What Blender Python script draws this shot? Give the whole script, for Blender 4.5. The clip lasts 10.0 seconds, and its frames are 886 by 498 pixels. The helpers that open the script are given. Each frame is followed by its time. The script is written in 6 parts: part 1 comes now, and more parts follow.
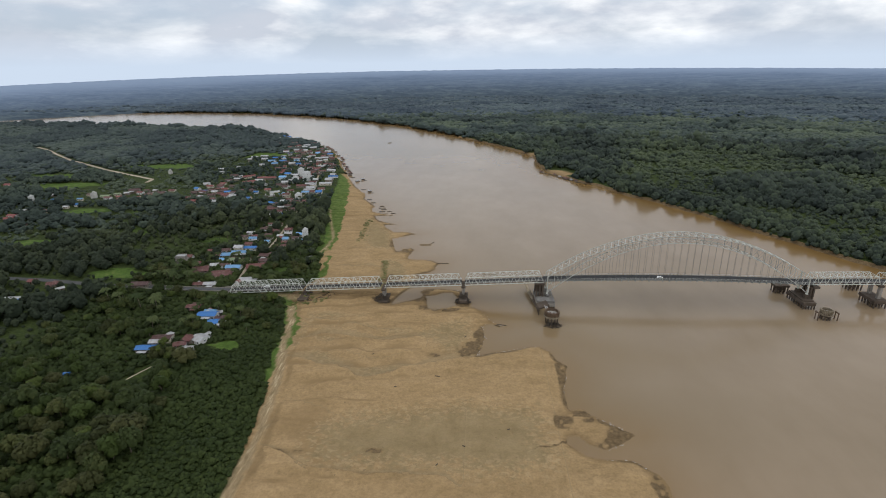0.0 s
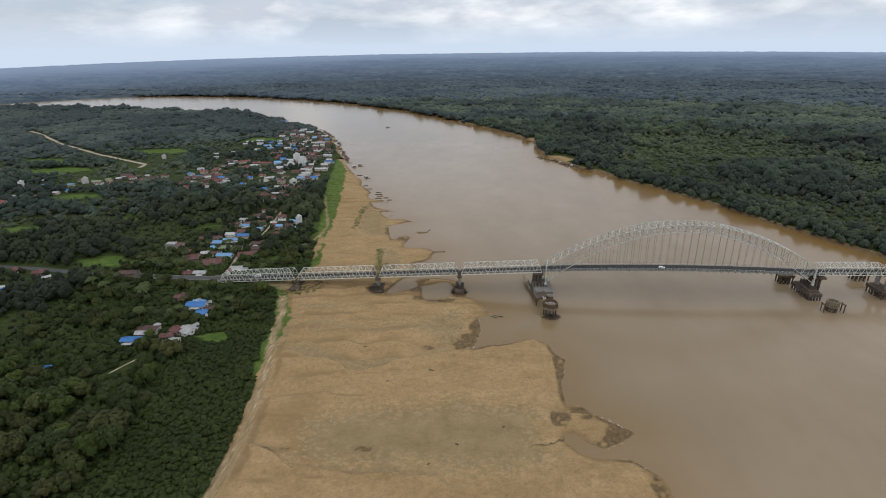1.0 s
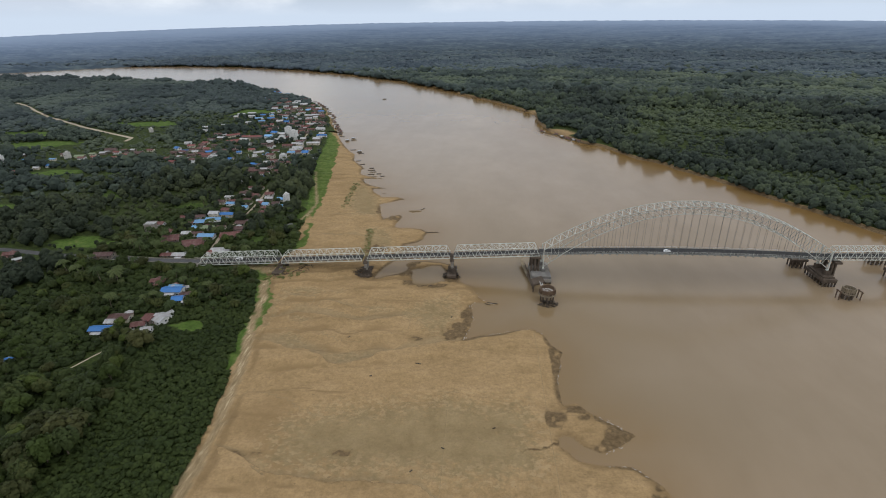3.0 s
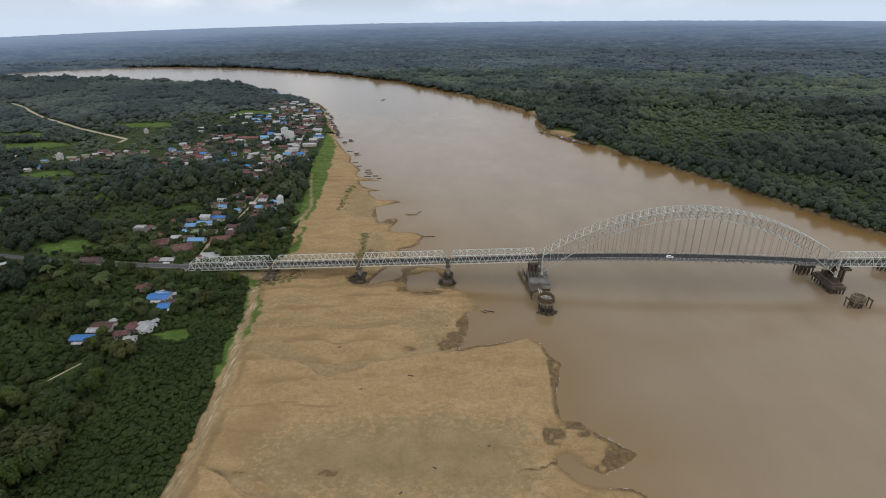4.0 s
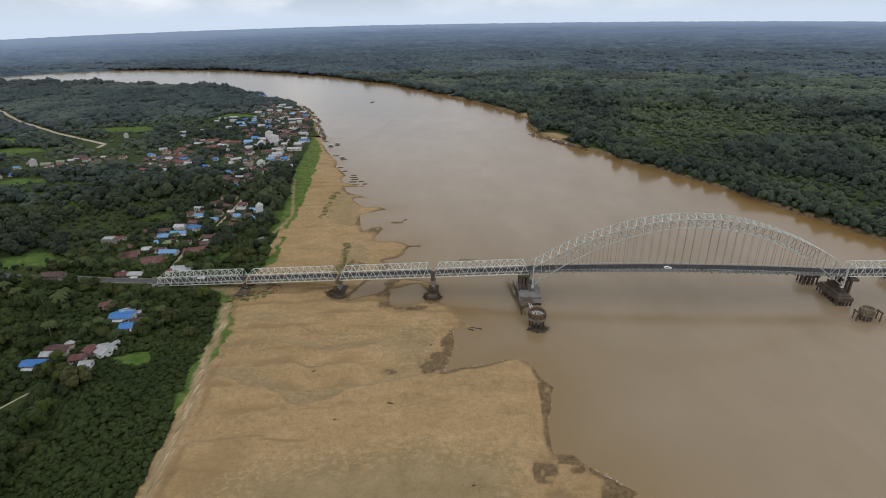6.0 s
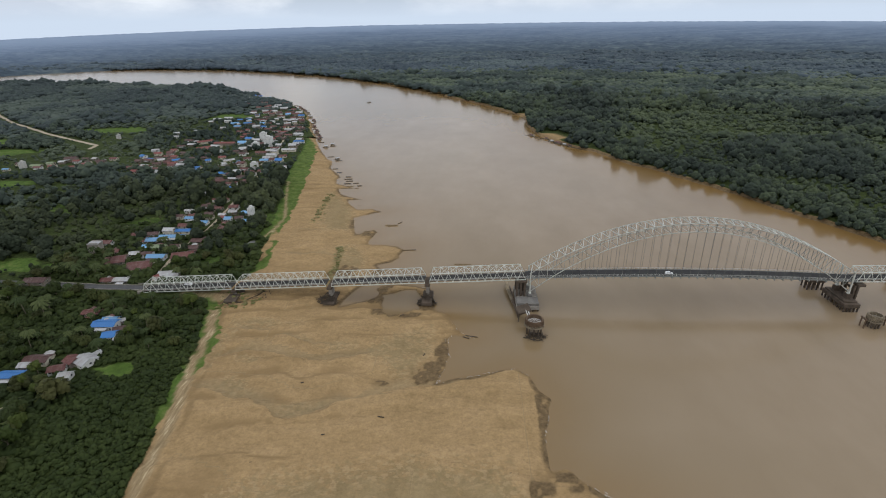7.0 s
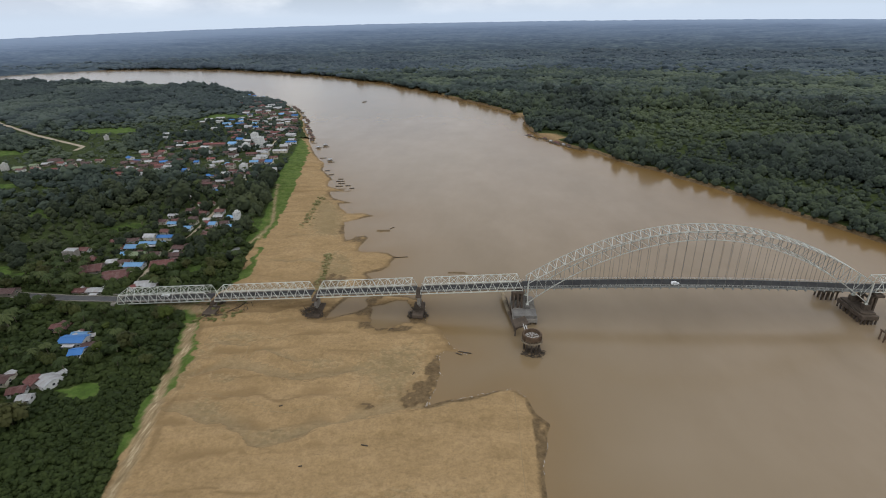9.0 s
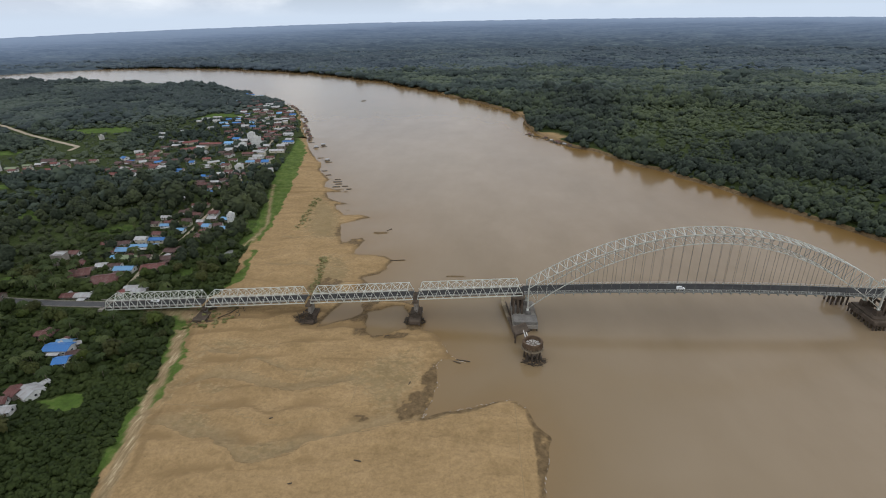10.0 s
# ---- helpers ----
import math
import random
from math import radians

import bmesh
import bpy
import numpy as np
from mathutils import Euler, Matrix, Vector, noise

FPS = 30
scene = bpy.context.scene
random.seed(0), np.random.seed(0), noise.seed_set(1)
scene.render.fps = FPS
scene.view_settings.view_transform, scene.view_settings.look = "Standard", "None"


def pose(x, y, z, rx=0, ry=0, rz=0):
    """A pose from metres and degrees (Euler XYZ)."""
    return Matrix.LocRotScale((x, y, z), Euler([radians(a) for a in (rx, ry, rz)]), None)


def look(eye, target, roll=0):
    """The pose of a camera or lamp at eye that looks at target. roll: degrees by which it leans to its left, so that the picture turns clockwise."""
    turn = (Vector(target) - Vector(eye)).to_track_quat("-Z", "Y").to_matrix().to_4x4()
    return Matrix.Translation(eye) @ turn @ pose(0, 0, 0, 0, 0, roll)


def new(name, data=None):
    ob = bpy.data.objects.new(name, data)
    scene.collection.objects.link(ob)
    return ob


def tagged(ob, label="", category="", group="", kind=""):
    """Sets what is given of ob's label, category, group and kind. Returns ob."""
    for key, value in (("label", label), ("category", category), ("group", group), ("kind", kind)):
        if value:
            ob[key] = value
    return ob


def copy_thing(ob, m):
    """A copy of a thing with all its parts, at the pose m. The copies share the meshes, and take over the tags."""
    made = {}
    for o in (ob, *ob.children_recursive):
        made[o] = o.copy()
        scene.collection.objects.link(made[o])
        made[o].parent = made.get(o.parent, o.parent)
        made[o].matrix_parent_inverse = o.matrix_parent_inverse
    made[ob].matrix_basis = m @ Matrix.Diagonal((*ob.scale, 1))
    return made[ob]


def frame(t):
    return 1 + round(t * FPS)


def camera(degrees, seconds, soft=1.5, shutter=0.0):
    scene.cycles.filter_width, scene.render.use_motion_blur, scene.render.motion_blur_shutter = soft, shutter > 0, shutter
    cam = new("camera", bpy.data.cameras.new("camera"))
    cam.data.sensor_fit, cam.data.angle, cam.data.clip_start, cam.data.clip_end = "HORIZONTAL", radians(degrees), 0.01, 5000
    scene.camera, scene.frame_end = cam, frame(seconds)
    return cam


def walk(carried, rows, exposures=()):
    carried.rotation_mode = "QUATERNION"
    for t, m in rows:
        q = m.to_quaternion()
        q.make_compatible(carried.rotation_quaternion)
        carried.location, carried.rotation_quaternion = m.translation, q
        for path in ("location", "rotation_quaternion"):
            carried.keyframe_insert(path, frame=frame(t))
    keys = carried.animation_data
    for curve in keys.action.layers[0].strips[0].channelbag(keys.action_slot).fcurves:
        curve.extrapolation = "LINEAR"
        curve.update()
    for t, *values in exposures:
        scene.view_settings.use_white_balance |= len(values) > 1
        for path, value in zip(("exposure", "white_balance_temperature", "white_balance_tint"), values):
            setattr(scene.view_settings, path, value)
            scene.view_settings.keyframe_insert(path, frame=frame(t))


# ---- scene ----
cam = camera(81.1, 10.0, soft=1.0)
PATH = [
    (0, (-51.977, -367.027, 172.866), (-52.112, -365.146, 172.198), -0.9),
    (0.5, (-50.699, -361.134, 172.087), (-50.834, -359.261, 171.398), -0.9),
    (1, (-49.393, -355.154, 171.332), (-49.528, -353.293, 170.611), -0.8),
    (1.5, (-48.067, -349.127, 170.598), (-48.203, -347.279, 169.844), -0.8),
    (2, (-46.733, -343.091, 169.884), (-46.869, -341.257, 169.098), -0.8),
    (2.5, (-45.399, -337.077, 169.187), (-45.537, -335.256, 168.371), -0.8),
    (2.7, (-44.870, -334.690, 168.912), (-45.008, -332.869, 168.096), -0.8),
    (3.8, (-41.997, -321.730, 167.443), (-42.138, -319.909, 166.629), -0.8),
    (4, (-41.493, -319.424, 167.18), (-41.634, -317.603, 166.366), -0.8),
    (4.5, (-40.249, -313.729, 166.533), (-40.386, -311.906, 165.722), -0.8),
    (5, (-39.047, -308.145, 165.893), (-39.177, -306.322, 165.082), -0.8),
    (5.5, (-37.893, -302.677, 165.259), (-38.017, -300.853, 164.45), -0.9),
    (7, (-34.781, -286.932, 163.374), (-34.895, -285.106, 162.566), -1.0),
    (7.5, (-33.878, -281.867, 162.744), (-33.993, -280.041, 161.935), -1.0),
    (8, (-33.05, -276.864, 162.11), (-33.16, -275.038, 161.302), -1.0),
    (8.5, (-32.3, -271.897, 161.471), (-32.409, -270.071, 160.662), -1.1),
    (9, (-31.633, -266.937, 160.824), (-31.744, -265.112, 160.013), -1.1),
    (9.5, (-31.051, -261.949, 160.167), (-31.163, -260.124, 159.355), -1.2),
    (10, (-30.557, -256.893, 159.499), (-30.67, -255.07, 158.684), -1.2),
]
walk(cam, [(t, look(eye, target, roll)) for t, eye, target, roll in PATH])

# ---- world and sun: bright overcast tropical sky ----
world = bpy.data.worlds.new("sky")
scene.world = world
world.use_nodes = True
wt = world.node_tree
wt.nodes.clear()


def wn(kind, **values):
    n = wt.nodes.new(kind)
    for k, v in values.items():
        n.inputs[k].default_value = v
    return n


w_out = wn("ShaderNodeOutputWorld")
w_bg = wn("ShaderNodeBackground", Strength=0.10)
w_sky = wt.nodes.new("ShaderNodeTexSky")
w_sky.sky_type = "NISHITA"
w_sky.sun_disc = False
w_sky.sun_elevation, w_sky.sun_rotation = radians(62), radians(150)
w_sky.altitude, w_sky.dust_density, w_sky.ozone_density = 100, 2.5, 1.0
w_tc = wt.nodes.new("ShaderNodeTexCoord")
w_sep = wt.nodes.new("ShaderNodeSeparateXYZ")
wt.links.new(w_tc.outputs["Generated"], w_sep.inputs[0])
w_up = wt.nodes.new("ShaderNodeMath")
w_up.operation = "MAXIMUM"
w_up.inputs[1].default_value = 0.0
wt.links.new(w_sep.outputs["Z"], w_up.inputs[0])
w_com = wt.nodes.new("ShaderNodeMapping")
w_com.inputs["Scale"].default_value = (1.0, 1.0, 3.0)
wt.links.new(w_tc.outputs["Generated"], w_com.inputs["Vector"])
w_noise = wn("ShaderNodeTexNoise", Scale=4.6, Detail=9.0, Roughness=0.52, Distortion=0.2)
wt.links.new(w_com.outputs[0], w_noise.inputs["Vector"])
w_ramp = wt.nodes.new("ShaderNodeValToRGB")
w_ramp.color_ramp.elements[0].position, w_ramp.color_ramp.elements[1].position = 0.36, 0.56
wt.links.new(w_noise.outputs["Fac"], w_ramp.inputs["Fac"])
# cloud brightness: grey bases and bright tops
w_noise2 = wn("ShaderNodeTexNoise", Scale=5.5, Detail=8.0, Roughness=0.55)
w_shift = wt.nodes.new("ShaderNodeVectorMath")
w_shift.inputs[1].default_value = (7.3, 2.1, 0.0)
wt.links.new(w_com.outputs[0], w_shift.inputs[0])
wt.links.new(w_shift.outputs[0], w_noise2.inputs["Vector"])
w_tone = wt.nodes.new("ShaderNodeValToRGB")
w_tone.color_ramp.elements[0].position, w_tone.color_ramp.elements[1].position = 0.42, 0.66
w_tone.color_ramp.elements[0].color = (6.1, 6.6, 7.5, 1)
w_tone.color_ramp.elements[1].color = (10.8, 11.0, 11.2, 1)
wt.links.new(w_noise2.outputs["Fac"], w_tone.inputs["Fac"])
# thin pale haze layer low over the horizon
w_low = wt.nodes.new("ShaderNodeMapRange")
w_low.inputs["From Min"].default_value, w_low.inputs["From Max"].default_value = 0.006, 0.052
w_low.inputs["To Min"].default_value, w_low.inputs["To Max"].default_value = 1.0, 0.0
wt.links.new(w_up.outputs[0], w_low.inputs["Value"])
w_mix = wt.nodes.new("ShaderNodeMixRGB")
wt.links.new(w_ramp.outputs["Color"], w_mix.inputs["Fac"])
w_veil = wt.nodes.new("ShaderNodeMixRGB")
w_veil.inputs["Fac"].default_value = 0.72
w_veil.inputs["Color2"].default_value = (6.0, 6.9, 8.3, 1)
wt.links.new(w_sky.outputs["Color"], w_veil.inputs["Color1"])
wt.links.new(w_veil.outputs["Color"], w_mix.inputs["Color1"])
wt.links.new(w_tone.outputs["Color"], w_mix.inputs["Color2"])
w_mix2 = wt.nodes.new("ShaderNodeMixRGB")
w_mix2.inputs["Color2"].default_value = (6.3, 7.35, 8.8, 1)
wt.links.new(w_low.outputs[0], w_mix2.inputs["Fac"])
wt.links.new(w_mix.outputs["Color"], w_mix2.inputs["Color1"])
wt.links.new(w_mix2.outputs["Color"], w_bg.inputs["Color"])
wt.links.new(w_bg.outputs[0], w_out.inputs[0])

sun_data = bpy.data.lights.new("sun", "SUN")
sun_data.energy, sun_data.angle, sun_data.color = 1.2, radians(140), (1.0, 0.95, 0.87)
sun = new("sun", sun_data)
sun.matrix_world = look((60, -110, 250), (0, 0, 0))

# ---- materials ----


class Mat:
    """A Principled material with small helpers for its node graph."""

    def __init__(self, name, rough=0.8, metal=0.0, spec=0.3):
        self.m = bpy.data.materials.new(name)
        self.m.use_nodes = True
        self.t = self.m.node_tree
        self.p = self.t.nodes["Principled BSDF"]
        self.p.inputs["Roughness"].default_value = rough
        self.p.inputs["Metallic"].default_value = metal
        self.p.inputs["Specular IOR Level"].default_value = spec
        self.pos = self.t.nodes.new("ShaderNodeTexCoord").outputs["Object"]
        self.world_pos = self.t.nodes.new("ShaderNodeNewGeometry").outputs["Position"]

    def link(self, a, b):
        self.t.links.new(a, b)

    def noise(self, scale, detail=4.0, rough=0.55, at=None, stretch=None):
        n = self.t.nodes.new("ShaderNodeTexNoise")
        n.inputs["Scale"].default_value, n.inputs["Detail"].default_value, n.inputs["Roughness"].default_value = scale, detail, rough
        src = at or self.world_pos
        if stretch:
            mp = self.t.nodes.new("ShaderNodeMapping")
            mp.inputs["Scale"].default_value = stretch
            self.link(src, mp.inputs["Vector"])
            src = mp.outputs[0]
        self.link(src, n.inputs["Vector"])
        return n.outputs["Fac"]

    def ramp(self, fac, *stops):
        r = self.t.nodes.new("ShaderNodeValToRGB")
        e = r.color_ramp.elements
        while len(e) < len(stops):
            e.new(0.5)
        for k, (at, c) in enumerate(stops):
            e[k].position = at
            e[k].color = (*c, 1) if len(c) == 3 else c
        self.link(fac, r.inputs["Fac"])
        return r.outputs["Color"]

    def mix(self, fac, a, b, how="MIX"):
        n = self.t.nodes.new("ShaderNodeMixRGB")
        n.blend_type = how
        for sock, v in zip(("Fac", "Color1", "Color2"), (fac, a, b)):
            if isinstance(v, (int, float)):
                n.inputs[sock].default_value = v
            elif isinstance(v, tuple):
                n.inputs[sock].default_value = (*v, 1)
            else:
                self.link(v, n.inputs[sock])
        return n.outputs["Color"]

    def attr(self, name):
        n = self.t.nodes.new("ShaderNodeAttribute")
        n.attribute_name = name
        return n.outputs["Fac"]

    def random(self):
        return self.t.nodes.new("ShaderNodeObjectInfo").outputs["Random"]

    def math(self, op, a, b):
        n = self.t.nodes.new("ShaderNodeMath")
        n.operation = op
        for k, v in enumerate((a, b)):
            if isinstance(v, (int, float)):
                n.inputs[k].default_value = v
            else:
                self.link(v, n.inputs[k])
        return n.outputs[0]

    def wave(self, scale, axis="X", at=None):
        n = self.t.nodes.new("ShaderNodeTexWave")
        n.bands_direction = axis
        n.inputs["Scale"].default_value = scale
        self.link(at or self.pos, n.inputs["Vector"])
        return n.outputs["Fac"]

    def color(self, c):
        if isinstance(c, tuple):
            self.p.inputs["Base Color"].default_value = (*c, 1)
        else:
            self.link(c, self.p.inputs["Base Color"])
        return self

    def rough(self, fac, lo, hi):
        n = self.t.nodes.new("ShaderNodeMapRange")
        n.inputs["To Min"].default_value, n.inputs["To Max"].default_value = lo, hi
        self.link(fac, n.inputs["Value"])
        self.link(n.outputs[0], self.p.inputs["Roughness"])
        return self

    def bump(self, *heights):
        last = None
        for h, strength, dist in heights:
            b = self.t.nodes.new("ShaderNodeBump")
            b.inputs["Strength"].default_value, b.inputs["Distance"].default_value = strength, dist
            self.link(h, b.inputs["Height"])
            if last:
                self.link(last, b.inputs["Normal"])
            last = b.outputs["Normal"]
        self.link(last, self.p.inputs["Normal"])
        return self


def plain(name, lo, hi, scale=0.6, rough=0.8, metal=0.0, spec=0.3, bump=0.02):
    k = Mat(name, rough, metal, spec)
    n1, n2 = k.noise(scale, 5), k.noise(scale * 9, 3)
    f = k.mix(0.35, n1, n2)
    k.color(k.ramp(f, (0.3, lo), (0.7, hi)))
    k.bump((n2, 0.4, bump))
    return k.m


def ground_material():
    k = Mat("ground_cover", 0.95, spec=0.1)
    big, streak = k.noise(0.012, 5), k.noise(0.15, 6, 0.58, stretch=(0.8, 1.2, 1))
    ripple, grain = k.noise(0.055, 6, 0.55, stretch=(0.7, 1.5, 1)), k.noise(0.9, 8, 0.68)
    sand = k.ramp(ripple, (0.30, (0.268, 0.182, 0.090)), (0.52, (0.308, 0.210, 0.106)), (0.72, (0.344, 0.237, 0.124)))
    sand = k.mix(0.5, sand, k.ramp(streak, (0.30, (0.84, 0.84, 0.84)), (0.5, (1, 1, 1)), (0.70, (1.13, 1.13, 1.13))), "MULTIPLY")
    sand = k.mix(0.46, sand, k.ramp(grain, (0.30, (0.62, 0.62, 0.62)), (0.5, (1, 1, 1)), (0.70, (1.28, 1.28, 1.28))), "MULTIPLY")
    clods = k.noise(0.36, 5, 0.6)
    sand = k.mix(0.55, sand, k.ramp(clods, (0.34, (0.80, 0.79, 0.77)), (0.5, (1, 1, 1)), (0.64, (1.17, 1.17, 1.16))), "MULTIPLY")
    # troughs between dunes, darker and browner: wet sand, and dune shade painted in
    moist_shade = k.ramp(k.math("ADD", k.attr("damp_shade"), k.math("MULTIPLY", k.math("SUBTRACT", streak, 0.5), 0.55)), (0.30, (0, 0, 0)), (0.95, (1, 1, 1)))
    sand = k.mix(k.math("MULTIPLY", moist_shade, 0.85), sand, (0.222, 0.148, 0.072))
    # olive silt crust, broken into flakes along its rim
    flakes = k.noise(0.30, 6, 0.62, stretch=(1.0, 1.2, 1))
    patchy = k.ramp(k.math("ADD", k.attr("silt"), k.math("MULTIPLY", k.math("SUBTRACT", flakes, 0.5), 1.9)), (0.36, (0, 0, 0)), (0.74, (1, 1, 1)))
    crust = k.ramp(k.noise(0.10, 7, 0.6), (0.32, (0.202, 0.149, 0.077)), (0.5, (0.234, 0.174, 0.091)), (0.68, (0.266, 0.201, 0.108)))
    crust = k.mix(0.35, crust, k.ramp(grain, (0.30, (0.66, 0.66, 0.66)), (0.5, (1, 1, 1)), (0.70, (1.25, 1.25, 1.25))), "MULTIPLY")
    sand = k.mix(k.math("MULTIPLY", patchy, 0.85), sand, crust)
    rim = k.ramp(k.attr("silt"), (0.12, (0, 0, 0)), (0.40, (1, 1, 1)), (0.70, (0.8, 0.8, 0.8)), (0.95, (0.05, 0.05, 0.05)))
    chips = k.ramp(k.noise(0.42, 4, 0.55, stretch=(0.9, 1.2, 1)), (0.53, (0, 0, 0)), (0.60, (1, 1, 1)))
    sand = k.mix(k.math("MULTIPLY", k.math("MULTIPLY", rim, chips), 0.55), sand, (0.372, 0.270, 0.150))
    speck = k.ramp(k.noise(0.45, 2, 0.5), (0.745, (0, 0, 0)), (0.765, (1, 1, 1)))
    sand = k.mix(k.math("MULTIPLY", speck, 0.55), sand, (0.11, 0.080, 0.05))
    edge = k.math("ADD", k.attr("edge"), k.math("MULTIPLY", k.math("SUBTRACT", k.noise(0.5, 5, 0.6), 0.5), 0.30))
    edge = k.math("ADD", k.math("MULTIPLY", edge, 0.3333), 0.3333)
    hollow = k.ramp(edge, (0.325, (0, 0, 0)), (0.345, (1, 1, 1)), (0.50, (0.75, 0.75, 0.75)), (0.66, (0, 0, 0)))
    # crest edges drawn in colour: a pale brink and a narrow dark foot
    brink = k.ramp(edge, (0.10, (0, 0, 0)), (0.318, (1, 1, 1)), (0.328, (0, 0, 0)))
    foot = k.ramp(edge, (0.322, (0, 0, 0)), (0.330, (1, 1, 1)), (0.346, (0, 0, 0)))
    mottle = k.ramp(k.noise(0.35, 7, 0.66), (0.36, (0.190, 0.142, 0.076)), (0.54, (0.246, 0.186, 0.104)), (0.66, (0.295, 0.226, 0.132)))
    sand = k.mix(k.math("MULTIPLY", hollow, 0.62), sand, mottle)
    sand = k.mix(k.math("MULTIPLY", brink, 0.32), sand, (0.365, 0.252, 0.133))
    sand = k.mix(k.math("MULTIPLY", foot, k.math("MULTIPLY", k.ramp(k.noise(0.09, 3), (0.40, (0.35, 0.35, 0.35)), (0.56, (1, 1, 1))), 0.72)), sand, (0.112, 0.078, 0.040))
    mud = k.ramp(k.noise(0.4, 7, 0.7), (0.35, (0.092, 0.062, 0.031)), (0.65, (0.182, 0.126, 0.067)))
    wob = k.noise(0.7, 7, 0.7)
    crisp = lambda a, lo, hi: k.ramp(k.math("ADD", a, k.math("MULTIPLY", k.math("SUBTRACT", wob, 0.5), 0.9)), (lo, (0, 0, 0)), (hi, (1, 1, 1)))
    wet = crisp(k.attr("wet"), 0.34, 0.74)
    soaked = k.ramp(k.math("ADD", k.attr("soak"), k.math("MULTIPLY", k.math("SUBTRACT", streak, 0.5), 0.35)), (0.15, (0, 0, 0)), (0.95, (1, 1, 1)))
    sand = k.mix(k.math("MULTIPLY", soaked, 0.64), sand, (0.172, 0.114, 0.056))
    sand = k.mix(wet, sand, mud)
    soil = k.ramp(k.noise(0.45, 8, 0.75), (0.34, (0.016, 0.024, 0.007)), (0.5, (0.034, 0.049, 0.013)), (0.66, (0.066, 0.085, 0.024)))
    soil = k.mix(k.math("MULTIPLY", big, 0.25), soil, (0.02, 0.028, 0.012))
    grass = k.ramp(k.noise(0.16, 8, 0.72), (0.30, (0.036, 0.060, 0.013)), (0.52, (0.072, 0.122, 0.024)), (0.72, (0.150, 0.165, 0.060)))
    dirt = k.ramp(k.noise(0.35, 7, 0.68, stretch=(2.2, 0.35, 1)), (0.36, (0.20, 0.145, 0.078)), (0.55, (0.30, 0.225, 0.13)), (0.66, (0.47, 0.38, 0.24)))
    c = k.mix(crisp(k.attr("sand"), 0.40, 0.60), soil, sand)
    c = k.mix(k.math("MULTIPLY", crisp(k.attr("grass"), 0.28, 0.62), 0.95), c, grass)
    c = k.mix(k.attr("dirt"), c, dirt)
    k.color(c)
    k.rough(wet, 0.95, 0.80)
    k.bump((ripple, 1.0, 2.6), (streak, 1.0, 1.4), (clods, 0.9, 0.7), (flakes, 0.5, 0.3), (grain, 0.6, 0.12))
    return k.m


def water_material():
    k = Mat("silty_water", 0.16, spec=0.5)
    big, mid = k.noise(0.006, 4), k.noise(0.03, 5, 0.6, stretch=(1.0, 0.45, 1))
    c = k.ramp(k.mix(0.4, big, mid), (0.34, (0.196, 0.145, 0.086)), (0.5, (0.236, 0.176, 0.112)), (0.66, (0.272, 0.206, 0.138)))
    murk = k.math("MULTIPLY", k.attr("murk"), k.ramp(mid, (0.34, (0.55, 0.55, 0.55)), (0.62, (1, 1, 1))))
    c = k.mix(k.math("MULTIPLY", murk, 0.8), c, (0.172, 0.132, 0.074))
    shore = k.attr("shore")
    # silty brown by the sand; along the far bank, the forest's reflection as colour
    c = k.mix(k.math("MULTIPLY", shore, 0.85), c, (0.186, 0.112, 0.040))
    k.color(c)
    k.p.inputs["IOR"].default_value = 1.333
    k.rough(mid, 0.13, 0.20)
    k.bump((k.noise(0.35, 4), 0.05, 0.25), (k.noise(1.6, 3), 0.04, 0.06))
    return k.m


def leaf_material(name, dark, mid, light):
    k = Mat(name, 0.7, spec=0.12)
    tone = k.attr("tone")
    big, fine = k.noise(0.011, 4), k.noise(0.45, 3)
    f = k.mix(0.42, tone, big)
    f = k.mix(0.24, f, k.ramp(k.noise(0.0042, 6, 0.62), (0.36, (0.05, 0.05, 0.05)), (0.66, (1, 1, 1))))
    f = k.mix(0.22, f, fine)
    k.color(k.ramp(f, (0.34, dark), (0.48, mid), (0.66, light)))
    return k.m


def single_leaf_material(name, dark, mid, light):
    k = Mat(name, 0.7, spec=0.12)
    f = k.mix(0.40, k.random(), k.attr("tone"))
    f = k.mix(0.25, f, k.noise(0.45, 3))
    k.color(k.ramp(f, (0.2, dark), (0.5, mid), (0.8, light)))
    return k.m


def roof_material(name, base, worn, amount=0.5, rough=0.55, metal=0.0):
    k = Mat(name, rough, metal, 0.35)
    n = k.noise(0.35, 5, 0.65)
    streak = k.noise(0.5, 4, 0.6, at=k.pos, stretch=(2.6, 0.3, 0.3))
    f = k.ramp(k.mix(0.5, n, streak), (0.62 - 0.3 * amount, (0, 0, 0)), (0.74 - 0.2 * amount, (1, 1, 1)))
    tint = k.mix(k.random(), base, tuple(0.72 * v for v in base))
    k.color(k.mix(k.math("MULTIPLY", f, amount), tint, worn))
    k.bump((k.wave(4.0, "X"), 0.5, 0.05), (n, 0.3, 0.04))
    return k.m


M_GROUND, M_WATER = ground_material(), water_material()
# near-bank scrub, its colour darkened to stand for cloud shade
M_SHADED_LEAF = leaf_material("shaded_foliage", (0.019, 0.029, 0.009), (0.023, 0.035, 0.009), (0.037, 0.051, 0.013))
M_TREE = single_leaf_material("tree_foliage", (0.021, 0.031, 0.010), (0.034, 0.048, 0.014), (0.072, 0.078, 0.025))
M_TREE_OLIVE = single_leaf_material("olive_foliage", (0.025, 0.031, 0.010), (0.040, 0.045, 0.015), (0.066, 0.067, 0.024))
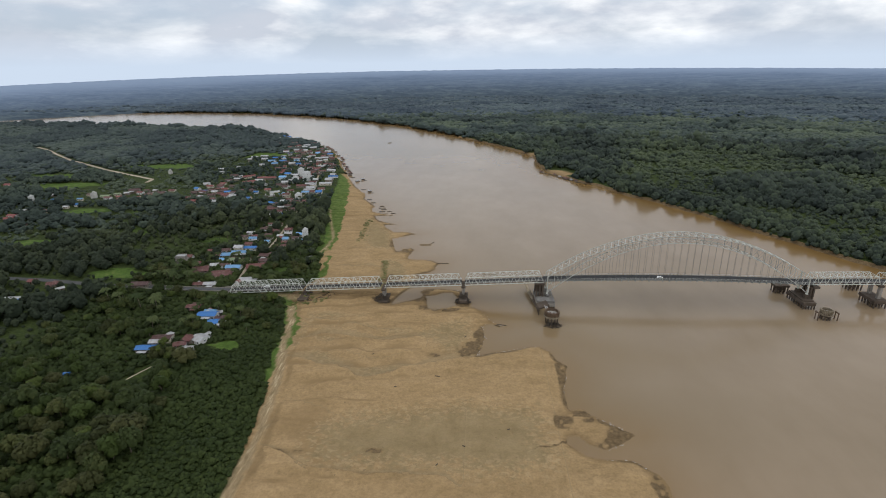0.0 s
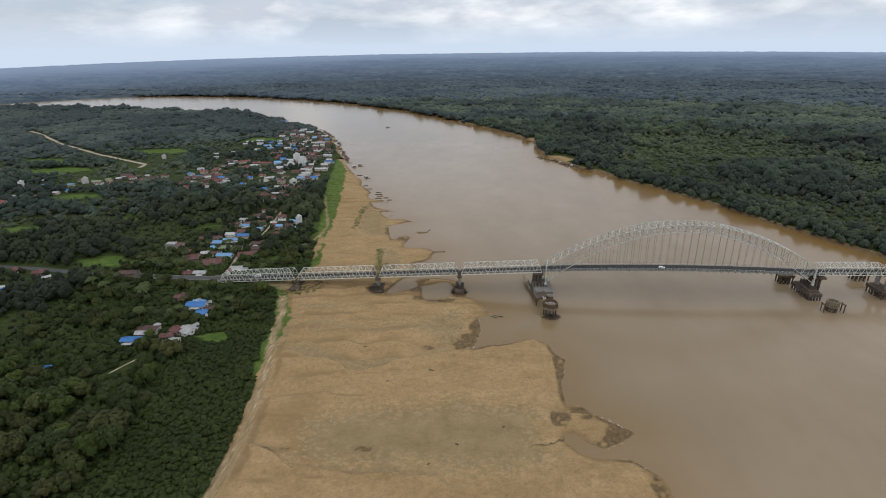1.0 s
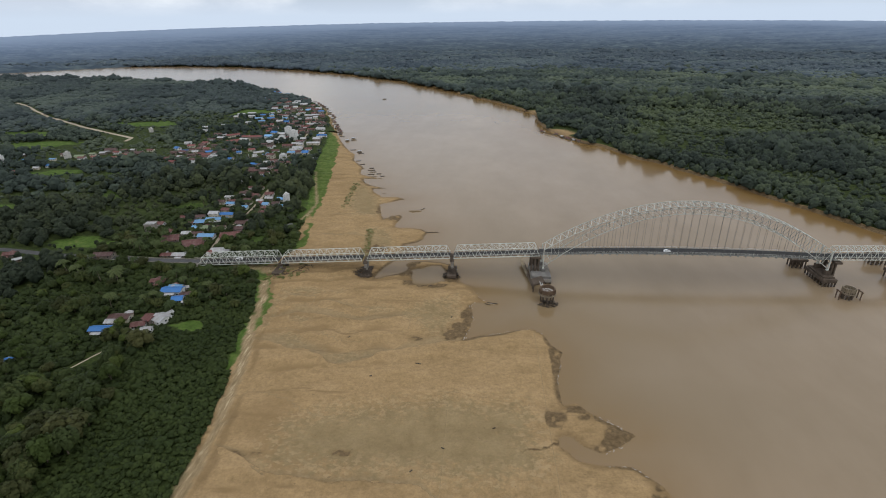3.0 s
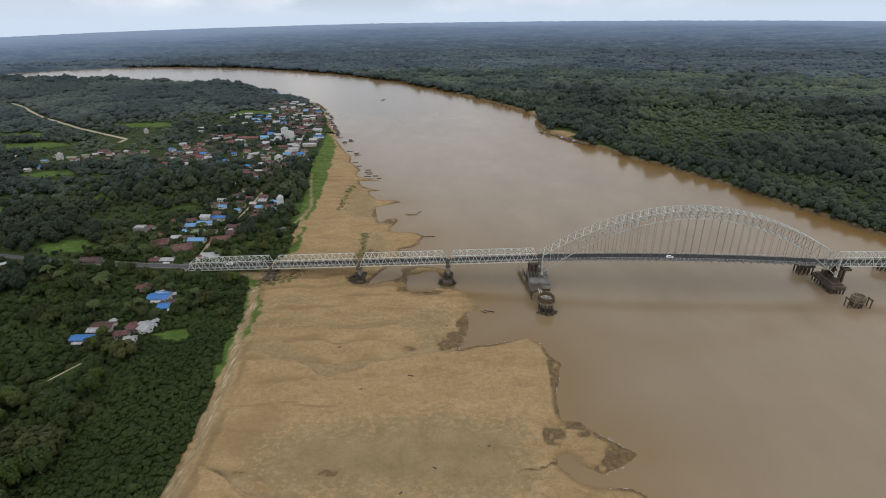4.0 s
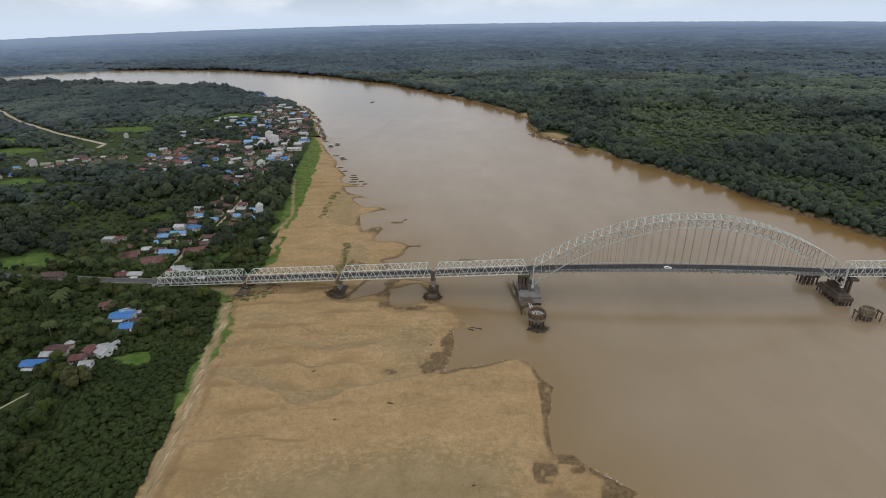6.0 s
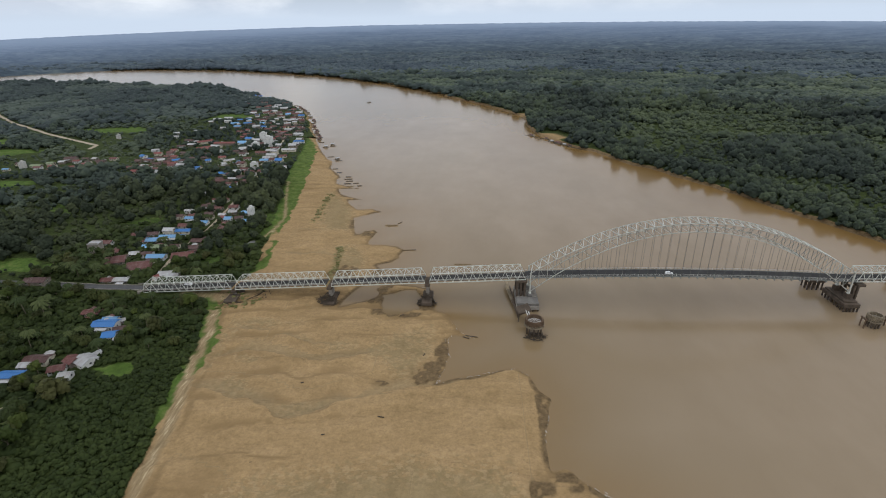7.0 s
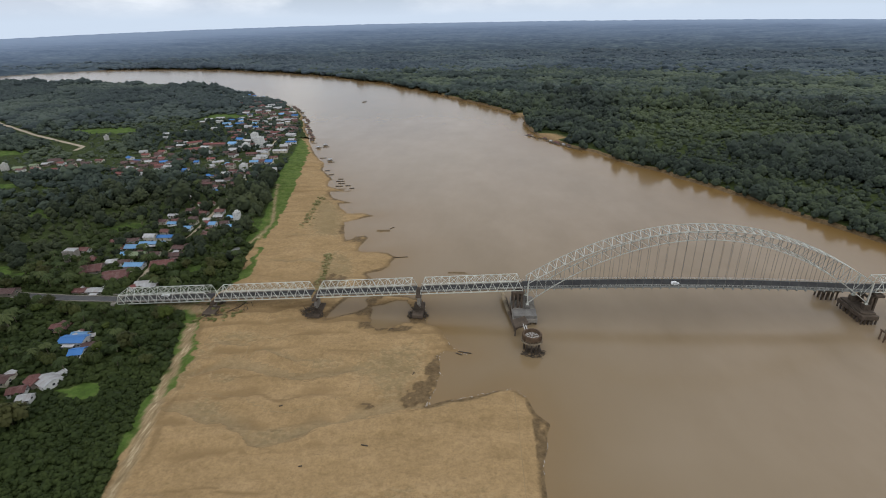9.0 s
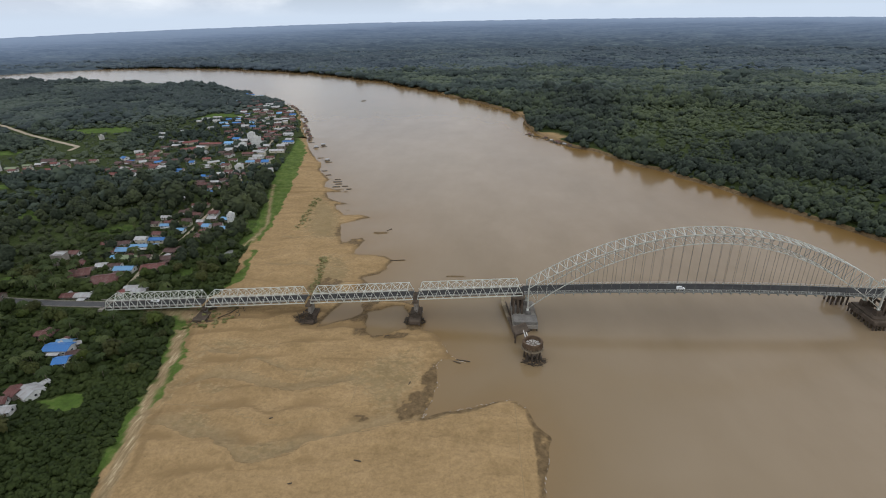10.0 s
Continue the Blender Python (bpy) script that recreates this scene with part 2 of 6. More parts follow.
M_TREE_BRIGHT = single_leaf_material("bright_foliage", (0.022, 0.034, 0.008), (0.037, 0.055, 0.012), (0.068, 0.087, 0.020))
# leaf colours for the farther woods, with blue haze mixed into them
M_FAR_HAZE_LEAF = leaf_material("far_haze_foliage", (0.036, 0.051, 0.066), (0.054, 0.074, 0.090), (0.088, 0.115, 0.118))
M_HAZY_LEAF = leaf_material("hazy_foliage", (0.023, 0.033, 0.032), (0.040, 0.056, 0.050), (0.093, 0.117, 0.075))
M_BEND_HAZE_LEAF = leaf_material("bend_haze_foliage", (0.026, 0.036, 0.038), (0.038, 0.052, 0.051), (0.070, 0.090, 0.074))
M_STRAW = leaf_material("dry_straw_foliage", (0.09, 0.10, 0.03), (0.16, 0.15, 0.06), (0.26, 0.22, 0.11))
# far-bank leaf: lighter than the near scrub, brighter light and haze in its colour
M_BANK_HAZE_LEAF = leaf_material("river_forest_haze_foliage", (0.021, 0.029, 0.026), (0.036, 0.049, 0.036), (0.079, 0.101, 0.051))
M_GARDEN_LEAF = leaf_material("garden_foliage", (0.013, 0.020, 0.012), (0.025, 0.034, 0.020), (0.056, 0.068, 0.030))
# garden leaves farther off, greyed and blued by painted haze
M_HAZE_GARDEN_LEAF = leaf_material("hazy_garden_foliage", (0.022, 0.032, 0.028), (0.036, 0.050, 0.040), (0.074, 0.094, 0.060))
M_PALM = single_leaf_material("palm_fronds", (0.026, 0.040, 0.014), (0.044, 0.061, 0.022), (0.074, 0.090, 0.034))
M_BARK = plain("bark", (0.07, 0.055, 0.04), (0.17, 0.14, 0.11), 1.5, 0.9)
M_STEEL = plain("painted_steel", (0.43, 0.445, 0.40), (0.60, 0.615, 0.56), 0.35, 0.5, 0.0, 0.4, 0.005)
M_ARCH = plain("arch_steel", (0.34, 0.345, 0.31), (0.48, 0.485, 0.44), 0.35, 0.5, 0.0, 0.4, 0.005)
M_HANGER = plain("grimy_hanger_steel", (0.085, 0.080, 0.070), (0.16, 0.15, 0.13), 0.4, 0.6)
M_DECK = plain("worn_deck_asphalt", (0.030, 0.030, 0.031), (0.060, 0.060, 0.060), 0.2, 0.95, spec=0.15)
M_STEEL_DULL = plain("weathered_steel", (0.11, 0.118, 0.112), (0.22, 0.23, 0.215), 0.35, 0.6, 0.0, 0.35, 0.005)
M_ASPHALT = plain("asphalt", (0.045, 0.046, 0.048), (0.085, 0.085, 0.086), 0.25, 0.9)
M_CONCRETE = plain("stained_concrete", (0.13, 0.115, 0.095), (0.30, 0.28, 0.25), 0.22, 0.9, bump=0.05)
M_DARK_CONCRETE = plain("silt_dark_concrete", (0.040, 0.030, 0.022), (0.115, 0.088, 0.066), 0.3, 0.9, bump=0.08)
M_TAN_CONCRETE = plain("silt_tan_concrete", (0.10, 0.078, 0.052), (0.27, 0.225, 0.16), 0.35, 0.9, bump=0.05)
M_PALE_CONCRETE = plain("pale_concrete", (0.36, 0.35, 0.33), (0.52, 0.51, 0.48), 0.4, 0.85)
M_PLINTH = plain("weathered_plinth_concrete", (0.095, 0.09, 0.083), (0.22, 0.21, 0.195), 0.25, 0.9, bump=0.06)
M_SILT_CRUST = plain("dry_silt_crust", (0.19, 0.145, 0.09), (0.38, 0.31, 0.21), 0.4, 0.95, bump=0.06)
M_RUSTY = plain("rusty_steel", (0.055, 0.036, 0.023), (0.16, 0.108, 0.070), 0.6, 0.85, bump=0.03)
M_WHITE_WALL = plain("white_render", (0.42, 0.43, 0.42), (0.66, 0.66, 0.64), 0.5, 0.85)
M_TIMBER_WALL = plain("grey_timber_wall", (0.10, 0.085, 0.07), (0.26, 0.23, 0.19), 0.8, 0.85)
M_CREAM_WALL = plain("cream_wall", (0.36, 0.33, 0.26), (0.55, 0.51, 0.42), 0.6, 0.85)
M_LOG = plain("wet_log", (0.03, 0.024, 0.018), (0.09, 0.07, 0.052), 0.8, 0.85)
M_DARK_GLASS = plain("window_dark", (0.02, 0.025, 0.03), (0.05, 0.055, 0.06), 1.0, 0.15, 0.0, 0.5, 0.0)
M_CAR = plain("white_car_paint", (0.72, 0.73, 0.74), (0.80, 0.81, 0.81), 1.0, 0.25, 0.0, 0.5, 0.0)
M_RUBBER = plain("rubber", (0.015, 0.015, 0.016), (0.03, 0.03, 0.03), 2.0, 0.9)
M_LANE = plain("road_paint", (0.5, 0.5, 0.48), (0.68, 0.68, 0.65), 0.8, 0.8)
M_DOOR = plain("door_wood", (0.08, 0.05, 0.03), (0.18, 0.12, 0.075), 1.2, 0.7)
M_RED_EARTH = plain("reddish_road_earth", (0.26, 0.21, 0.15), (0.42, 0.36, 0.28), 0.3, 0.95)
ROOFS = (
    (roof_material("rust_roof", (0.115, 0.038, 0.032), (0.30, 0.235, 0.21), 0.40), "rust-red corrugated metal roof"),
    (roof_material("light_blue_roof", (0.17, 0.36, 0.60), (0.34, 0.42, 0.50), 0.3), "light blue metal roof"),
    (roof_material("blue_roof", (0.045, 0.18, 0.46), (0.12, 0.22, 0.40), 0.3), "deep blue metal roof"),
    (roof_material("zinc_roof", (0.46, 0.47, 0.48), (0.20, 0.165, 0.145), 0.6), "greyish white zinc roof"),
    (roof_material("red_roof", (0.20, 0.058, 0.050), (0.19, 0.085, 0.07), 0.4), "faded red tiled roof"),
    (roof_material("green_roof", (0.19, 0.24, 0.135), (0.30, 0.30, 0.22), 0.4), "grey-green metal roof"),
    (roof_material("brown_roof", (0.078, 0.036, 0.031), (0.24, 0.20, 0.18), 0.38), "dark brown rusted metal roof"),
)

# ---- helpers for building ----


def mesh_from(name, verts, faces, material, smooth=False):
    me = bpy.data.meshes.new(name)
    me.from_pydata([tuple(v) for v in verts], [], [tuple(f) for f in faces])
    me.materials.append(material)
    if smooth:
        me.shade_smooth()
    me.update()
    return me


def tri_mesh(name, verts, tris, material, smooth=False, **attributes):
    """A mesh from arrays of vertices and triangles, with float attributes per vertex."""
    verts, tris = np.asarray(verts, np.float32), np.asarray(tris, np.int32)
    me = bpy.data.meshes.new(name)
    me.vertices.add(len(verts))
    me.vertices.foreach_set("co", verts.ravel())
    me.loops.add(tris.size)
    me.loops.foreach_set("vertex_index", tris.ravel())
    me.polygons.add(len(tris))
    me.polygons.foreach_set("loop_start", np.arange(0, tris.size, tris.shape[1], dtype=np.int32))
    for key, values in attributes.items():
        values = np.asarray(values, np.float32)
        at = me.attributes.new(key, "FLOAT" if values.ndim == 1 else "FLOAT_VECTOR", "POINT")
        at.data.foreach_set("value" if values.ndim == 1 else "vector", values.ravel())
    me.update(calc_edges=True)
    me.polygons.foreach_set("use_smooth", np.full(len(tris), smooth))
    me.materials.append(material)
    return me


def hold(ob, parent, m=None):
    ob.parent = parent
    if m is not None:
        ob.matrix_basis = m
    return ob


def part(name, bm, material, parent, label=""):
    """Links a bmesh as one mesh object under a thing or a part."""
    me = bpy.data.meshes.new(name)
    bm.to_mesh(me)
    bm.free()
    me.materials.append(material)
    return tagged(hold(new(name, me), parent), label)


def box_bm(*boxes):
    """A bmesh of boxes, each (x0, y0, z0, x1, y1, z1)."""
    bm = bmesh.new()
    for x0, y0, z0, x1, y1, z1 in boxes:
        m = Matrix.Translation(((x0 + x1) / 2, (y0 + y1) / 2, (z0 + z1) / 2)) @ Matrix.Diagonal((x1 - x0, y1 - y0, z1 - z0, 1))
        bmesh.ops.create_cube(bm, size=1, matrix=m)
    return bm


def bevelled(bm, width):
    bmesh.ops.bevel(bm, geom=bm.edges[:], offset=width, segments=1, affect="EDGES")
    return bm


UNIT = {}


def unit_beam(material, rounded=False):
    key = (material.name, rounded)
    if key not in UNIT:
        bm = bmesh.new()
        if rounded:
            bmesh.ops.create_cone(bm, cap_ends=True, segments=8, radius1=0.5, radius2=0.5, depth=1, matrix=pose(0, 0, 0, 0, 90, 0))
        else:
            bmesh.ops.create_cube(bm, size=1)
        me = bpy.data.meshes.new("beam")
        bm.to_mesh(me)
        bm.free()
        me.materials.append(material)
        UNIT[key] = me
    return UNIT[key]


def beam(name, a, b, wide, high, material, parent=None, rounded=False):
    """A straight member from a to b, on a shared mesh."""
    a, b = Vector(a), Vector(b)
    along = b - a
    turn = along.to_track_quat("X", "Z").to_matrix().to_4x4()
    ob = new(name, unit_beam(material, rounded))
    m = Matrix.Translation((a + b) / 2) @ turn @ Matrix.Diagonal((along.length, wide, high, 1))
    if parent:
        return hold(ob, parent, m)
    ob.matrix_basis = m
    return ob


def thing(name, m, label, category, group=""):
    return tagged(place(new(name), m), label, category, group)


def place(ob, m):
    ob.matrix_basis = m
    return ob


def lerp_at(pairs, v):
    """Piecewise straight line through (key, value) pairs."""
    k, x = zip(*pairs)
    return np.interp(v, k, x)


def near_line(px, py, line):
    """The distance of points from a line of straight pieces."""
    best = np.full(px.shape, 1e9)
    for (ax, ay), (bx, by) in zip(line, line[1:]):
        dx, dy = bx - ax, by - ay
        s = np.clip(((px - ax) * dx + (py - ay) * dy) / (dx * dx + dy * dy + 1e-9), 0, 1)
        best = np.minimum(best, np.hypot(px - ax - s * dx, py - ay - s * dy))
    return best


def inside(px, py, ring):
    hit = np.zeros(px.shape, bool)
    for (ax, ay), (bx, by) in zip(ring, ring[1:] + ring[:1]):
        if ay == by:
            continue
        cross = ((ay > py) != (by > py)) & (px < (bx - ax) * (py - ay) / (by - ay) + ax)
        hit ^= cross
    return hit


GRID = np.random.RandomState(5).rand(256, 256)


def value_noise(x, y, size):
    """Smooth value noise between 0 and 1 with cells of that size."""
    u, v = np.asarray(x, float) / size, np.asarray(y, float) / size
    i, j = np.floor(u).astype(int), np.floor(v).astype(int)
    f, g = u - i, v - j
    f, g = f * f * (3 - 2 * f), g * g * (3 - 2 * g)
    a, b = GRID[i % 256, j % 256], GRID[(i + 1) % 256, j % 256]
    c, d = GRID[i % 256, (j + 1) % 256], GRID[(i + 1) % 256, (j + 1) % 256]
    return (a * (1 - f) + b * f) * (1 - g) + (c * (1 - f) + d * f) * g


def fractal(x, y, size, octaves=4):
    out, amp, total = 0, 1.0, 0.0
    for k in range(octaves):
        out = out + amp * value_noise(x + 37.7 * k, y - 19.3 * k, size / 2**k)
        total, amp = total + amp, amp * 0.5
    return out / total


def step(v, lo, hi):
    s = np.clip((v - lo) / (hi - lo), 0, 1)
    return s * s * (3 - 2 * s)


# ---- plan of the river banks (metres; the bridge runs along x) ----
BANK_SOUTH = [(45, -2900), (45, -300), (34, -215), (30, -191), (31, -185), (29, -178), (20, -170), (5, -170), (-3, -166), (-8, -159), (-7, -154), (-2, -154), (2, -159), (10, -163), (19, -158), (26, -153), (28, -152), (20, -147), (7, -138), (3, -133), (-4, -136),
    (-4, -128), (-3, -115), (2, -92), (-3, -83), (-6, -74), (-11, -68), (-21, -71), (-34, -75), (-52, -81), (-49, -71), (-47, -60), (-49, -44), (-45, -38), (-34, -41), (-42, -35), (-48, -20), (-52, -13)]
BANK_MIDDLE = [(-58, -11), (-60, 8), (-63, 16), (-71, 20), (-85, 22), (-95, 20), (-98, 15), (-95, 10), (-96, 5), (-108, -3), (-118, -9), (-117, 0), (-111, 16), (-102, 35), (-98, 42), (-105, 51), (-95, 57), (-90, 66), (-89, 80), (-95, 87),
    (-109, 89), (-119, 90), (-119, 100), (-115, 116), (-119, 122), (-133, 110), (-137, 124), (-143, 151), (-127, 163), (-117, 167), (-130, 174), (-145, 174), (-156, 189), (-160, 202)]
BANK_NORTH = [(-146, 203), (-159, 210), (-172, 222), (-179, 240), (-161, 240), (-174, 250), (-186, 259), (-190, 276), (-187, 284), (-197, 302), (-210, 326), (-214, 352), (-230, 380), (-251, 427), (-278, 500), (-308, 588),
    (-366, 743), (-419, 831), (-483, 918), (-568, 1000), (-666, 1095), (-786, 1154), (-1080, 1265), (-1294, 1310), (-1481, 1330), (-2950, 1390), (-2950, -2950), (45, -2950)]
NEAR_LAND = BANK_SOUTH + BANK_MIDDLE + BANK_NORTH
FAR_LAND = [(-2950, 1790), (-1941, 1812), (-1478, 1822), (-1241, 1812), (-985, 1755), (-713, 1610), (-480, 1440), (-279, 1228), (-105, 979), (20, 763), (54, 676), (56, 603), (62, 520), (88, 459), (112, 415), (127, 412), (144, 359),
    (190, 288), (225, 223), (250, 165), (272, 119), (300, 70), (345, -20), (420, -160), (560, -400), (900, -1200), (1300, -2950), (2950, -2950), (2950, 2950), (-2950, 2950)]
POOL = [(-95, 7), (-92, 2), (-92, -5), (-90, -16), (-84, -20), (-77, -17), (-67, -13), (-66, -2), (-67, 6), (-72, 15), (-78, 16), (-87, 10)]
GREEN_EDGE = ((-2950, -150), (-300, -158), (-202, -160), (-170, -162), (-120, -171), (-85, -180), (-50, -186), (-26, -194), (0, -204), (20, -196), (41, -190), (66, -196), (96, -201), (171, -217), (299, -249), (423, -271), (500, -288), (588, -312), (743, -371), (831, -425), (918, -490), (1000, -576), (1095, -674), (1154, -795), (1265, -1090), (1310, -1300), (1330, -1485), (1390, -2950))
GRASS_EDGE = ((-300, -166), (-130, -173), (-95, -180), (-82, -179), (-74, -175), (-46, -179), (-20, -188), (0, -204), (41, -186), (66, -190), (96, -194), (150, -201), (218, -213), (299, -228), (422, -254), (500, -286), (600, -318))
TRACK = [(-157, -330), (-157, -202), (-158, -182), (-160, -158), (-165, -130), (-170, -105), (-179, -72), (-186, -40), (-194, -18)]
PATH_NORTH = [(-206, 97), (-205, 110), (-206, 150), (-224, 205), (-240, 260)]
MAIN_ROAD = [(-250, 4.8), (-286, 6.5), (-326, 11), (-372, 14), (-420, 22), (-520, 30), (-700, 20)]
DIRT_ROAD = [(-1110, 820), (-1045, 775), (-970, 708), (-870, 626), (-838, 606), (-741, 537), (-668, 492), (-625, 466), (-590, 445), (-585, 420)]
LANES = ([(-254, 18), (-262, 60), (-262, 120), (-272, 200), (-285, 300), (-300, 380), (-318, 470), (-352, 600), (-420, 740)], [(-249, -104), (-253, -112), (-260, -128)])
FIELDS = ((-217, -79, 10, 5), (-372, 38, 26, 11), (-492, 690, 36, 22), (-700, 395, 60, 22), (-640, 560, 60, 22), (-780, 470, 50, 24), (-560, 250, 30, 14), (-520, 120, 26, 12))
BUSHY = ((-199, 58, 7, 36), (-204, 96, 5, 18))
GLADES = ((-228, 54, 15, 9), (-209, 112, 6, 16), (-218, 140, 8, 20), (-330, 130, 26, 16), (-232, 20, 10, 5), (-425, 170, 30, 20), (-470, 250, 34, 18), (-390, 240, 20, 14))
CLEARINGS = ((470, 900, 60, 26), (316, 600, 50, 24), (230, 560, 40, 60), (478, 537, 40, 22), (330, 690, 90, 34), (566, 931, 55, 22), (312, 116, 9, 16), (254, 1109, 110, 36), (504, 584, 55, 20), (349, 514, 55, 20), (-499, 214, 44, 24), (-465, 152, 36, 20), (-604, 581, 70, 34), (-803, 641, 70, 34), (-513, 578, 55, 30), (-742, 512, 70, 26))
SHOALS = ((-105, 132, 9, 3.5), (-144, 186, 4, 1.8), (-168, 249, 7, 3), (-158, 241, 3, 1.6), (-41, 54, 8, 1.6), (-125, 118, 4, 2))
SCARPS = ([(-154, -170), (-143, -175), (-129, -184), (-115, -185), (-103, -187), (-89, -185), (-68, -185)], [(-123, -111), (-117, -112), (-109, -109), (-102, -106), (-97, -100)],
    [(-140, -44), (-131, -49), (-121, -53)], [(-130, -66), (-118, -69), (-110, -69), (-98, -65)], [(-78, -92), (-63, -87), (-44, -82), (-24, -75), (-13, -68)])
# outlines of the olive silt crusts, each with the width of its broken rim and how much it covers
SILT_AREAS = (
    (24, 0.95, [(-134, -150), (-112, -139), (-85, -134), (-58, -128), (-21, -131), (-11, -142), (-14, -158), (-8, -169), (-16, -180), (-32, -188), (-68, -185), (-103, -186), (-130, -182), (-140, -172)]),
    (12, 0.75, [(-88, -44), (-72, -34), (-56, -30), (-53, -46), (-54, -62), (-60, -80), (-70, -84), (-84, -68), (-96, -62)]),
    (4, 0.62, [(-125, -107), (-124, -101), (-118, -98), (-109, -97), (-96, -98), (-98, -101), (-104, -106), (-111, -109), (-120, -112)]),
    (7, 0.66, [(-163, -93), (-159, -81), (-154, -78), (-144, -84), (-135, -97), (-147, -99)]),
    (14, 0.9, [(-187, 233), (-158, 200), (-141, 157), (-134, 116), (-158, 112), (-172, 130), (-182, 190)]),
    (10, 0.75, [(-140, 90), (-124, 84), (-112, 62), (-112, 40), (-122, 14), (-134, 20), (-142, 60)]),
    (16, 0.7, [(30, -196), (-10, -192), (-46, -214), (-40, -240), (34, -230)]),
)
SILT = ((-110, -53, 12, 5), (-132, -46, 9, 5), (-152, -66, 10, 4), (-30, -166, 18, 7), (-160, -30, 22, 6), (-176, -60, 8, 22))
CREEK = [(-52, -160), (-38, -164), (-24, -165), (-15, -163), (-6, -156)]
MUD = ((-57, -74, 8, 8), (-49, -57, 4, 16), (-95, -2, 5, 8), (-92, -15, 6, 7), (-80, -20, 12, 3), (-93, 13, 7, 5), (-79, -84, 4, 2), (-101, -170, 3.6, 1.6), (-8, -142, 5, 7), (2, -137, 7, 3), (11, -142, 9, 2.4), (20, -151, 8, 3), (18, -157, 11, 4.5), (5, -162, 5, 3), (-145, -173.5, 10, 2.2), (27, -180, 3, 9), (-62, 0, 7, 10), (-100, 38, 8, 8), (-126, 30, 9, 14), (-136, 134, 7, 10),
    (-122, 110, 8, 5), (-168, 222, 8, 14), (-3, -110, 1.4, 30), (-124, -6, 8, 6), (-190, -6, 16, 8))


def spots(x, y, rows, soft=0.5, wob=0.6):
    """How far a place lies inside any of the soft-edged ovals (0 to 1)."""
    out = np.zeros(np.shape(x))
    n = fractal(x, y, 9.0, 3) - 0.5
    for cx, cy, rx, ry in rows:
        d = np.hypot((x - cx) / rx, (y - cy) / ry) + wob * n * 2
        out = np.maximum(out, 1 - step(d, 1 - soft, 1 + soft))
    return out


# crest lines of the dry dunes: each has a damp hollow beyond it, of the given width
DUNE_EDGES = (
    (13, ((-171, -67), (-157, -59), (-141, -61), (-130, -66), (-118, -69), (-110, -69), (-98, -65), (-84, -57))),
    (6, ((-147, -42), (-140, -44), (-131, -49), (-121, -53), (-112, -50))),
    (13, ((-172, -91), (-157, -96), (-149, -99), (-138, -100), (-130, -104), (-123, -111), (-117, -112), (-109, -109), (-102, -106), (-97, -100), (-90, -96))),
    (11, ((-92, -97), (-78, -92), (-63, -87), (-44, -82), (-24, -75), (-11, -68))),
    (5, ((-157, -168), (-143, -175), (-129, -184), (-115, -185), (-103, -187), (-89, -185), (-77, -185), (-66, -186), (-58, -190))),
    (6, ((-178, -36), (-164, -40), (-150, -38))),
    (9, ((-180, 70), (-164, 62), (-150, 68), (-138, 64))),
    (8, ((-186, 122), (-174, 114), (-162, 120))),
    (8, ((-168, 24), (-150, 30), (-132, 26), (-112, 34))),
)


def dune_edge(x, y):
    """Signed distance beyond the nearest dune crest, as a share of its hollow's width, and the crest's height."""
    y = y + (fractal(x, y, 7.0, 3) - 0.5) * 5.0
    best, share, lift = np.full(x.shape, 1e9), np.full(x.shape, 2.0), np.zeros(x.shape)
    for wide, line in DUNE_EDGES:
        lx, ly = np.array(line, float).T
        ends = np.minimum(x - lx[0], lx[-1] - x)
        d = y - np.interp(x, lx, ly)
        strong = step(ends, 0, 12)
        lift += 1.25 * strong * np.where(d < 0, np.exp(d / 15.0), np.exp(-d / 0.9) - 0.25 * np.exp(-((d - wide * 0.4) / (wide * 0.4)) ** 2))
        use = (ends > 0) & (np.abs(d) < best)
        best = np.where(use, np.abs(d), best)
        share = np.where(use, np.where(d > 0, d / (wide * (0.15 + 0.85 * strong)), d / 3.0), share)
    return np.clip(share, -1, 2), lift


def swells(x, y):
    """Long low dunes lying across the bank, steep on their far side: their height, and how far moisture and painted
    shade darken the lee.
    """
    bend = 30 * (fractal(x * 0.8 + 31, y, 58.0, 3) - 0.5) + 7 * (fractal(x, y + 17, 15.0, 3) - 0.5) - 0.10 * x
    phase = (y + bend) / 17.0
    rung = np.floor(phase)
    way = phase - rung
    broken = step(fractal(x + 61 * rung, y * 0.6, 44.0, 3), 0.36, 0.62)
    calm = 1 - 0.85 * np.maximum(step(x, -108, -76) * (y < -60), silt_cover(x, y))
    size = broken * calm
    saw = np.where(way < 0.80, step(way, 0.0, 0.80), 1 - step(way, 0.80, 0.98))
    fine = fractal(x * 0.7, y * 1.4 + 90, 9.0, 3)
    roll = fractal(x * 0.42 + 31, y * 1.1, 36.0, 3)
    height = 1.7 * size * saw + 0.9 * (fine - 0.5) * (0.35 + 0.65 * calm) + 4.0 * (roll - 0.5)
    # the lee is darkened in colour, as shade behind the crest besides moisture
    lee = np.where(way > 0.82, step(way, 0.82, 0.92), 1 - step(way, 0.02, 0.42))
    damp_shade = np.clip(size * lee * (0.45 + 1.1 * fine) + 0.45 * (1 - step(roll, 0.36, 0.56)), 0, 1)
    return height, damp_shade


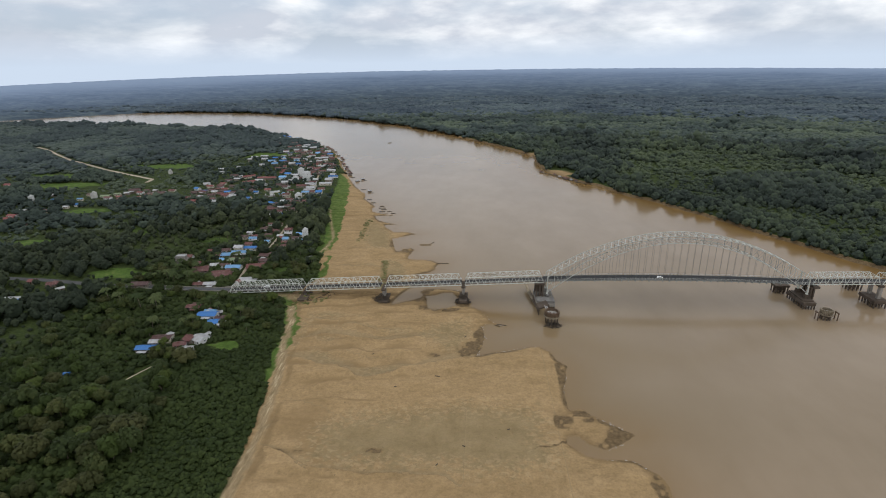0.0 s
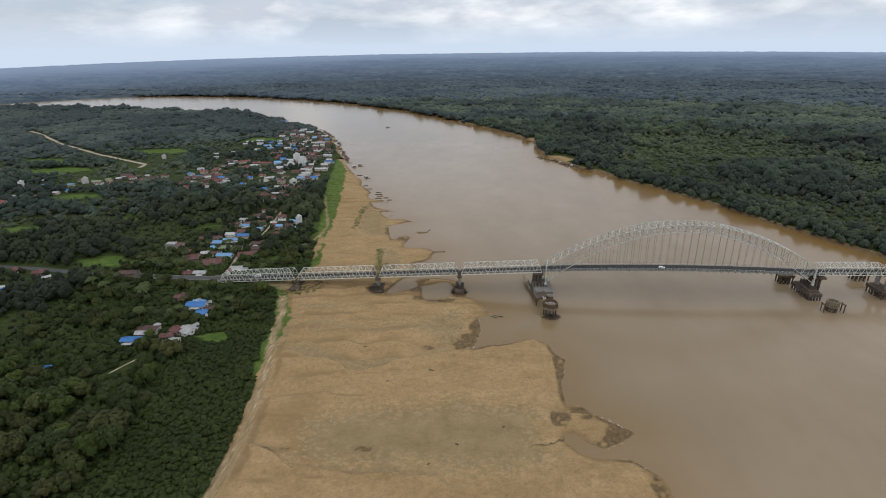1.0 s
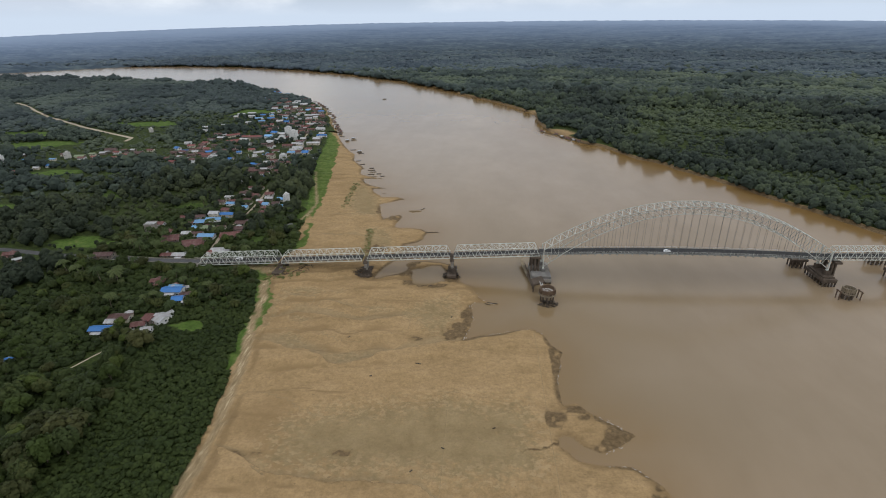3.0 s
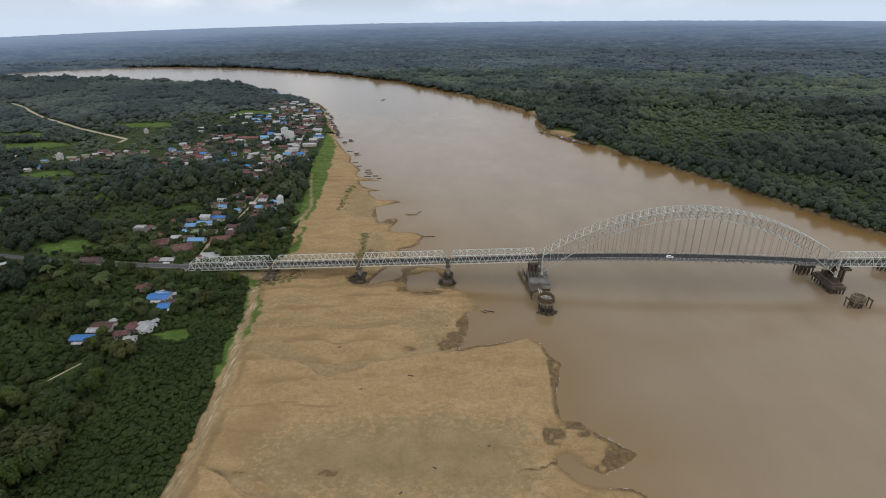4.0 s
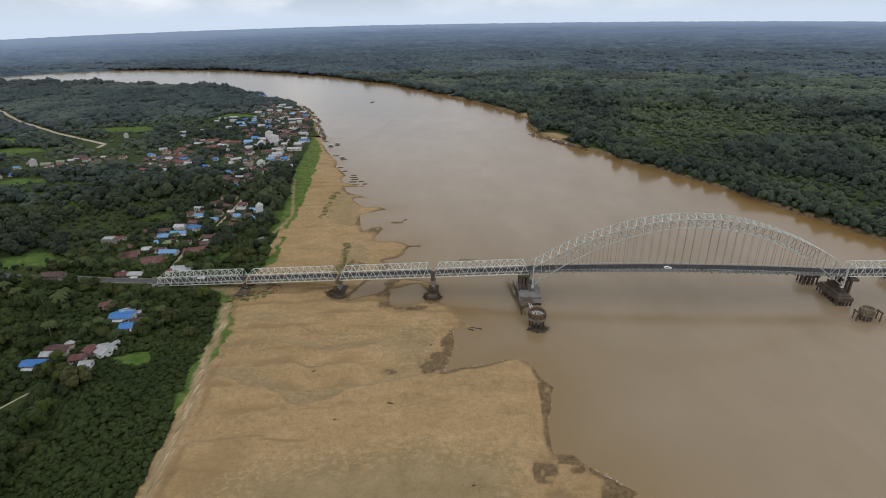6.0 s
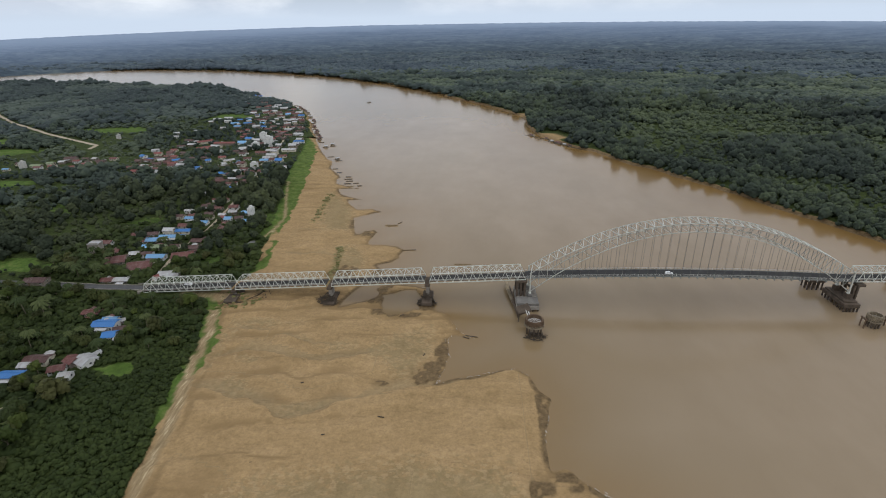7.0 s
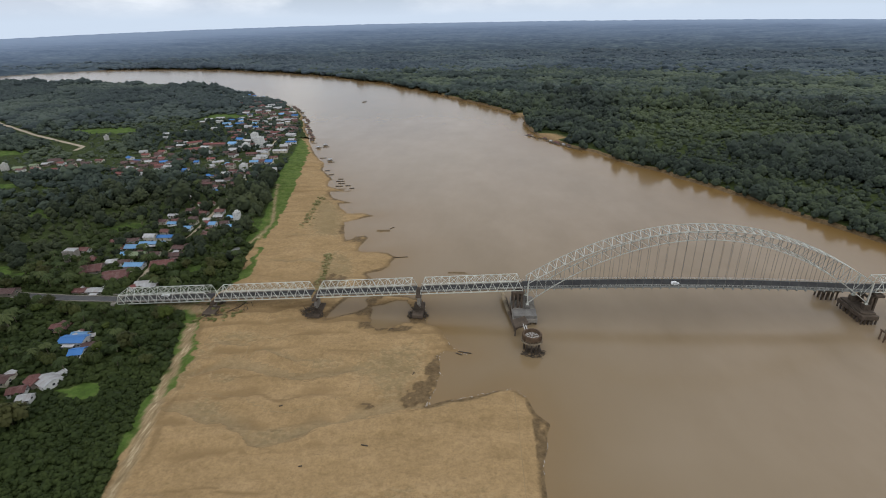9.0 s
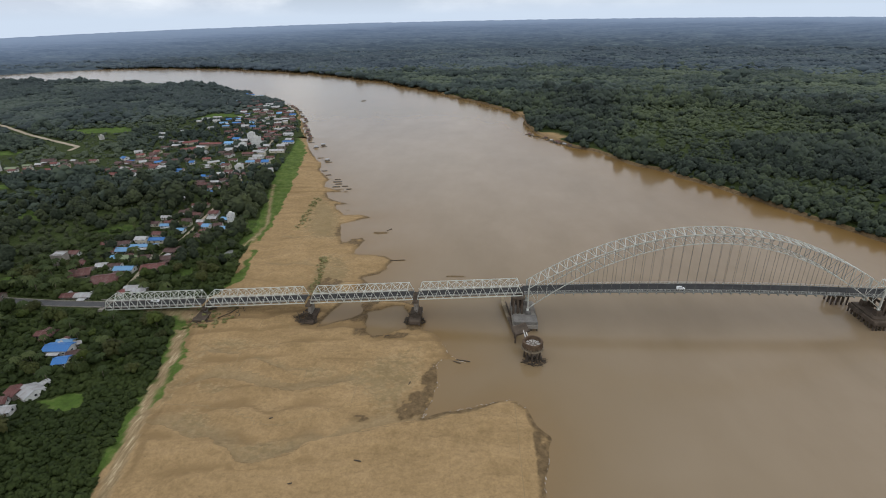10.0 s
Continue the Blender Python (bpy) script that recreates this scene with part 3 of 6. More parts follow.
def silt_cover(x, y):
    """How far a place lies inside the silt crusts (0 to 1, a half on the outline)."""
    out = 0.6 * spots(x, y, SILT, 0.9, 0.7)
    for soft, most, ring in SILT_AREAS:
        d = near_line(x, y, ring + ring[:1])
        out = np.maximum(out, most * step(np.where(inside(x, y, ring), d, -d), -0.6 * soft, soft))
    return out


def land(x, y):
    """Height of the ground, and how much of it is sand, grass, wet mud, bare dirt and silt."""
    x, y = np.asarray(x, float), np.asarray(y, float)
    near_in, far_in = inside(x, y, NEAR_LAND), inside(x, y, FAR_LAND)
    d_near = np.minimum(near_line(x, y, NEAR_LAND), near_line(x, y, NEAR_LAND[-1:] + NEAR_LAND[:1]))
    d_far = near_line(x, y, FAR_LAND)
    pool = inside(x, y, POOL)
    d_near = np.where(pool, near_line(x, y, POOL + POOL[:1]), d_near)
    wob = (fractal(x, y, 7.0, 3) - 0.5) * 3.0
    s_near = np.where(near_in & ~pool, d_near, -d_near) + wob
    s_far = np.where(far_in, d_far, -d_far) + wob * 2
    edge = lerp_at(GREEN_EDGE, y) + (fractal(x, y, 14.0, 3) - 0.5) * 7
    green = step(edge - x, -2.5, 2.5) * (s_near > 0)
    dunes = 0.8 * swells(x, y)[0] + dune_edge(x, y)[1]
    sandz = 0.45 + 0.9 * step(s_near, 0.0, 14.0) * 0.9 + dunes * step(s_near, 1.0, 14.0)
    for line in SCARPS:
        d = near_line(x, y, line)
        (ax, ay), (bx, by) = line[0], line[-1]
        side = (bx - ax) * (y - ay) - (by - ay) * (x - ax)
        sandz = sandz + 0.25 * np.exp(-d / 5.0) * np.where(side < 0, 1, -0.25) * step(d, 0, 0.7)
    sandz = np.maximum(sandz, 0.12) * np.clip(s_near / 2.6, 0, 1)
    high = 2.5 + (fractal(x, y, 60.0, 3) - 0.5) * 1.2
    z = np.where(s_near > 0, sandz * (1 - green) + high * green, -np.minimum(-s_near * 0.12, 3.0))
    zf = np.where(s_far > 0, 0.3 + 3.2 * step(s_far, 0, 14.0) + (fractal(x, y, 60.0, 3) - 0.5) * 1.2, -9)
    z = np.maximum(z, zf)
    shoal = spots(x, y, SHOALS, 0.35, 0.9)
    z = np.where(shoal > 0.5, np.maximum(z, 0.12 + 0.2 * (shoal - 0.5)), z)
    # embankment of the approach road
    d_road = near_line(x, y, MAIN_ROAD)
    top = np.interp(x, (-700, -420, -330, -252, -236), (2.9, 2.9, 3.0, 4.2, 2.0))
    z = np.where(s_near > 3, np.maximum(z, top - np.maximum(d_road - 5.5, 0) * 0.7), z)
    z = np.where((d_road < 6) & (x < -262), np.minimum(z, top), z)
    sand = np.where(s_near > -8, 1 - green * (s_near > 0), 0.0)
    sand = np.maximum(sand, step(s_far, -2, 2) * (1 - step(s_far, 3, 7)) * (y < 900))
    sand = np.maximum(sand, shoal)
    sand = np.maximum(sand, 0.8 * spots(x, y, ((80, 490, 16, 32), (58, 690, 10, 18)), 0.3, 0.4) * (s_far > 0))
    right = lerp_at(GRASS_EDGE, y) + (fractal(x, y, 11.0, 4) - 0.5) * 12
    grass = step(right - x, -1.5, 1.5) * step(x - edge, -5, 0) * (s_near > 0) * (y < 640)
    grass = grass * (1 - 0.9 * spots(x, y, BUSHY, 0.4, 0.7))
    grass = np.maximum(grass, step(spots(x, y, FIELDS, 0.5, 1.0), 0.15, 0.9))
    grass = np.maximum(grass, spots(x, y, ((-179, 185, 4, 40), (-176, 150, 3, 14), (-135, 52, 3, 26)), 0.7, 1.3) * 0.34)
    ragged = (fractal(x, y, 8.0, 3) - 0.5) * 4
    inner = near_line(x + 4.6, y, TRACK) + ragged
    grass = np.maximum(grass, 0.95 * (1 - step(inner, 1.2, 2.8)) * step(y, -125, -95) * (1 - step(y, -84, -62)))
    grass = np.maximum(grass, 0.5 * spots(x, y, GLADES, 0.4, 0.8))
    open_left = step(0.50 - fractal(x, y, 120.0, 4), -0.03, 0.07)
    grass = np.maximum(grass, np.where((s_far < 10) & (x < edge - 60), 0.22 * open_left, 0))
    spit = spots(x, y, ((80, 490, 18, 34), (58, 690, 11, 20)), 0.3, 0.4) * (s_far > 0)
    grass = grass * (1 - 0.8 * spit)
    dirt = 1 - step(near_line(x + 0.3, y, TRACK) + (fractal(x * 1.6, y * 0.4, 4.0, 3) - 0.5) * 4.0, 1.9, 3.0)
    dirt = np.maximum(dirt, 0.8 * (1 - step(near_line(x, y, PATH_NORTH) + (fractal(x, y, 6.0, 2) - 0.5) * 2, 0.8, 1.8)))
    dirt = np.maximum(dirt, 0.75 * spots(x, y, ((-203, 0, 18, 7), (-188, 4, 12, 8)), 0.4, 0.9))
    fringe = step(fractal(x, y, 30.0, 3), 0.40, 0.60)
    wet = (1 - step(s_near, 0.2 + 0.4 * fringe, 0.9 + 4.0 * fringe)) * (0.35 + 0.45 * fringe) * (s_near > -6)
    patch = spots(x, y, MUD, 0.35, 1.1)
    wet = np.maximum(wet, 0.8 * (1 - step(near_line(x, y, CREEK), 0.4, 1.2)) * step(x, -40, -22))
    wet = np.maximum(wet, patch * step(fractal(x, y, 3.0, 3), 0.32, 0.5))
    wet = np.maximum(wet, shoal * 0.75) * (y < 700)
    wet = np.maximum(wet, (0.9 - 0.6 * spots(x, y, ((95, 455, 45, 60), (40, 700, 30, 40)), 0.5, 0.4)) * (s_far > -6) * (1 - step(s_far, 6, 12)))
    # a darker line along each sand step, through the mud mask
    scarp_dark = np.zeros(x.shape)
    for line in SCARPS:
        scarp_dark = np.maximum(scarp_dark, np.exp(-near_line(x, y, line) / 0.7))
    wet = np.maximum(wet, 0.5 * scarp_dark * step(fractal(x, y, 8.0, 2), 0.35, 0.6) * sand)
    brown = (1 - step(np.abs(near_line(x - 5.0, y, TRACK) + (fractal(x, y, 9.0, 2) - 0.5) * 3), 1.6, 4.0)) * (x > lerp_at(GREEN_EDGE, y))
    silt = silt_cover(x, y)
    rut = 0.9 * brown * step(fractal(x * 2.2, y * 0.35, 6.0, 3), 0.34, 0.60)
    return z, sand, grass, wet, dirt, silt, s_near, s_far, rut


def ground_z(x, y):
    return float(land(np.array([float(x)]), np.array([float(y)]))[0][0])


def ground_at(x, y):
    return land(np.asarray(x, float), np.asarray(y, float))[0]


def axis_steps(lo, hi, fine, reach, growth):
    """Coordinates that are evenly spaced between lo and hi and spread out beyond."""
    mid = list(np.arange(lo, hi + 0.01, fine))
    up, s = [], fine
    v = mid[-1]
    while v < reach:
        s *= growth
        v += s
        up.append(v)
    down, s = [], fine
    v = mid[0]
    while v > -reach:
        s *= growth
        v -= s
        down.append(v)
    return np.array(down[::-1] + mid + up)


def build_ground():
    xs, ys = axis_steps(-225, 45, 1.5, 2900, 1.045), axis_steps(-215, 300, 1.7, 2900, 1.04)
    gx, gy = np.meshgrid(xs, ys)
    x, y = gx.ravel(), gy.ravel()
    z, sand, grass, wet, dirt, silt, s_near, s_far, rut = land(x, y)
    z = np.where(s_far > -20, z - 5 * (1 - step(s_far, 25, 60)), z)
    z = np.where((y > 470) & (s_near > -20) & (s_far < -60), z - 5 * (1 - step(s_near, 10, 26)) * step(y, 500, 540), z)
    # painted lee shade of the dunes, joined with two moister patches
    damp_shade = np.maximum(swells(x, y)[1], 0.75 * spots(x, y, ((-140, -154, 16, 18), (-118, -168, 26, 14)), 0.7, 0.5))
    soak = np.maximum(1 - step(s_near + 6 * (fractal(x, y, 18.0, 3) - 0.5), 0.3, 4.2), spots(x, y, MUD, 0.9, 0.5)) * (y < 420)
    soak = np.maximum(soak, rut)
    n, m = len(xs), len(ys)
    idx = np.arange(n * m).reshape(m, n)
    quads = np.stack([idx[:-1, :-1], idx[:-1, 1:], idx[1:, 1:], idx[1:, :-1]], -1).reshape(-1, 4)
    keep = np.hypot(x[quads].mean(1) + 40, y[quads].mean(1) + 310) < 2800
    me = tri_mesh("ground", np.stack([x, y, z], -1), quads[keep], M_GROUND, True, sand=sand, grass=grass, wet=wet, dirt=dirt, silt=silt, damp_shade=damp_shade, soak=soak, edge=dune_edge(x, y)[0])
    return tagged(new("ground", me), "tan sandbank, green land and muddy river bed", "ground", kind="structure")


def build_water():
    xs, ys = axis_steps(-320, 320, 9.0, 2480, 1.06), axis_steps(-240, 700, 11.0, 2480, 1.06)
    gx, gy = np.meshgrid(xs, ys)
    x, y = gx.ravel(), gy.ravel()
    near, far = near_line(x, y, NEAR_LAND[:-3]), near_line(x, y, FAR_LAND[1:26])
    warp = 0.6 + 0.8 * fractal(x, y, 60.0, 3)
    # first term is shallow silt, second paints the far trees' reflection
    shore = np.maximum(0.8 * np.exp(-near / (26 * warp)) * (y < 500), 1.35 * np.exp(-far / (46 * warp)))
    n, m = len(xs), len(ys)
    idx = np.arange(n * m).reshape(m, n)
    quads = np.stack([idx[:-1, :-1], idx[:-1, 1:], idx[1:, 1:], idx[1:, :-1]], -1).reshape(-1, 4)
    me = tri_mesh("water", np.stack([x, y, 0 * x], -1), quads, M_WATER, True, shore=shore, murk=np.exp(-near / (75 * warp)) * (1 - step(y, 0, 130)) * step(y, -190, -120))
    return tagged(new("water", me), "wide muddy brown river, almost still", "river", kind="structure")


def build_backdrop():
    """Forest land rising gently to the skyline, far beyond the river, with haze painted into its colour."""
    k = Mat("distant_forest_haze", 0.95, spec=0.05)
    near, far = k.noise(0.0035, 8, 0.7, stretch=(1, 3.2, 1)), k.noise(0.012, 8, 0.75, stretch=(1, 2.6, 1))
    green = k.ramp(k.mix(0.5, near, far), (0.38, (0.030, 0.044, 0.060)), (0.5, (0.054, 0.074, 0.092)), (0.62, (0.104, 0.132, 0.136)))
    # blueness grows with distance: haze in the base colour, palest at the skyline
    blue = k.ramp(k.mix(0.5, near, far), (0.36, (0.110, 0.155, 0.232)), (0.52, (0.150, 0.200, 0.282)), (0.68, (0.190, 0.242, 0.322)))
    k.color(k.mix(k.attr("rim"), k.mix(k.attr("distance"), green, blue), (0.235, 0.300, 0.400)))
    az, rad = np.radians(np.linspace(-60, 66, 420)), np.concatenate([np.linspace(2560, 4200, 100), np.linspace(4220, 4860, 24)])
    ga, gr = np.meshgrid(az, rad)
    a, r = ga.ravel(), gr.ravel()
    x, y = -40 - r * np.sin(a), -310 + r * np.cos(a)
    off = a - radians(4)
    low = 0.0064 + np.where(off > 0, 0.0105, 0.005) * np.minimum(np.abs(off) / 0.70, 1.3) ** 2
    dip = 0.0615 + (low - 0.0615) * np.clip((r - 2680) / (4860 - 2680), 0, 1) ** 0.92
    z = 165 - r * dip
    z = np.maximum(z, 9) + (fractal(x, y, 30.0, 3) - 0.5) * 26 * (1 - 0.75 * step(r, 3000, 4700)) + (fractal(x, y, 420.0, 3) - 0.5) * 3 * step(r, 3000, 3800)
    z = np.where(r < 2580, -4, z)
    n, m = len(az), len(rad)
    idx = np.arange(n * m).reshape(m, n)
    quads = np.stack([idx[:-1, :-1], idx[1:, :-1], idx[1:, 1:], idx[:-1, 1:]], -1).reshape(-1, 4)
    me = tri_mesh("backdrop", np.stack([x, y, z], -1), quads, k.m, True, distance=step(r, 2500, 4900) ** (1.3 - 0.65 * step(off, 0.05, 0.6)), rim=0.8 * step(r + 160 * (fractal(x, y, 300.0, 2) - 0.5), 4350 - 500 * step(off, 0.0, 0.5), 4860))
    return tagged(new("backdrop", me), "distant forest land up to the skyline, blue-grey with painted haze", "distant forest", kind="structure")


def river_bank(line, wide, words, red):
    """A steep earth bank that follows a shore line, with land on the left of the line's course."""
    pts = []
    for (ax, ay), (bx, by) in zip(line, line[1:]):
        n = max(1, int(math.hypot(bx - ax, by - ay) / 9))
        pts += [(ax + (bx - ax) * k / n, ay + (by - ay) * k / n) for k in range(n)]
    p = np.array(pts + [line[-1]], float)
    for _ in range(3):
        p[1:-1] = 0.5 * p[1:-1] + 0.25 * (p[:-2] + p[2:])
    t = np.gradient(p, axis=0)
    t /= np.linalg.norm(t, axis=1)[:, None]
    nrm = np.stack([-t[:, 1], t[:, 0]], -1)
    p = p + nrm * (fractal(p[:, 0], p[:, 1], 30.0, 4)[:, None] - 0.5) * 12
    prof = ((-3, -0.6), (0, 0.05), (1.2, 0.7), (2.6, 2.0), (5, 2.9), (wide * 0.6, 3.0), (wide, 2.2))
    rows = []
    for d, h in prof:
        q = p + nrm * d
        rows.append(np.column_stack([q, h + (fractal(q[:, 0], q[:, 1], 8.0, 3) - 0.5) * min(1.2, 0.3 + 0.2 * abs(d)) * (h > 0)]))
    v = np.concatenate(rows)
    m, n = len(prof), len(p)
    idx = np.arange(m * n).reshape(m, n)
    quads = np.stack([idx[:-1, :-1], idx[:-1, 1:], idx[1:, 1:], idx[1:, :-1]], -1).reshape(-1, 4)
    d = np.repeat([q[0] for q in prof], n)
    bare = 1 - step(d, 3.0, 6.0)
    spit = spots(v[:, 0], v[:, 1], ((80, 490, 18, 34), (58, 690, 11, 20)), 0.35, 0.5)
    bare = np.maximum(bare, 0.9 * spit * (d < 42))
    wet = np.maximum(bare * np.where(d < 1, 0.95, red) * (1 - 0.5 * spit), 0.52 * spit)
    return tagged(new("river_bank", tri_mesh("river_bank", v, quads, M_GROUND, True, sand=bare, grass=0.45 * spit * (d > 20), wet=wet, dirt=0 * d, silt=0 * d, edge=2 + 0 * d)), words, "river bank", kind="structure")


def sand_scarp(line, high):
    """A small worn step in the sand."""
    pts = []
    for (ax, ay), (bx, by) in zip(line, line[1:]):
        n = max(1, int(math.hypot(bx - ax, by - ay) / 1.2))
        pts += [(ax + (bx - ax) * k / n, ay + (by - ay) * k / n) for k in range(n)]
    p = np.array(pts + [line[-1]], float)
    for _ in range(6):
        p[1:-1] = 0.5 * p[1:-1] + 0.25 * (p[:-2] + p[2:])
    t = np.gradient(p, axis=0)
    t /= np.linalg.norm(t, axis=1)[:, None]
    nrm = np.stack([-t[:, 1], t[:, 0]], -1)
    p = p + nrm * (fractal(p[:, 0], p[:, 1], 7.0, 3)[:, None] - 0.5) * 4
    along = np.linspace(0, 1, len(p))
    h = high * np.sin(np.pi * along) ** 0.5 * (0.25 + 1.2 * step(fractal(p[:, 0] + 9, p[:, 1], 9.0, 2), 0.3, 0.7))
    rows = []
    for d, part_high in ((-0.45, -0.15), (0.0, 1.0), (0.9, 0.75), (4.0, -0.2)):
        q = p - nrm * d
        rows.append(np.column_stack([q, land(q[:, 0], q[:, 1])[0] + np.where(part_high > 0, h * part_high, part_high)]))
    v = np.concatenate(rows)
    n = len(p)
    idx = np.arange(4 * n).reshape(4, n)
    quads = np.stack([idx[:-1, :-1], idx[1:, :-1], idx[1:, 1:], idx[:-1, 1:]], -1).reshape(-1, 4)
    one = np.ones(4 * n)
    # the mud mask only darkens the front face of the step
    wet = np.repeat((0.75, 0.5, 0.0, 0.0), n)
    return tagged(new("sand_scarp", tri_mesh("sand_scarp", v, quads, M_GROUND, True, sand=one, grass=0 * one, wet=wet, dirt=0 * one, silt=0 * one, edge=2 * one)), "low worn step in the sandbank", "sand step", kind="structure")


def shore_foam():
    """Pale scum and foam caught along the water's edge."""
    ring = BANK_SOUTH[4:] + BANK_MIDDLE[:6]
    f = np.random.RandomState(3)
    vs, fs = [], []
    for (ax, ay), (bx, by) in zip(ring, ring[1:]):
        for _ in range(int(math.hypot(bx - ax, by - ay) / 1.1)):
            s = f.rand()
            x, y = ax + (bx - ax) * s + f.normal(0, 0.5), ay + (by - ay) * s + f.normal(0, 0.5)
            if value_noise(np.array([x]), np.array([y]), 16.0)[0] < 0.55:
                continue
            r, n = f.uniform(0.15, 0.7), len(vs)
            turn = math.atan2(by - ay, bx - ax) + f.normal(0, 0.3)
            c, s = math.cos(turn), math.sin(turn)
            oval = [(r * f.uniform(0.7, 1.5) * math.cos(k * 1.05), 0.22 * r * f.uniform(0.5, 1.3) * math.sin(k * 1.05)) for k in range(6)]
            vs += [(x + u * c - w * s, y + u * s + w * c, 0.09) for u, w in oval]
            fs.append(tuple(range(n, n + 6)))
    foam = plain("pale_foam", (0.36, 0.34, 0.30), (0.50, 0.48, 0.44), 2.0, 0.9)
    return tagged(new("foam", mesh_from("foam", vs, fs, foam)), "pale foam and scum along the water's edge", "foam", kind="stuff")


build_ground()
build_water()
river_bank(FAR_LAND[8:26], 75, "steep reddish earth bank below the forest", 0.95)
river_bank(BANK_NORTH[14:25], 28, "low earth bank below the village", 0.6)
for line, high in zip(SCARPS, (0.95, 0.5, 0.4, 0.4, 0.6)):
    sand_scarp(line, high)
shore_foam()
build_backdrop()

# ---- the bridge ----
GRADE = math.degrees(math.atan(0.0522))
WIDE = 9.6


def truss_span(panels, panel, m, label, group):
    """A half-through steel truss span: two trusses, top bracing, deck and railings."""
    span = thing("truss_span", m, label, "bridge span", group)
    length, high = panels * panel, 6.1
    for y in (0.0, WIDE):
        beam("lower_chord", (0, y, 0), (length, y, 0), 0.36, 0.42, M_STEEL, span)
        beam("upper_chord", (panel / 2, y, high), (length - panel / 2, y, high), 0.32, 0.34, M_STEEL, span)
        for k in range(panels):
            x = k * panel
            beam("diagonal", (x, y, 0), (x + panel / 2, y, high), 0.25, 0.25, M_STEEL, span)
            beam("diagonal", (x + panel / 2, y, high), (x + panel, y, 0), 0.25, 0.25, M_STEEL, span)
        for h in (1.75, 2.15):
            beam("handrail", (0, y + (0.4 if y == 0 else -0.4), h), (length, y + (0.4 if y == 0 else -0.4), h), 0.08, 0.12, M_STEEL, span)
    for k in range(panels):
        x = (k + 0.5) * panel
        beam("top_strut", (x, 0, high), (x, WIDE, high), 0.18, 0.18, M_STEEL, span)
        if k < panels - 1:
            beam("top_brace", (x, 0, high), (x + panel, WIDE, high), 0.15, 0.15, M_STEEL, span)
            beam("top_brace", (x, WIDE, high), (x + panel, 0, high), 0.15, 0.15, M_STEEL, span)
        beam("cross_girder", (k * panel, 0, 0.2), (k * panel, WIDE, 0.2), 0.3, 0.6, M_STEEL_DULL, span)
    part("deck", box_bm((0, 0.7, 0.55, length, WIDE - 0.7, 0.85)), M_DECK, span, "dark grey asphalt deck")
    for y0, y1 in ((0.7, 1.35), (WIDE - 1.35, WIDE - 0.7)):
        part("kerb", box_bm((0, y0, 0.85, length, y1, 1.12)), M_CONCRETE, span, "grey concrete kerb")
    for x in np.arange(1, length - 3, 8):
        part("lane_mark", box_bm((x, WIDE / 2 - 0.07, 0.853, x + 3, WIDE / 2 + 0.07, 0.858)), M_LANE, span)
    return span


def arch_upper(x):
    return 53.9 - 0.00355 * (x - 96) ** 2 + 0.012 * (x - 96)


def arch_lower(x):
    return 48.6 - 0.00437 * (x - 96) ** 2 + 0.012 * (x - 96)


def arch_deck(x):
    return 17.3 + 2.1 * (1 - ((x - 96) / 95) ** 2)


def ribbon(rows, z0, z1):
    """A bmesh swept along x: rows of (x, y0, y1, z), from z + z0 up to z + z1."""
    bm = bmesh.new()
    rings = [[bm.verts.new(c) for c in ((x, y0, z + z0), (x, y1, z + z0), (x, y1, z + z1), (x, y0, z + z1))] for x, y0, y1, z in rows]
    for a, b in zip(rings, rings[1:]):
        for k in range(4):
            bm.faces.new((a[k], a[(k + 1) % 4], b[(k + 1) % 4], b[k]))
    bm.faces.new(rings[0])
    bm.faces.new(rings[-1][::-1])
    bmesh.ops.recalc_face_normals(bm, faces=bm.faces[:])
    return bm


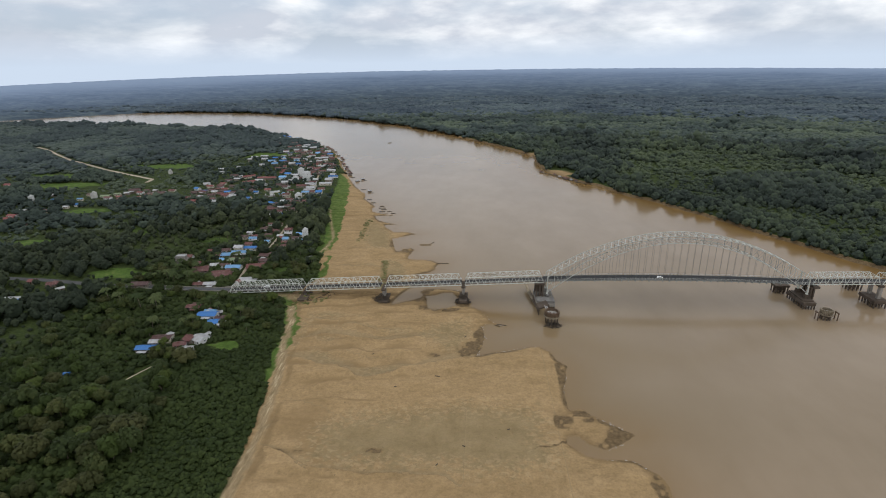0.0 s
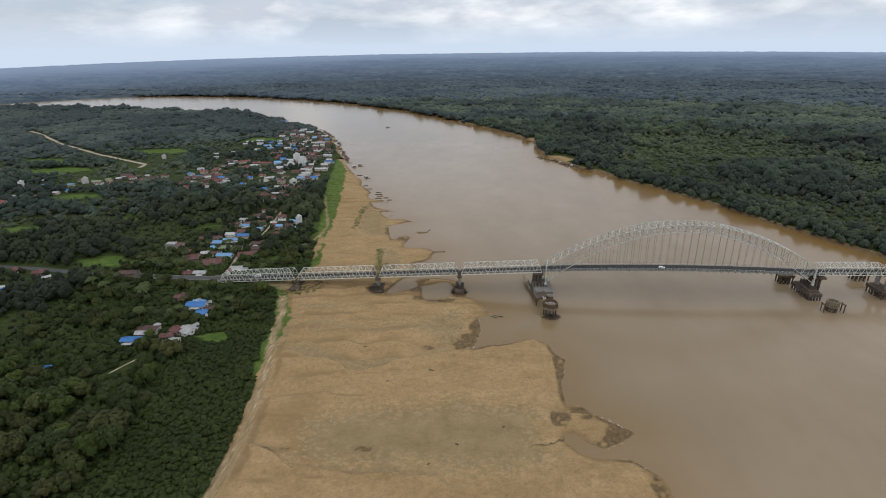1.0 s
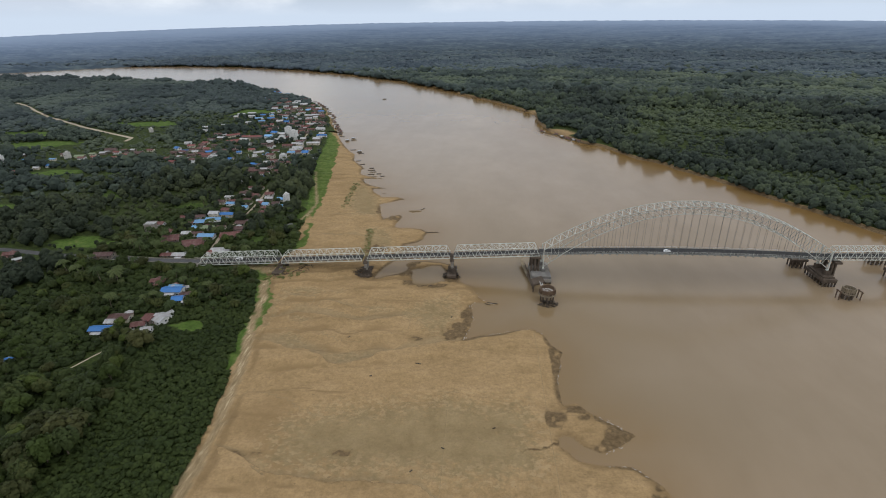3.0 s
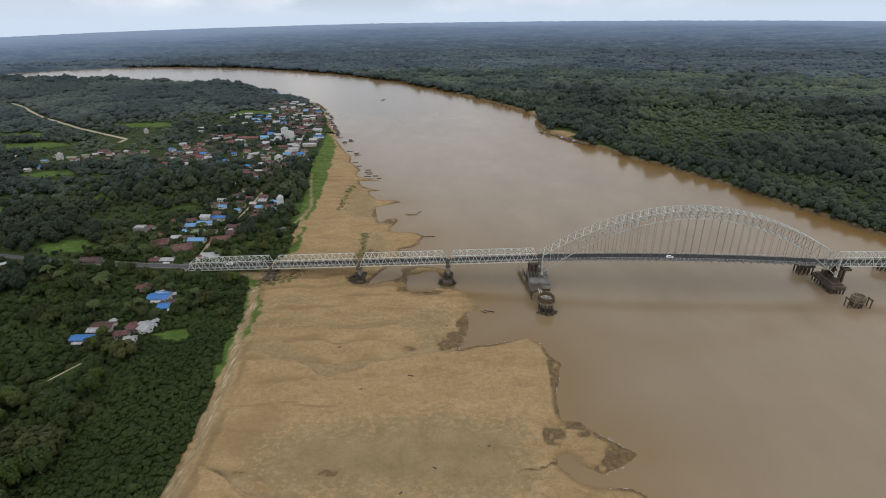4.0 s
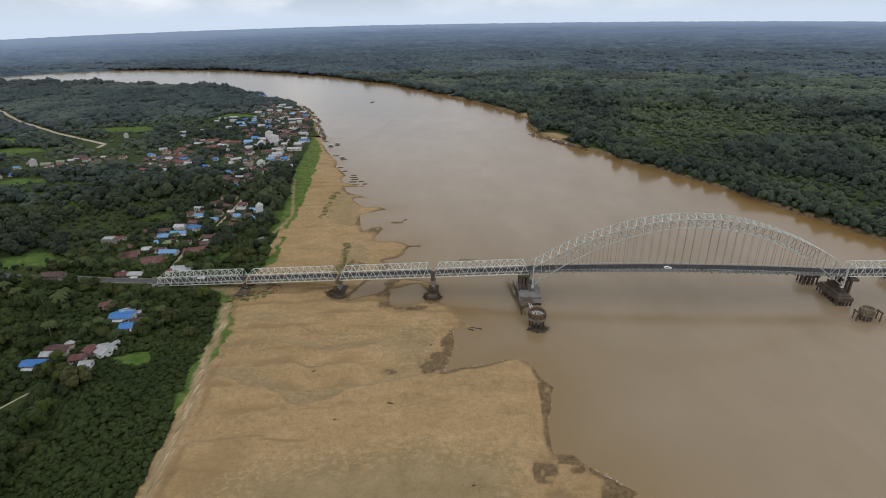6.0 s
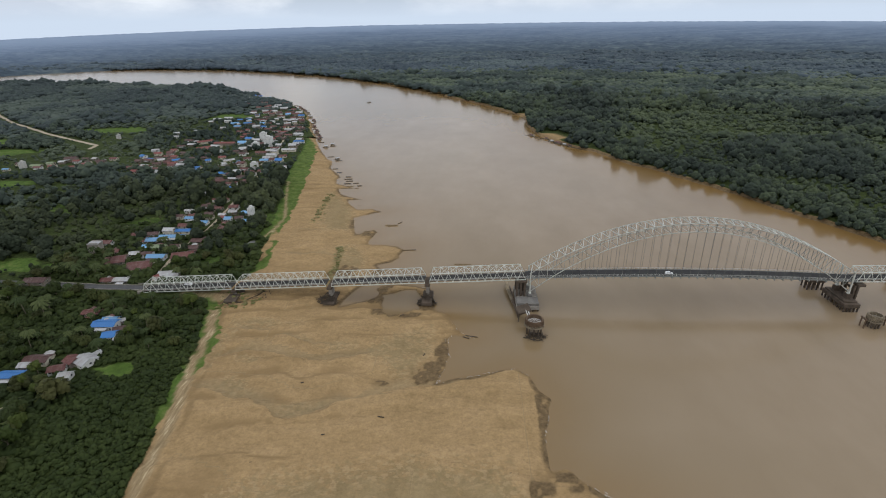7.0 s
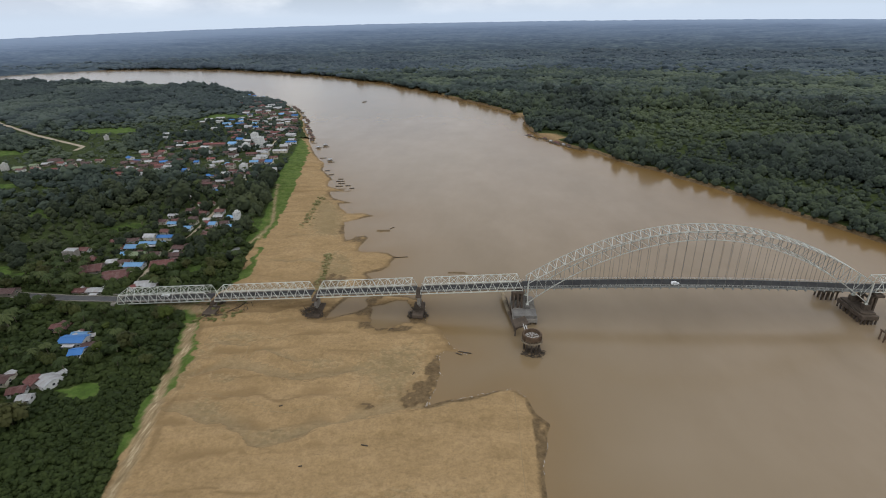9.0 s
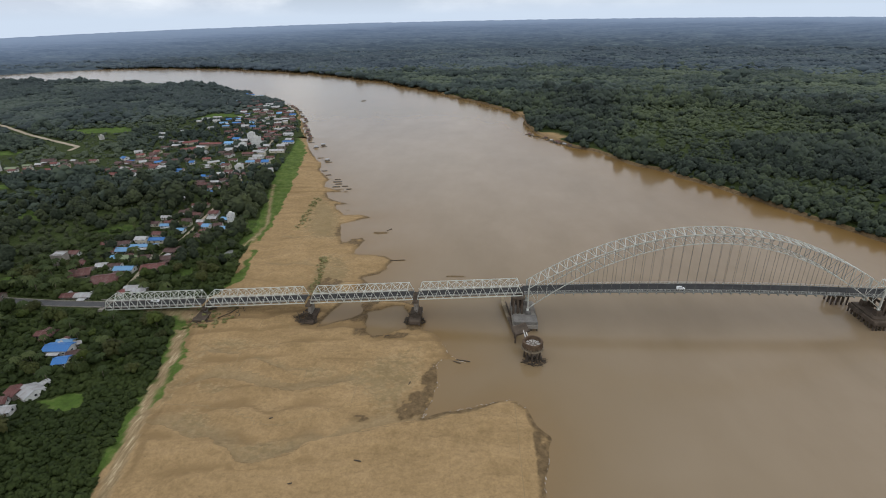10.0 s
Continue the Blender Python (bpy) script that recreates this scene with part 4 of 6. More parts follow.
def arch_span():
    arch = thing("arch_span", Matrix(), "light grey steel through-arch span with trussed ribs and hangers", "arch bridge")
    n, x0, x1 = 38, 1.0, 191.0
    xs = [x0 + (x1 - x0) * k / n for k in range(n + 1)]
    sides = (-0.2, 10.6)
    for y in sides:
        for a, b in zip(xs, xs[1:]):
            beam("upper_chord", (a, y, arch_upper(a)), (b, y, arch_upper(b)), 0.36, 0.38, M_ARCH, arch)
            beam("lower_chord", (a, y, arch_lower(a)), (b, y, arch_lower(b)), 0.38, 0.40, M_ARCH, arch)
        for k, a in enumerate(xs):
            beam("rib_post", (a, y, arch_lower(a)), (a, y, arch_upper(a)), 0.2 if 0 < k < n else 0.75, 0.2 if 0 < k < n else 0.75, M_STEEL_DULL if 2 < k < n - 2 else M_ARCH, arch)
            if k < n:
                b = xs[k + 1]
                p, q = ((a, arch_lower(a)), (b, arch_upper(b))) if k >= n // 2 else ((a, arch_upper(a)), (b, arch_lower(b)))
                beam("rib_diagonal", (p[0], y, p[1]), (q[0], y, q[1]), 0.17, 0.17, M_STEEL_DULL if 2 < k < n - 3 else M_ARCH, arch)
            if arch_lower(a) > arch_deck(a) + 1.5:
                beam("hanger", (a, y, arch_deck(a) - 0.5), (a, y, arch_lower(a)), 0.17, 0.17, M_HANGER, arch, True)
    for k in range(n):
        a, b, c = xs[k], (xs[k] + xs[k + 1]) / 2, xs[k + 1]
        if k > 0:
            beam("top_strut", (a, sides[0], arch_upper(a)), (a, sides[1], arch_upper(a)), 0.16, 0.16, M_ARCH, arch)
        beam("top_brace", (a, sides[0], arch_upper(a)), (b, sides[1], arch_upper(b)), 0.36, 0.34, M_ARCH, arch)
        beam("top_brace", (b, sides[1], arch_upper(b)), (c, sides[0], arch_upper(c)), 0.36, 0.34, M_ARCH, arch)
        if arch_lower(a) > arch_deck(a) + 6.0 and arch_lower(c) > arch_deck(c) + 6.0:
            beam("lower_brace", (a, sides[0], arch_lower(a)), (b, sides[1], arch_lower(b)), 0.2, 0.2, M_ARCH, arch)
            beam("lower_brace", (b, sides[1], arch_lower(b)), (c, sides[0], arch_lower(c)), 0.2, 0.2, M_ARCH, arch)
        beam("cross_girder", (a, -0.5, arch_deck(a) - 0.75), (a, 10.9, arch_deck(a) - 0.75), 0.35, 0.9, M_STEEL_DULL, arch)
        for y in (0.58, 9.82):
            for x in (a, b):
                beam("railing_post", (x, y, arch_deck(x)), (x, y, arch_deck(x) + 1.25), 0.16, 0.16, M_ARCH, arch)
        for y, s in ((0.35, -1), (10.05, 1)):
            beam("deck_bracket", (a, y, arch_deck(a) - 0.5), (a, y + s * 0.75, arch_deck(a) - 0.15), 0.22, 0.3, M_ARCH, arch)
    rows = [(-1.5, 0.0, 0.0, arch_deck(-1.5))] + [(x, 0, 0, arch_deck(x)) for x in xs] + [(193.5, 0, 0, arch_deck(193.5))]
    part("deck", ribbon([(x, 0.8, 9.6, z) for x, _, _, z in rows], -0.3, 0.0), M_DECK, arch, "dark grey asphalt deck")
    for y0, y1 in ((0.35, 0.8), (9.6, 10.05)):
        part("edge_girder", ribbon([(x, y0, y1, z) for x, _, _, z in rows], -0.6, 0.06), M_STEEL_DULL, arch, "grey steel edge girder")
        for h in (0.75, 1.25):
            ym = (y0 + y1) / 2
            part("handrail", ribbon([(x, ym - 0.05, ym + 0.05, z) for x, _, _, z in rows], h - 0.04, h + 0.04), M_ARCH, arch)
    return arch


first = truss_span(12, 5.0, pose(-249.8, 0, 3.65, 0, -GRADE, 0), "light grey steel truss span over the sandbank", "truss spans")
for x, z in ((-187.6, 6.65), (-124.3, 9.85), (-61.8, 13.05)):
    copy_thing(first, pose(x, 0, z, 0, -GRADE, 0))
arch_span()
second = truss_span(10, 4.7, pose(193.8, 0.3, 16.9, 0, -1.0, 0), "light grey steel truss span over the river", "truss spans")
copy_thing(second, pose(242.5, 0.3, 17.6, 0, 1.5, 0))


def pile_ring(parent, points, z0, z1, r, material, name="pile"):
    for x, y in points:
        beam(name, (x, y, z0), (x, y, z1), 2 * r, 2 * r, material, parent, True)


def sand_pier(x, top, wide, cap_top, label, wall=False):
    """A pier on the sandbank: pile cap on piles, stained shaft and hammerhead."""
    base = ground_z(x, 4.5)
    pier = thing("pier", pose(x, 4.8, 0), label, "bridge pier", "bridge piers")
    zb = min(base, 0) - 1.0
    pile_ring(pier, [(px, py) for px in (-wide * 0.38, 0, wide * 0.38) for py in (-12.2, -8.0, -3.5, 1.8)], zb, cap_top - 1.4, 0.5, M_DARK_CONCRETE)
    part("pile_cap", bevelled(box_bm((-wide / 2, -13.2, cap_top - 2.2, wide / 2, 3.0, cap_top)), 0.15), M_DARK_CONCRETE, pier, "dark silt-stained concrete pile cap")
    if wall:
        for y0 in (-4.6, 0.6):
            part("column", bevelled(box_bm((-1.0, y0, cap_top - 0.5, 1.0, y0 + 2.2, top - 2.2)), 0.2), M_CONCRETE, pier)
        part("cross_beam", bevelled(box_bm((-1.0, -4.6, cap_top + (top - cap_top) * 0.35, 1.0, 4.0, cap_top + (top - cap_top) * 0.35 + 1.2)), 0.1), M_CONCRETE, pier)
    else:
        part("shaft", bevelled(box_bm((-1.1, -4.0, cap_top - 0.5, 1.1, 2.6, top - 2.0)), 0.3), M_CONCRETE, pier)
    part("hammerhead", bevelled(box_bm((-1.6, -6.0, top - 2.1, 1.6, 6.0, top - 0.75)), 0.25), M_DARK_CONCRETE, pier, "stained concrete hammerhead")
    for px in (-1.1, 1.1):
        for py in (-4.8, 4.8):
            part("bearing", box_bm((px - 0.35, py - 0.4, top - 0.75, px + 0.35, py + 0.4, top - 0.28)), M_RUSTY, pier)
    return pier


sand_pier(-188.7, 6.6, 7.6, 2.6, "squat dark concrete pier at the edge of the sandbank")
sand_pier(-125.6, 9.8, 8.4, 2.1, "dark stained concrete pier standing on the sandbank")
sand_pier(-63.0, 12.9, 6.4, 3.6, "tall dark concrete pier standing beside a pool", True)

abutment = thing("abutment", pose(-250.6, 4.8, 0), "grey concrete abutment at the bridge end", "abutment")
part("breast_wall", bevelled(box_bm((-3.0, -6.2, 0.8, 0.3, 6.2, 3.2)), 0.1), M_CONCRETE, abutment)
part("ballast_wall", box_bm((-3.0, -6.0, 3.2, -0.2, 6.0, 4.35)), M_CONCRETE, abutment)
for y in (-6.6, 6.2):
    part("wing_wall", box_bm((-9.0, y, 0.8, -0.2, y + 0.4, 4.6)), M_CONCRETE, abutment)


def tower_pier(x, label, flip, reach, cap_top, material, plinth):
    """A main pier of the arch: dark leg frames, a massive cap on piles, and plinths for the ribs."""
    pier = thing("arch_pier", pose(x, 5.2, 0), label, "bridge pier", "arch piers")
    s, (x0, x1, y0, y1) = (-1 if flip else 1), reach
    part("cap", bevelled(box_bm((x0, y0, cap_top - 2.6, x1, y1, cap_top)), 0.3), material, pier, "massive stained concrete cap")
    if not flip:
        part("front_block", bevelled(box_bm((x0 + 0.4, y0 + 0.3, cap_top, x1 - 0.4, y0 + 8.2, cap_top + 2.0)), 0.25), plinth, pier, "pale grey concrete block")
    part("cap_step", bevelled(box_bm((x0 + 0.9, y0 + (2.2 if flip else 8.6), cap_top, x1 - 0.9, y1 - 0.8, cap_top + 0.9)), 0.15), M_DARK_CONCRETE if flip else M_CONCRETE, pier)
    nx, ny = 5, 8
    pile_ring(pier, [(x0 + 0.7 + (x1 - x0 - 1.4) * a / (nx - 1), y0 + 0.7 + (y1 - y0 - 1.4) * b / (ny - 1)) for a in range(nx) for b in range(ny) if a in (0, nx - 1) or b in (0, ny - 1)], -3.0, cap_top - 2.4, 0.5, M_DARK_CONCRETE)
    for y in (-5.4, 5.4):
        foot = arch_lower(x) - 0.3
        part("rib_plinth", bevelled(box_bm((-1.3, y - 1.5, cap_top, 1.6, y + 1.5, foot - 0.9)), 0.2), plinth, pier, "concrete plinth under an arch rib")
        part("rib_shoe", bevelled(box_bm((-0.7, y - 0.7, foot - 0.9, 0.8, y + 0.7, foot)), 0.1), M_STEEL, pier, "grey steel shoe")
    for y in (-4.8, 4.8):
        for dx in (3.0, 4.9) if flip else (3.2, 5.6, 8.0):
            part("leg", bevelled(box_bm((-s * dx - 0.55, y - 1.0, cap_top, -s * dx + 0.55, y + 1.0, 14.4)), 0.1), M_DARK_CONCRETE, pier, "dark stained concrete leg")
    part("leg_beam", bevelled(box_bm((-s * 5.2 - (1.8 if flip else 3.8), -6.6, 14.2, -s * 5.2 + (3.0 if flip else 3.2), 6.6, 15.7)), 0.15), M_DARK_CONCRETE, pier)
    for z in (7.4, 11.0):
        part("tie_beam", box_bm((-s * 4.0 - 0.6, -3.8, z, -s * 4.0 + 0.6, 3.8, z + 0.9)), M_DARK_CONCRETE, pier)
    for y in (-5.0, 5.0):
        beam("cross_stay", (-s * 4.9, y, cap_top + 1), (-s * 3.0, y, 13.8), 0.35, 0.35, M_RUSTY, pier)
    return pier


tower_pier(1.0, "massive grey concrete arch pier standing in the river", False, (-9.0, 5.0, -16.5, 10.0), 3.8, M_CONCRETE, M_PLINTH)
tower_pier(190.6, "dark brown concrete arch pier on many piles", True, (-4.6, 4.6, -12.0, 10.0), 5.4, M_DARK_CONCRETE, M_DARK_CONCRETE)


def ring_bm(r0, r1, z0, z1, seg=28):
    bm = bmesh.new()
    loops = []
    for r, z in ((r1, z0), (r1, z1), (r0, z1), (r0, z0)):
        loops.append([bm.verts.new((r * math.cos(2 * math.pi * k / seg), r * math.sin(2 * math.pi * k / seg), z)) for k in range(seg)])
    for a in range(4):
        for k in range(seg):
            bm.faces.new((loops[a][k], loops[a][(k + 1) % seg], loops[(a + 1) % 4][(k + 1) % seg], loops[(a + 1) % 4][k]))
    bmesh.ops.recalc_face_normals(bm, faces=bm.faces[:])
    return bm


def dolphin(x, y, top, r, label, material, cap=True):
    """A round fender ring on piles that guards the bridge pier."""
    d = thing("mooring_dolphin", pose(x, y, 0), label, "fender dolphin", "fender dolphins")
    part("ring", ring_bm(r * 0.88, r, top - 2.6, top), material, d, "dark rust-stained fender ring")
    part("floor_slab", ring_bm(0.6, r * 0.80, top - 2.6, top - 1.9), M_PALE_CONCRETE if cap else M_CONCRETE, d, "pale concrete slab inside the ring")
    part("skirt", ring_bm(r * 0.85, r * 1.18, top - 4.0, top - 3.4), M_TAN_CONCRETE, d)
    for k in range(22):
        a = 2 * math.pi * k / 22
        c, s = math.cos(a), math.sin(a)
        beam("fender_stave", (1.03 * r * c, 1.03 * r * s, top - 3.3), (1.03 * r * c, 1.03 * r * s, top - 0.2), 0.5, 0.35, material, d)
    for k in range(10):
        a = 2 * math.pi * (k + 0.3) / 10
        c, s = math.cos(a), math.sin(a)
        beam("pile", (0.85 * r * c, 0.85 * r * s, -3), (0.85 * r * c, 0.85 * r * s, top - 2.6), 0.9, 0.9, M_DARK_CONCRETE, d, True)
    for k in range(8):
        a = 2 * math.pi * k / 8
        beam("inner_stay", (0.7 * math.cos(a), 0.7 * math.sin(a), top - 1.6), (0.8 * r * math.cos(a), 0.8 * r * math.sin(a), top - 0.9), 0.25, 0.25, material, d)
    return d


dolphin(0.3, -34.5, 9.4, 4.9, "dark rusty round fender ring on piles beside the arch pier", M_RUSTY)
dolphin(193.0, -21.5, 7.6, 3.6, "tan stained round fender ring on piles standing in the river", M_TAN_CONCRETE, False)

for side in (-1, 1):
    frame_x = 193.0 + side * 6.6
    post = thing("fender_frame", pose(frame_x, -22.5, 0), "dark steel fender frame beside a round dolphin", "fender frame")
    for y in (-1.6, 1.6):
        beam("pile", (0, y, -3), (0, y, 6.2), 0.8, 0.8, M_RUSTY, post, True)
    beam("cross_beam", (0, -2.4, 5.6), (0, 2.4, 5.6), 0.6, 0.7, M_RUSTY, post)

slab = thing("tilted_platform", pose(-4.6, -20.5, 0), "broken concrete platform leaning beside the arch pier", "platform")
tilt = pose(0, 0, 7.2, 6, -14, 12)
leaf = part("slab", bevelled(box_bm((-3.9, -3.6, -0.6, 3.9, 3.6, 0.6)), 0.12), M_DARK_CONCRETE, slab, "cracked dark concrete slab")
leaf.matrix_basis = tilt
for px, py in ((-3, -2.5), (3, -2.5), (-3, 2.5), (3, 2.5)):
    beam("pile", (px, py, -3), (px * 0.9, py * 0.9, 7.0 + px * 0.22), 0.8, 0.8, M_DARK_CONCRETE, slab, True)
for px in (1.2, 2.4):
    beam("strut", (px, -2, 7.6), (px + 1.4, -11.5, 6.4), 0.55, 0.45, M_PALE_CONCRETE, slab)

fender = thing("collapsed_fender", pose(-11.5, 4.0, 0), "long collapsed silt-covered fender leaning along the arch pier", "fender")
for k, (ax, ay, bx, by, z) in enumerate(((-1.5, 21, 0.2, 5, 3.6), (0.0, 6, 2.2, -7, 2.6), (1.9, -6, 4.6, -22, 2.0), (0.9, 12, 2.6, -2, 1.4), (2.6, 0, 4.6, -14, 1.0))):
    beam("fender_beam", (ax, ay, z + 0.8), (bx, by, z - 0.8), 2.3 - 0.2 * k, 1.5, (M_SILT_CRUST, M_TAN_CONCRETE, M_DARK_CONCRETE, M_DARK_CONCRETE, M_RUSTY)[k], fender, True)
for k in range(8):
    beam("pile", (-0.4 + 0.7 * k, 17 - 5 * k, -3), (-0.4 + 0.7 * k, 17 - 5 * k, 3.6 - 0.2 * k), 0.8, 0.8, M_DARK_CONCRETE, fender, True)


def work_platform(x, y, w, d, top, label):
    p = thing("pile_platform", pose(x, y, 0), label, "platform", "pile platforms")
    part("slab", bevelled(box_bm((-w / 2, -d / 2, top - 1.6, w / 2, d / 2, top)), 0.2), M_DARK_CONCRETE, p, "dark stained slab")
    pile_ring(p, [(px * w * 0.4, py * d * 0.4) for px in (-1, -0.33, 0.33, 1) for py in (-1, 0, 1)], -3, top - 1.5, 0.5, M_DARK_CONCRETE)
    return p


work_platform(186.0, 25.0, 11.0, 8.0, 7.0, "dark concrete platform on piles behind the arch pier")
work_platform(246.0, 33.0, 12.0, 8.0, 7.0, "dark concrete platform on piles in the river")
river_pier = thing("river_pier", pose(242.0, 5.2, 0), "dark concrete frame pier on piles in the river", "bridge pier", "bridge piers")
part("pile_cap", bevelled(box_bm((-5, -9, 4.0, 5, 8, 6.4)), 0.2), M_DARK_CONCRETE, river_pier)
pile_ring(river_pier, [(px, py) for px in (-4, 0, 4) for py in (-8, -5, -2, 1, 4, 7)], -3, 4.2, 0.5, M_DARK_CONCRETE)
for y in (-4.6, 4.6):
    part("column", bevelled(box_bm((-1.1, y - 1.2, 6.4, 1.1, y + 1.2, 15.8)), 0.15), M_CONCRETE, river_pier)
part("hammerhead", bevelled(box_bm((-1.6, -6.2, 15.6, 1.6, 6.2, 17.2)), 0.2), M_DARK_CONCRETE, river_pier)


def debris(x, y, spread, count, words, floating=False, high=0.9):
    """Flood wreckage of sticks and broken timber caught round a pier, heaped up to the given height."""
    f = random.Random(int(x * 7 + y))
    bm = bmesh.new()
    for _ in range(count):
        a, r = f.uniform(0, 6.28), spread * math.sqrt(f.random())
        px, py = x + r * math.cos(a), y + 0.7 * r * math.sin(a)
        base = 0.05 if floating else max(ground_z(px, py), 0) + 0.05
        steep = 28 if high < 2 else 60
        m = pose(px, py, base + f.uniform(0, high) * (1 - r / spread), f.uniform(-20, 20), f.uniform(-steep, steep), f.uniform(0, 360)) @ Matrix.Diagonal((f.uniform(1.2, 4.5), f.uniform(0.1, 0.35), f.uniform(0.1, 0.3), 1))
        bmesh.ops.create_cube(bm, size=1, matrix=m)
    me = bpy.data.meshes.new("flood_debris")
    bm.to_mesh(me)
    bm.free()
    me.materials.append(M_LOG)
    return tagged(new("flood_debris", me), words, "debris", kind="stuff")


debris(-63.5, -3.0, 6.2, 190, "dark flood debris heaped high round a pier", False, 9.0)
debris(-126.0, -4.5, 6.5, 130, "dark sticks and flood debris round a pier", False, 5.5)
debris(-188.0, -6.0, 7.5, 40, "broken timber and sticks beside the pier")
debris(0.5, -38.5, 6.4, 120, "dark flood debris floating round the fender ring", True)
debris(-170.0, 0.0, 7.0, 14, "pale broken timber lying on the sand")


def car(m, label, paint, long=4.5):
    """A small car: body with cabin, dark windows, four wheels and lamps."""
    c = thing("car", m, label, "car", "cars on the bridge")
    bm = bmesh.new()
    side = ((-long / 2, 0.35), (long / 2, 0.35), (long / 2, 0.85), (long * 0.27, 1.0), (long * 0.12, 1.62), (-long * 0.40, 1.66), (-long / 2, 1.05))
    a = [bm.verts.new((x, -0.86, z)) for x, z in side]
    b = [bm.verts.new((x, 0.86, z)) for x, z in side]
    bm.faces.new(a)
    bm.faces.new(b[::-1])
    for k in range(len(side)):
        bm.faces.new((a[k], b[k], b[(k + 1) % len(side)], a[(k + 1) % len(side)]))
    bmesh.ops.recalc_face_normals(bm, faces=bm.faces[:])
    bmesh.ops.bevel(bm, geom=bm.edges[:], offset=0.07, segments=2, affect="EDGES")
    part("body", bm, paint, c)
    for y in (-0.875, 0.855):
        part("side_window", box_bm((-long * 0.36, y, 1.08, long * 0.13, y + 0.02, 1.5)), M_DARK_GLASS, c, "dark side window")
    glass = part("windscreen", box_bm((-0.02, -0.7, -0.33, 0.02, 0.7, 0.33)), M_DARK_GLASS, c, "dark windscreen")
    glass.matrix_basis = pose(long * 0.20 + 0.02, 0, 1.31, 0, -47, 0)
    for x in (-long * 0.31, long * 0.31):
        for y in (-0.8, 0.8):
            wheel = beam("wheel", (x, y - 0.11, 0.33), (x, y + 0.11, 0.33), 0.66, 0.66, M_RUBBER, c, True)
    return c


car(pose(85, 3.2, arch_deck(85) + 0.01, 0, 0, 0), "white hatchback car on the arch span deck", M_CAR)
car(pose(-222, 6.6, 3.65 + 0.89 + (249.8 - 222) * 0.0522, 0, -GRADE, 180), "white van on the first truss span deck", M_CAR, 4.9)

# ---- road and village ----


def build_road():
    xs = np.linspace(-252, -640, 80)
    line = sorted(MAIN_ROAD)
    rows = []
    for x in xs[::-1]:
        y = lerp_at(line, x)
        rows.append((x, y, max(np.interp(x, (-700, -420, -330, -252), (3.02, 3.02, 3.12, 4.5)), ground_z(x, y) + 0.08)))
    bm = ribbon([(x, y - 2.9, y + 2.9, z) for x, y, z in rows], -0.4, 0.0)
    me = bpy.data.meshes.new("road")
    bm.to_mesh(me)
    bm.free()
    me.materials.append(M_ASPHALT)
    road = tagged(new("road", me), "grey asphalt approach road on a low embankment", "road", kind="structure")
    rows = [r for r in rows if r[0] > -330]
    for s in (-1, 1):
        part("road_kerb", ribbon([(x, y + s * 3.2 - 0.2, y + s * 3.2 + 0.2, z) for x, y, z in rows], -0.5, 0.4), M_CONCRETE, road, "pale concrete parapet")
    return road


build_road()


def earth_road(line, half, material, words):
    """A narrow unsealed road laid on the ground."""
    pts = []
    for (ax, ay), (bx, by) in zip(line, line[1:]):
        n = max(2, int(math.hypot(bx - ax, by - ay) / 6))
        pts += [(ax + (bx - ax) * k / n, ay + (by - ay) * k / n) for k in range(n)]
    pts.append(line[-1])
    bm = bmesh.new()
    prev = None
    px, py = np.array(pts, float).T
    high = np.max([ground_at(px + dx, py + dy) for dx, dy in ((0, 0), (half, 0), (-half, 0), (0, half), (0, -half))], 0) + 0.1
    for k, (x, y) in enumerate(pts):
        (ax, ay), (bx, by) = pts[max(k - 1, 0)], pts[min(k + 1, len(pts) - 1)]
        d = math.hypot(bx - ax, by - ay)
        nx, ny, h = -(by - ay) / d, (bx - ax) / d, half * (0.85 + 0.3 * noise.noise((x * 0.1, y * 0.1, 0)))
        z = float(high[k])
        row = [bm.verts.new((x + nx * h * s, y + ny * h * s, z + dz)) for s, dz in ((-1.25, -0.5), (-1, 0), (0, 0.06), (1, 0), (1.25, -0.5))]
        if prev:
            for j in range(4):
                bm.faces.new((prev[j], prev[j + 1], row[j + 1], row[j]))
        prev = row
    bmesh.ops.recalc_face_normals(bm, faces=bm.faces[:])
    me = bpy.data.meshes.new("road")
    bm.to_mesh(me)
    bm.free()
    me.materials.append(material)
    return tagged(new("road", me), words, "road", kind="structure")


earth_road(DIRT_ROAD, 3.4, M_RED_EARTH, "pale unsealed inland road through scrub")
for lane in LANES:
    earth_road(lane, 1.5 if len(lane) > 4 else 0.55, M_RED_EARTH, "narrow pale village lane between houses")

BUILT = []  # ovals that plants keep clear of


def gable_bm(w, d, z, rise, over=0.5, thick=0.12):
    """A gabled roof with its ridge along x, open below."""
    bm = bmesh.new()
    x, y = w / 2 + over, d / 2 + over
    drop = rise * over / (d / 2)
    prof = ((-y, z - drop), (0, z + rise), (y, z - drop), (y, z - drop - thick), (0, z + rise - thick * 1.3), (-y, z - drop - thick))
    a = [bm.verts.new((-x, py, pz)) for py, pz in prof]
    b = [bm.verts.new((x, py, pz)) for py, pz in prof]
    for k in range(6):
        bm.faces.new((a[k], a[(k + 1) % 6], b[(k + 1) % 6], b[k]))
    for ring in (a, b):
        bm.faces.new((ring[0], ring[1], ring[4], ring[5]))
        bm.faces.new((ring[1], ring[2], ring[3], ring[4]))
    bmesh.ops.recalc_face_normals(bm, faces=bm.faces[:])
    return bm


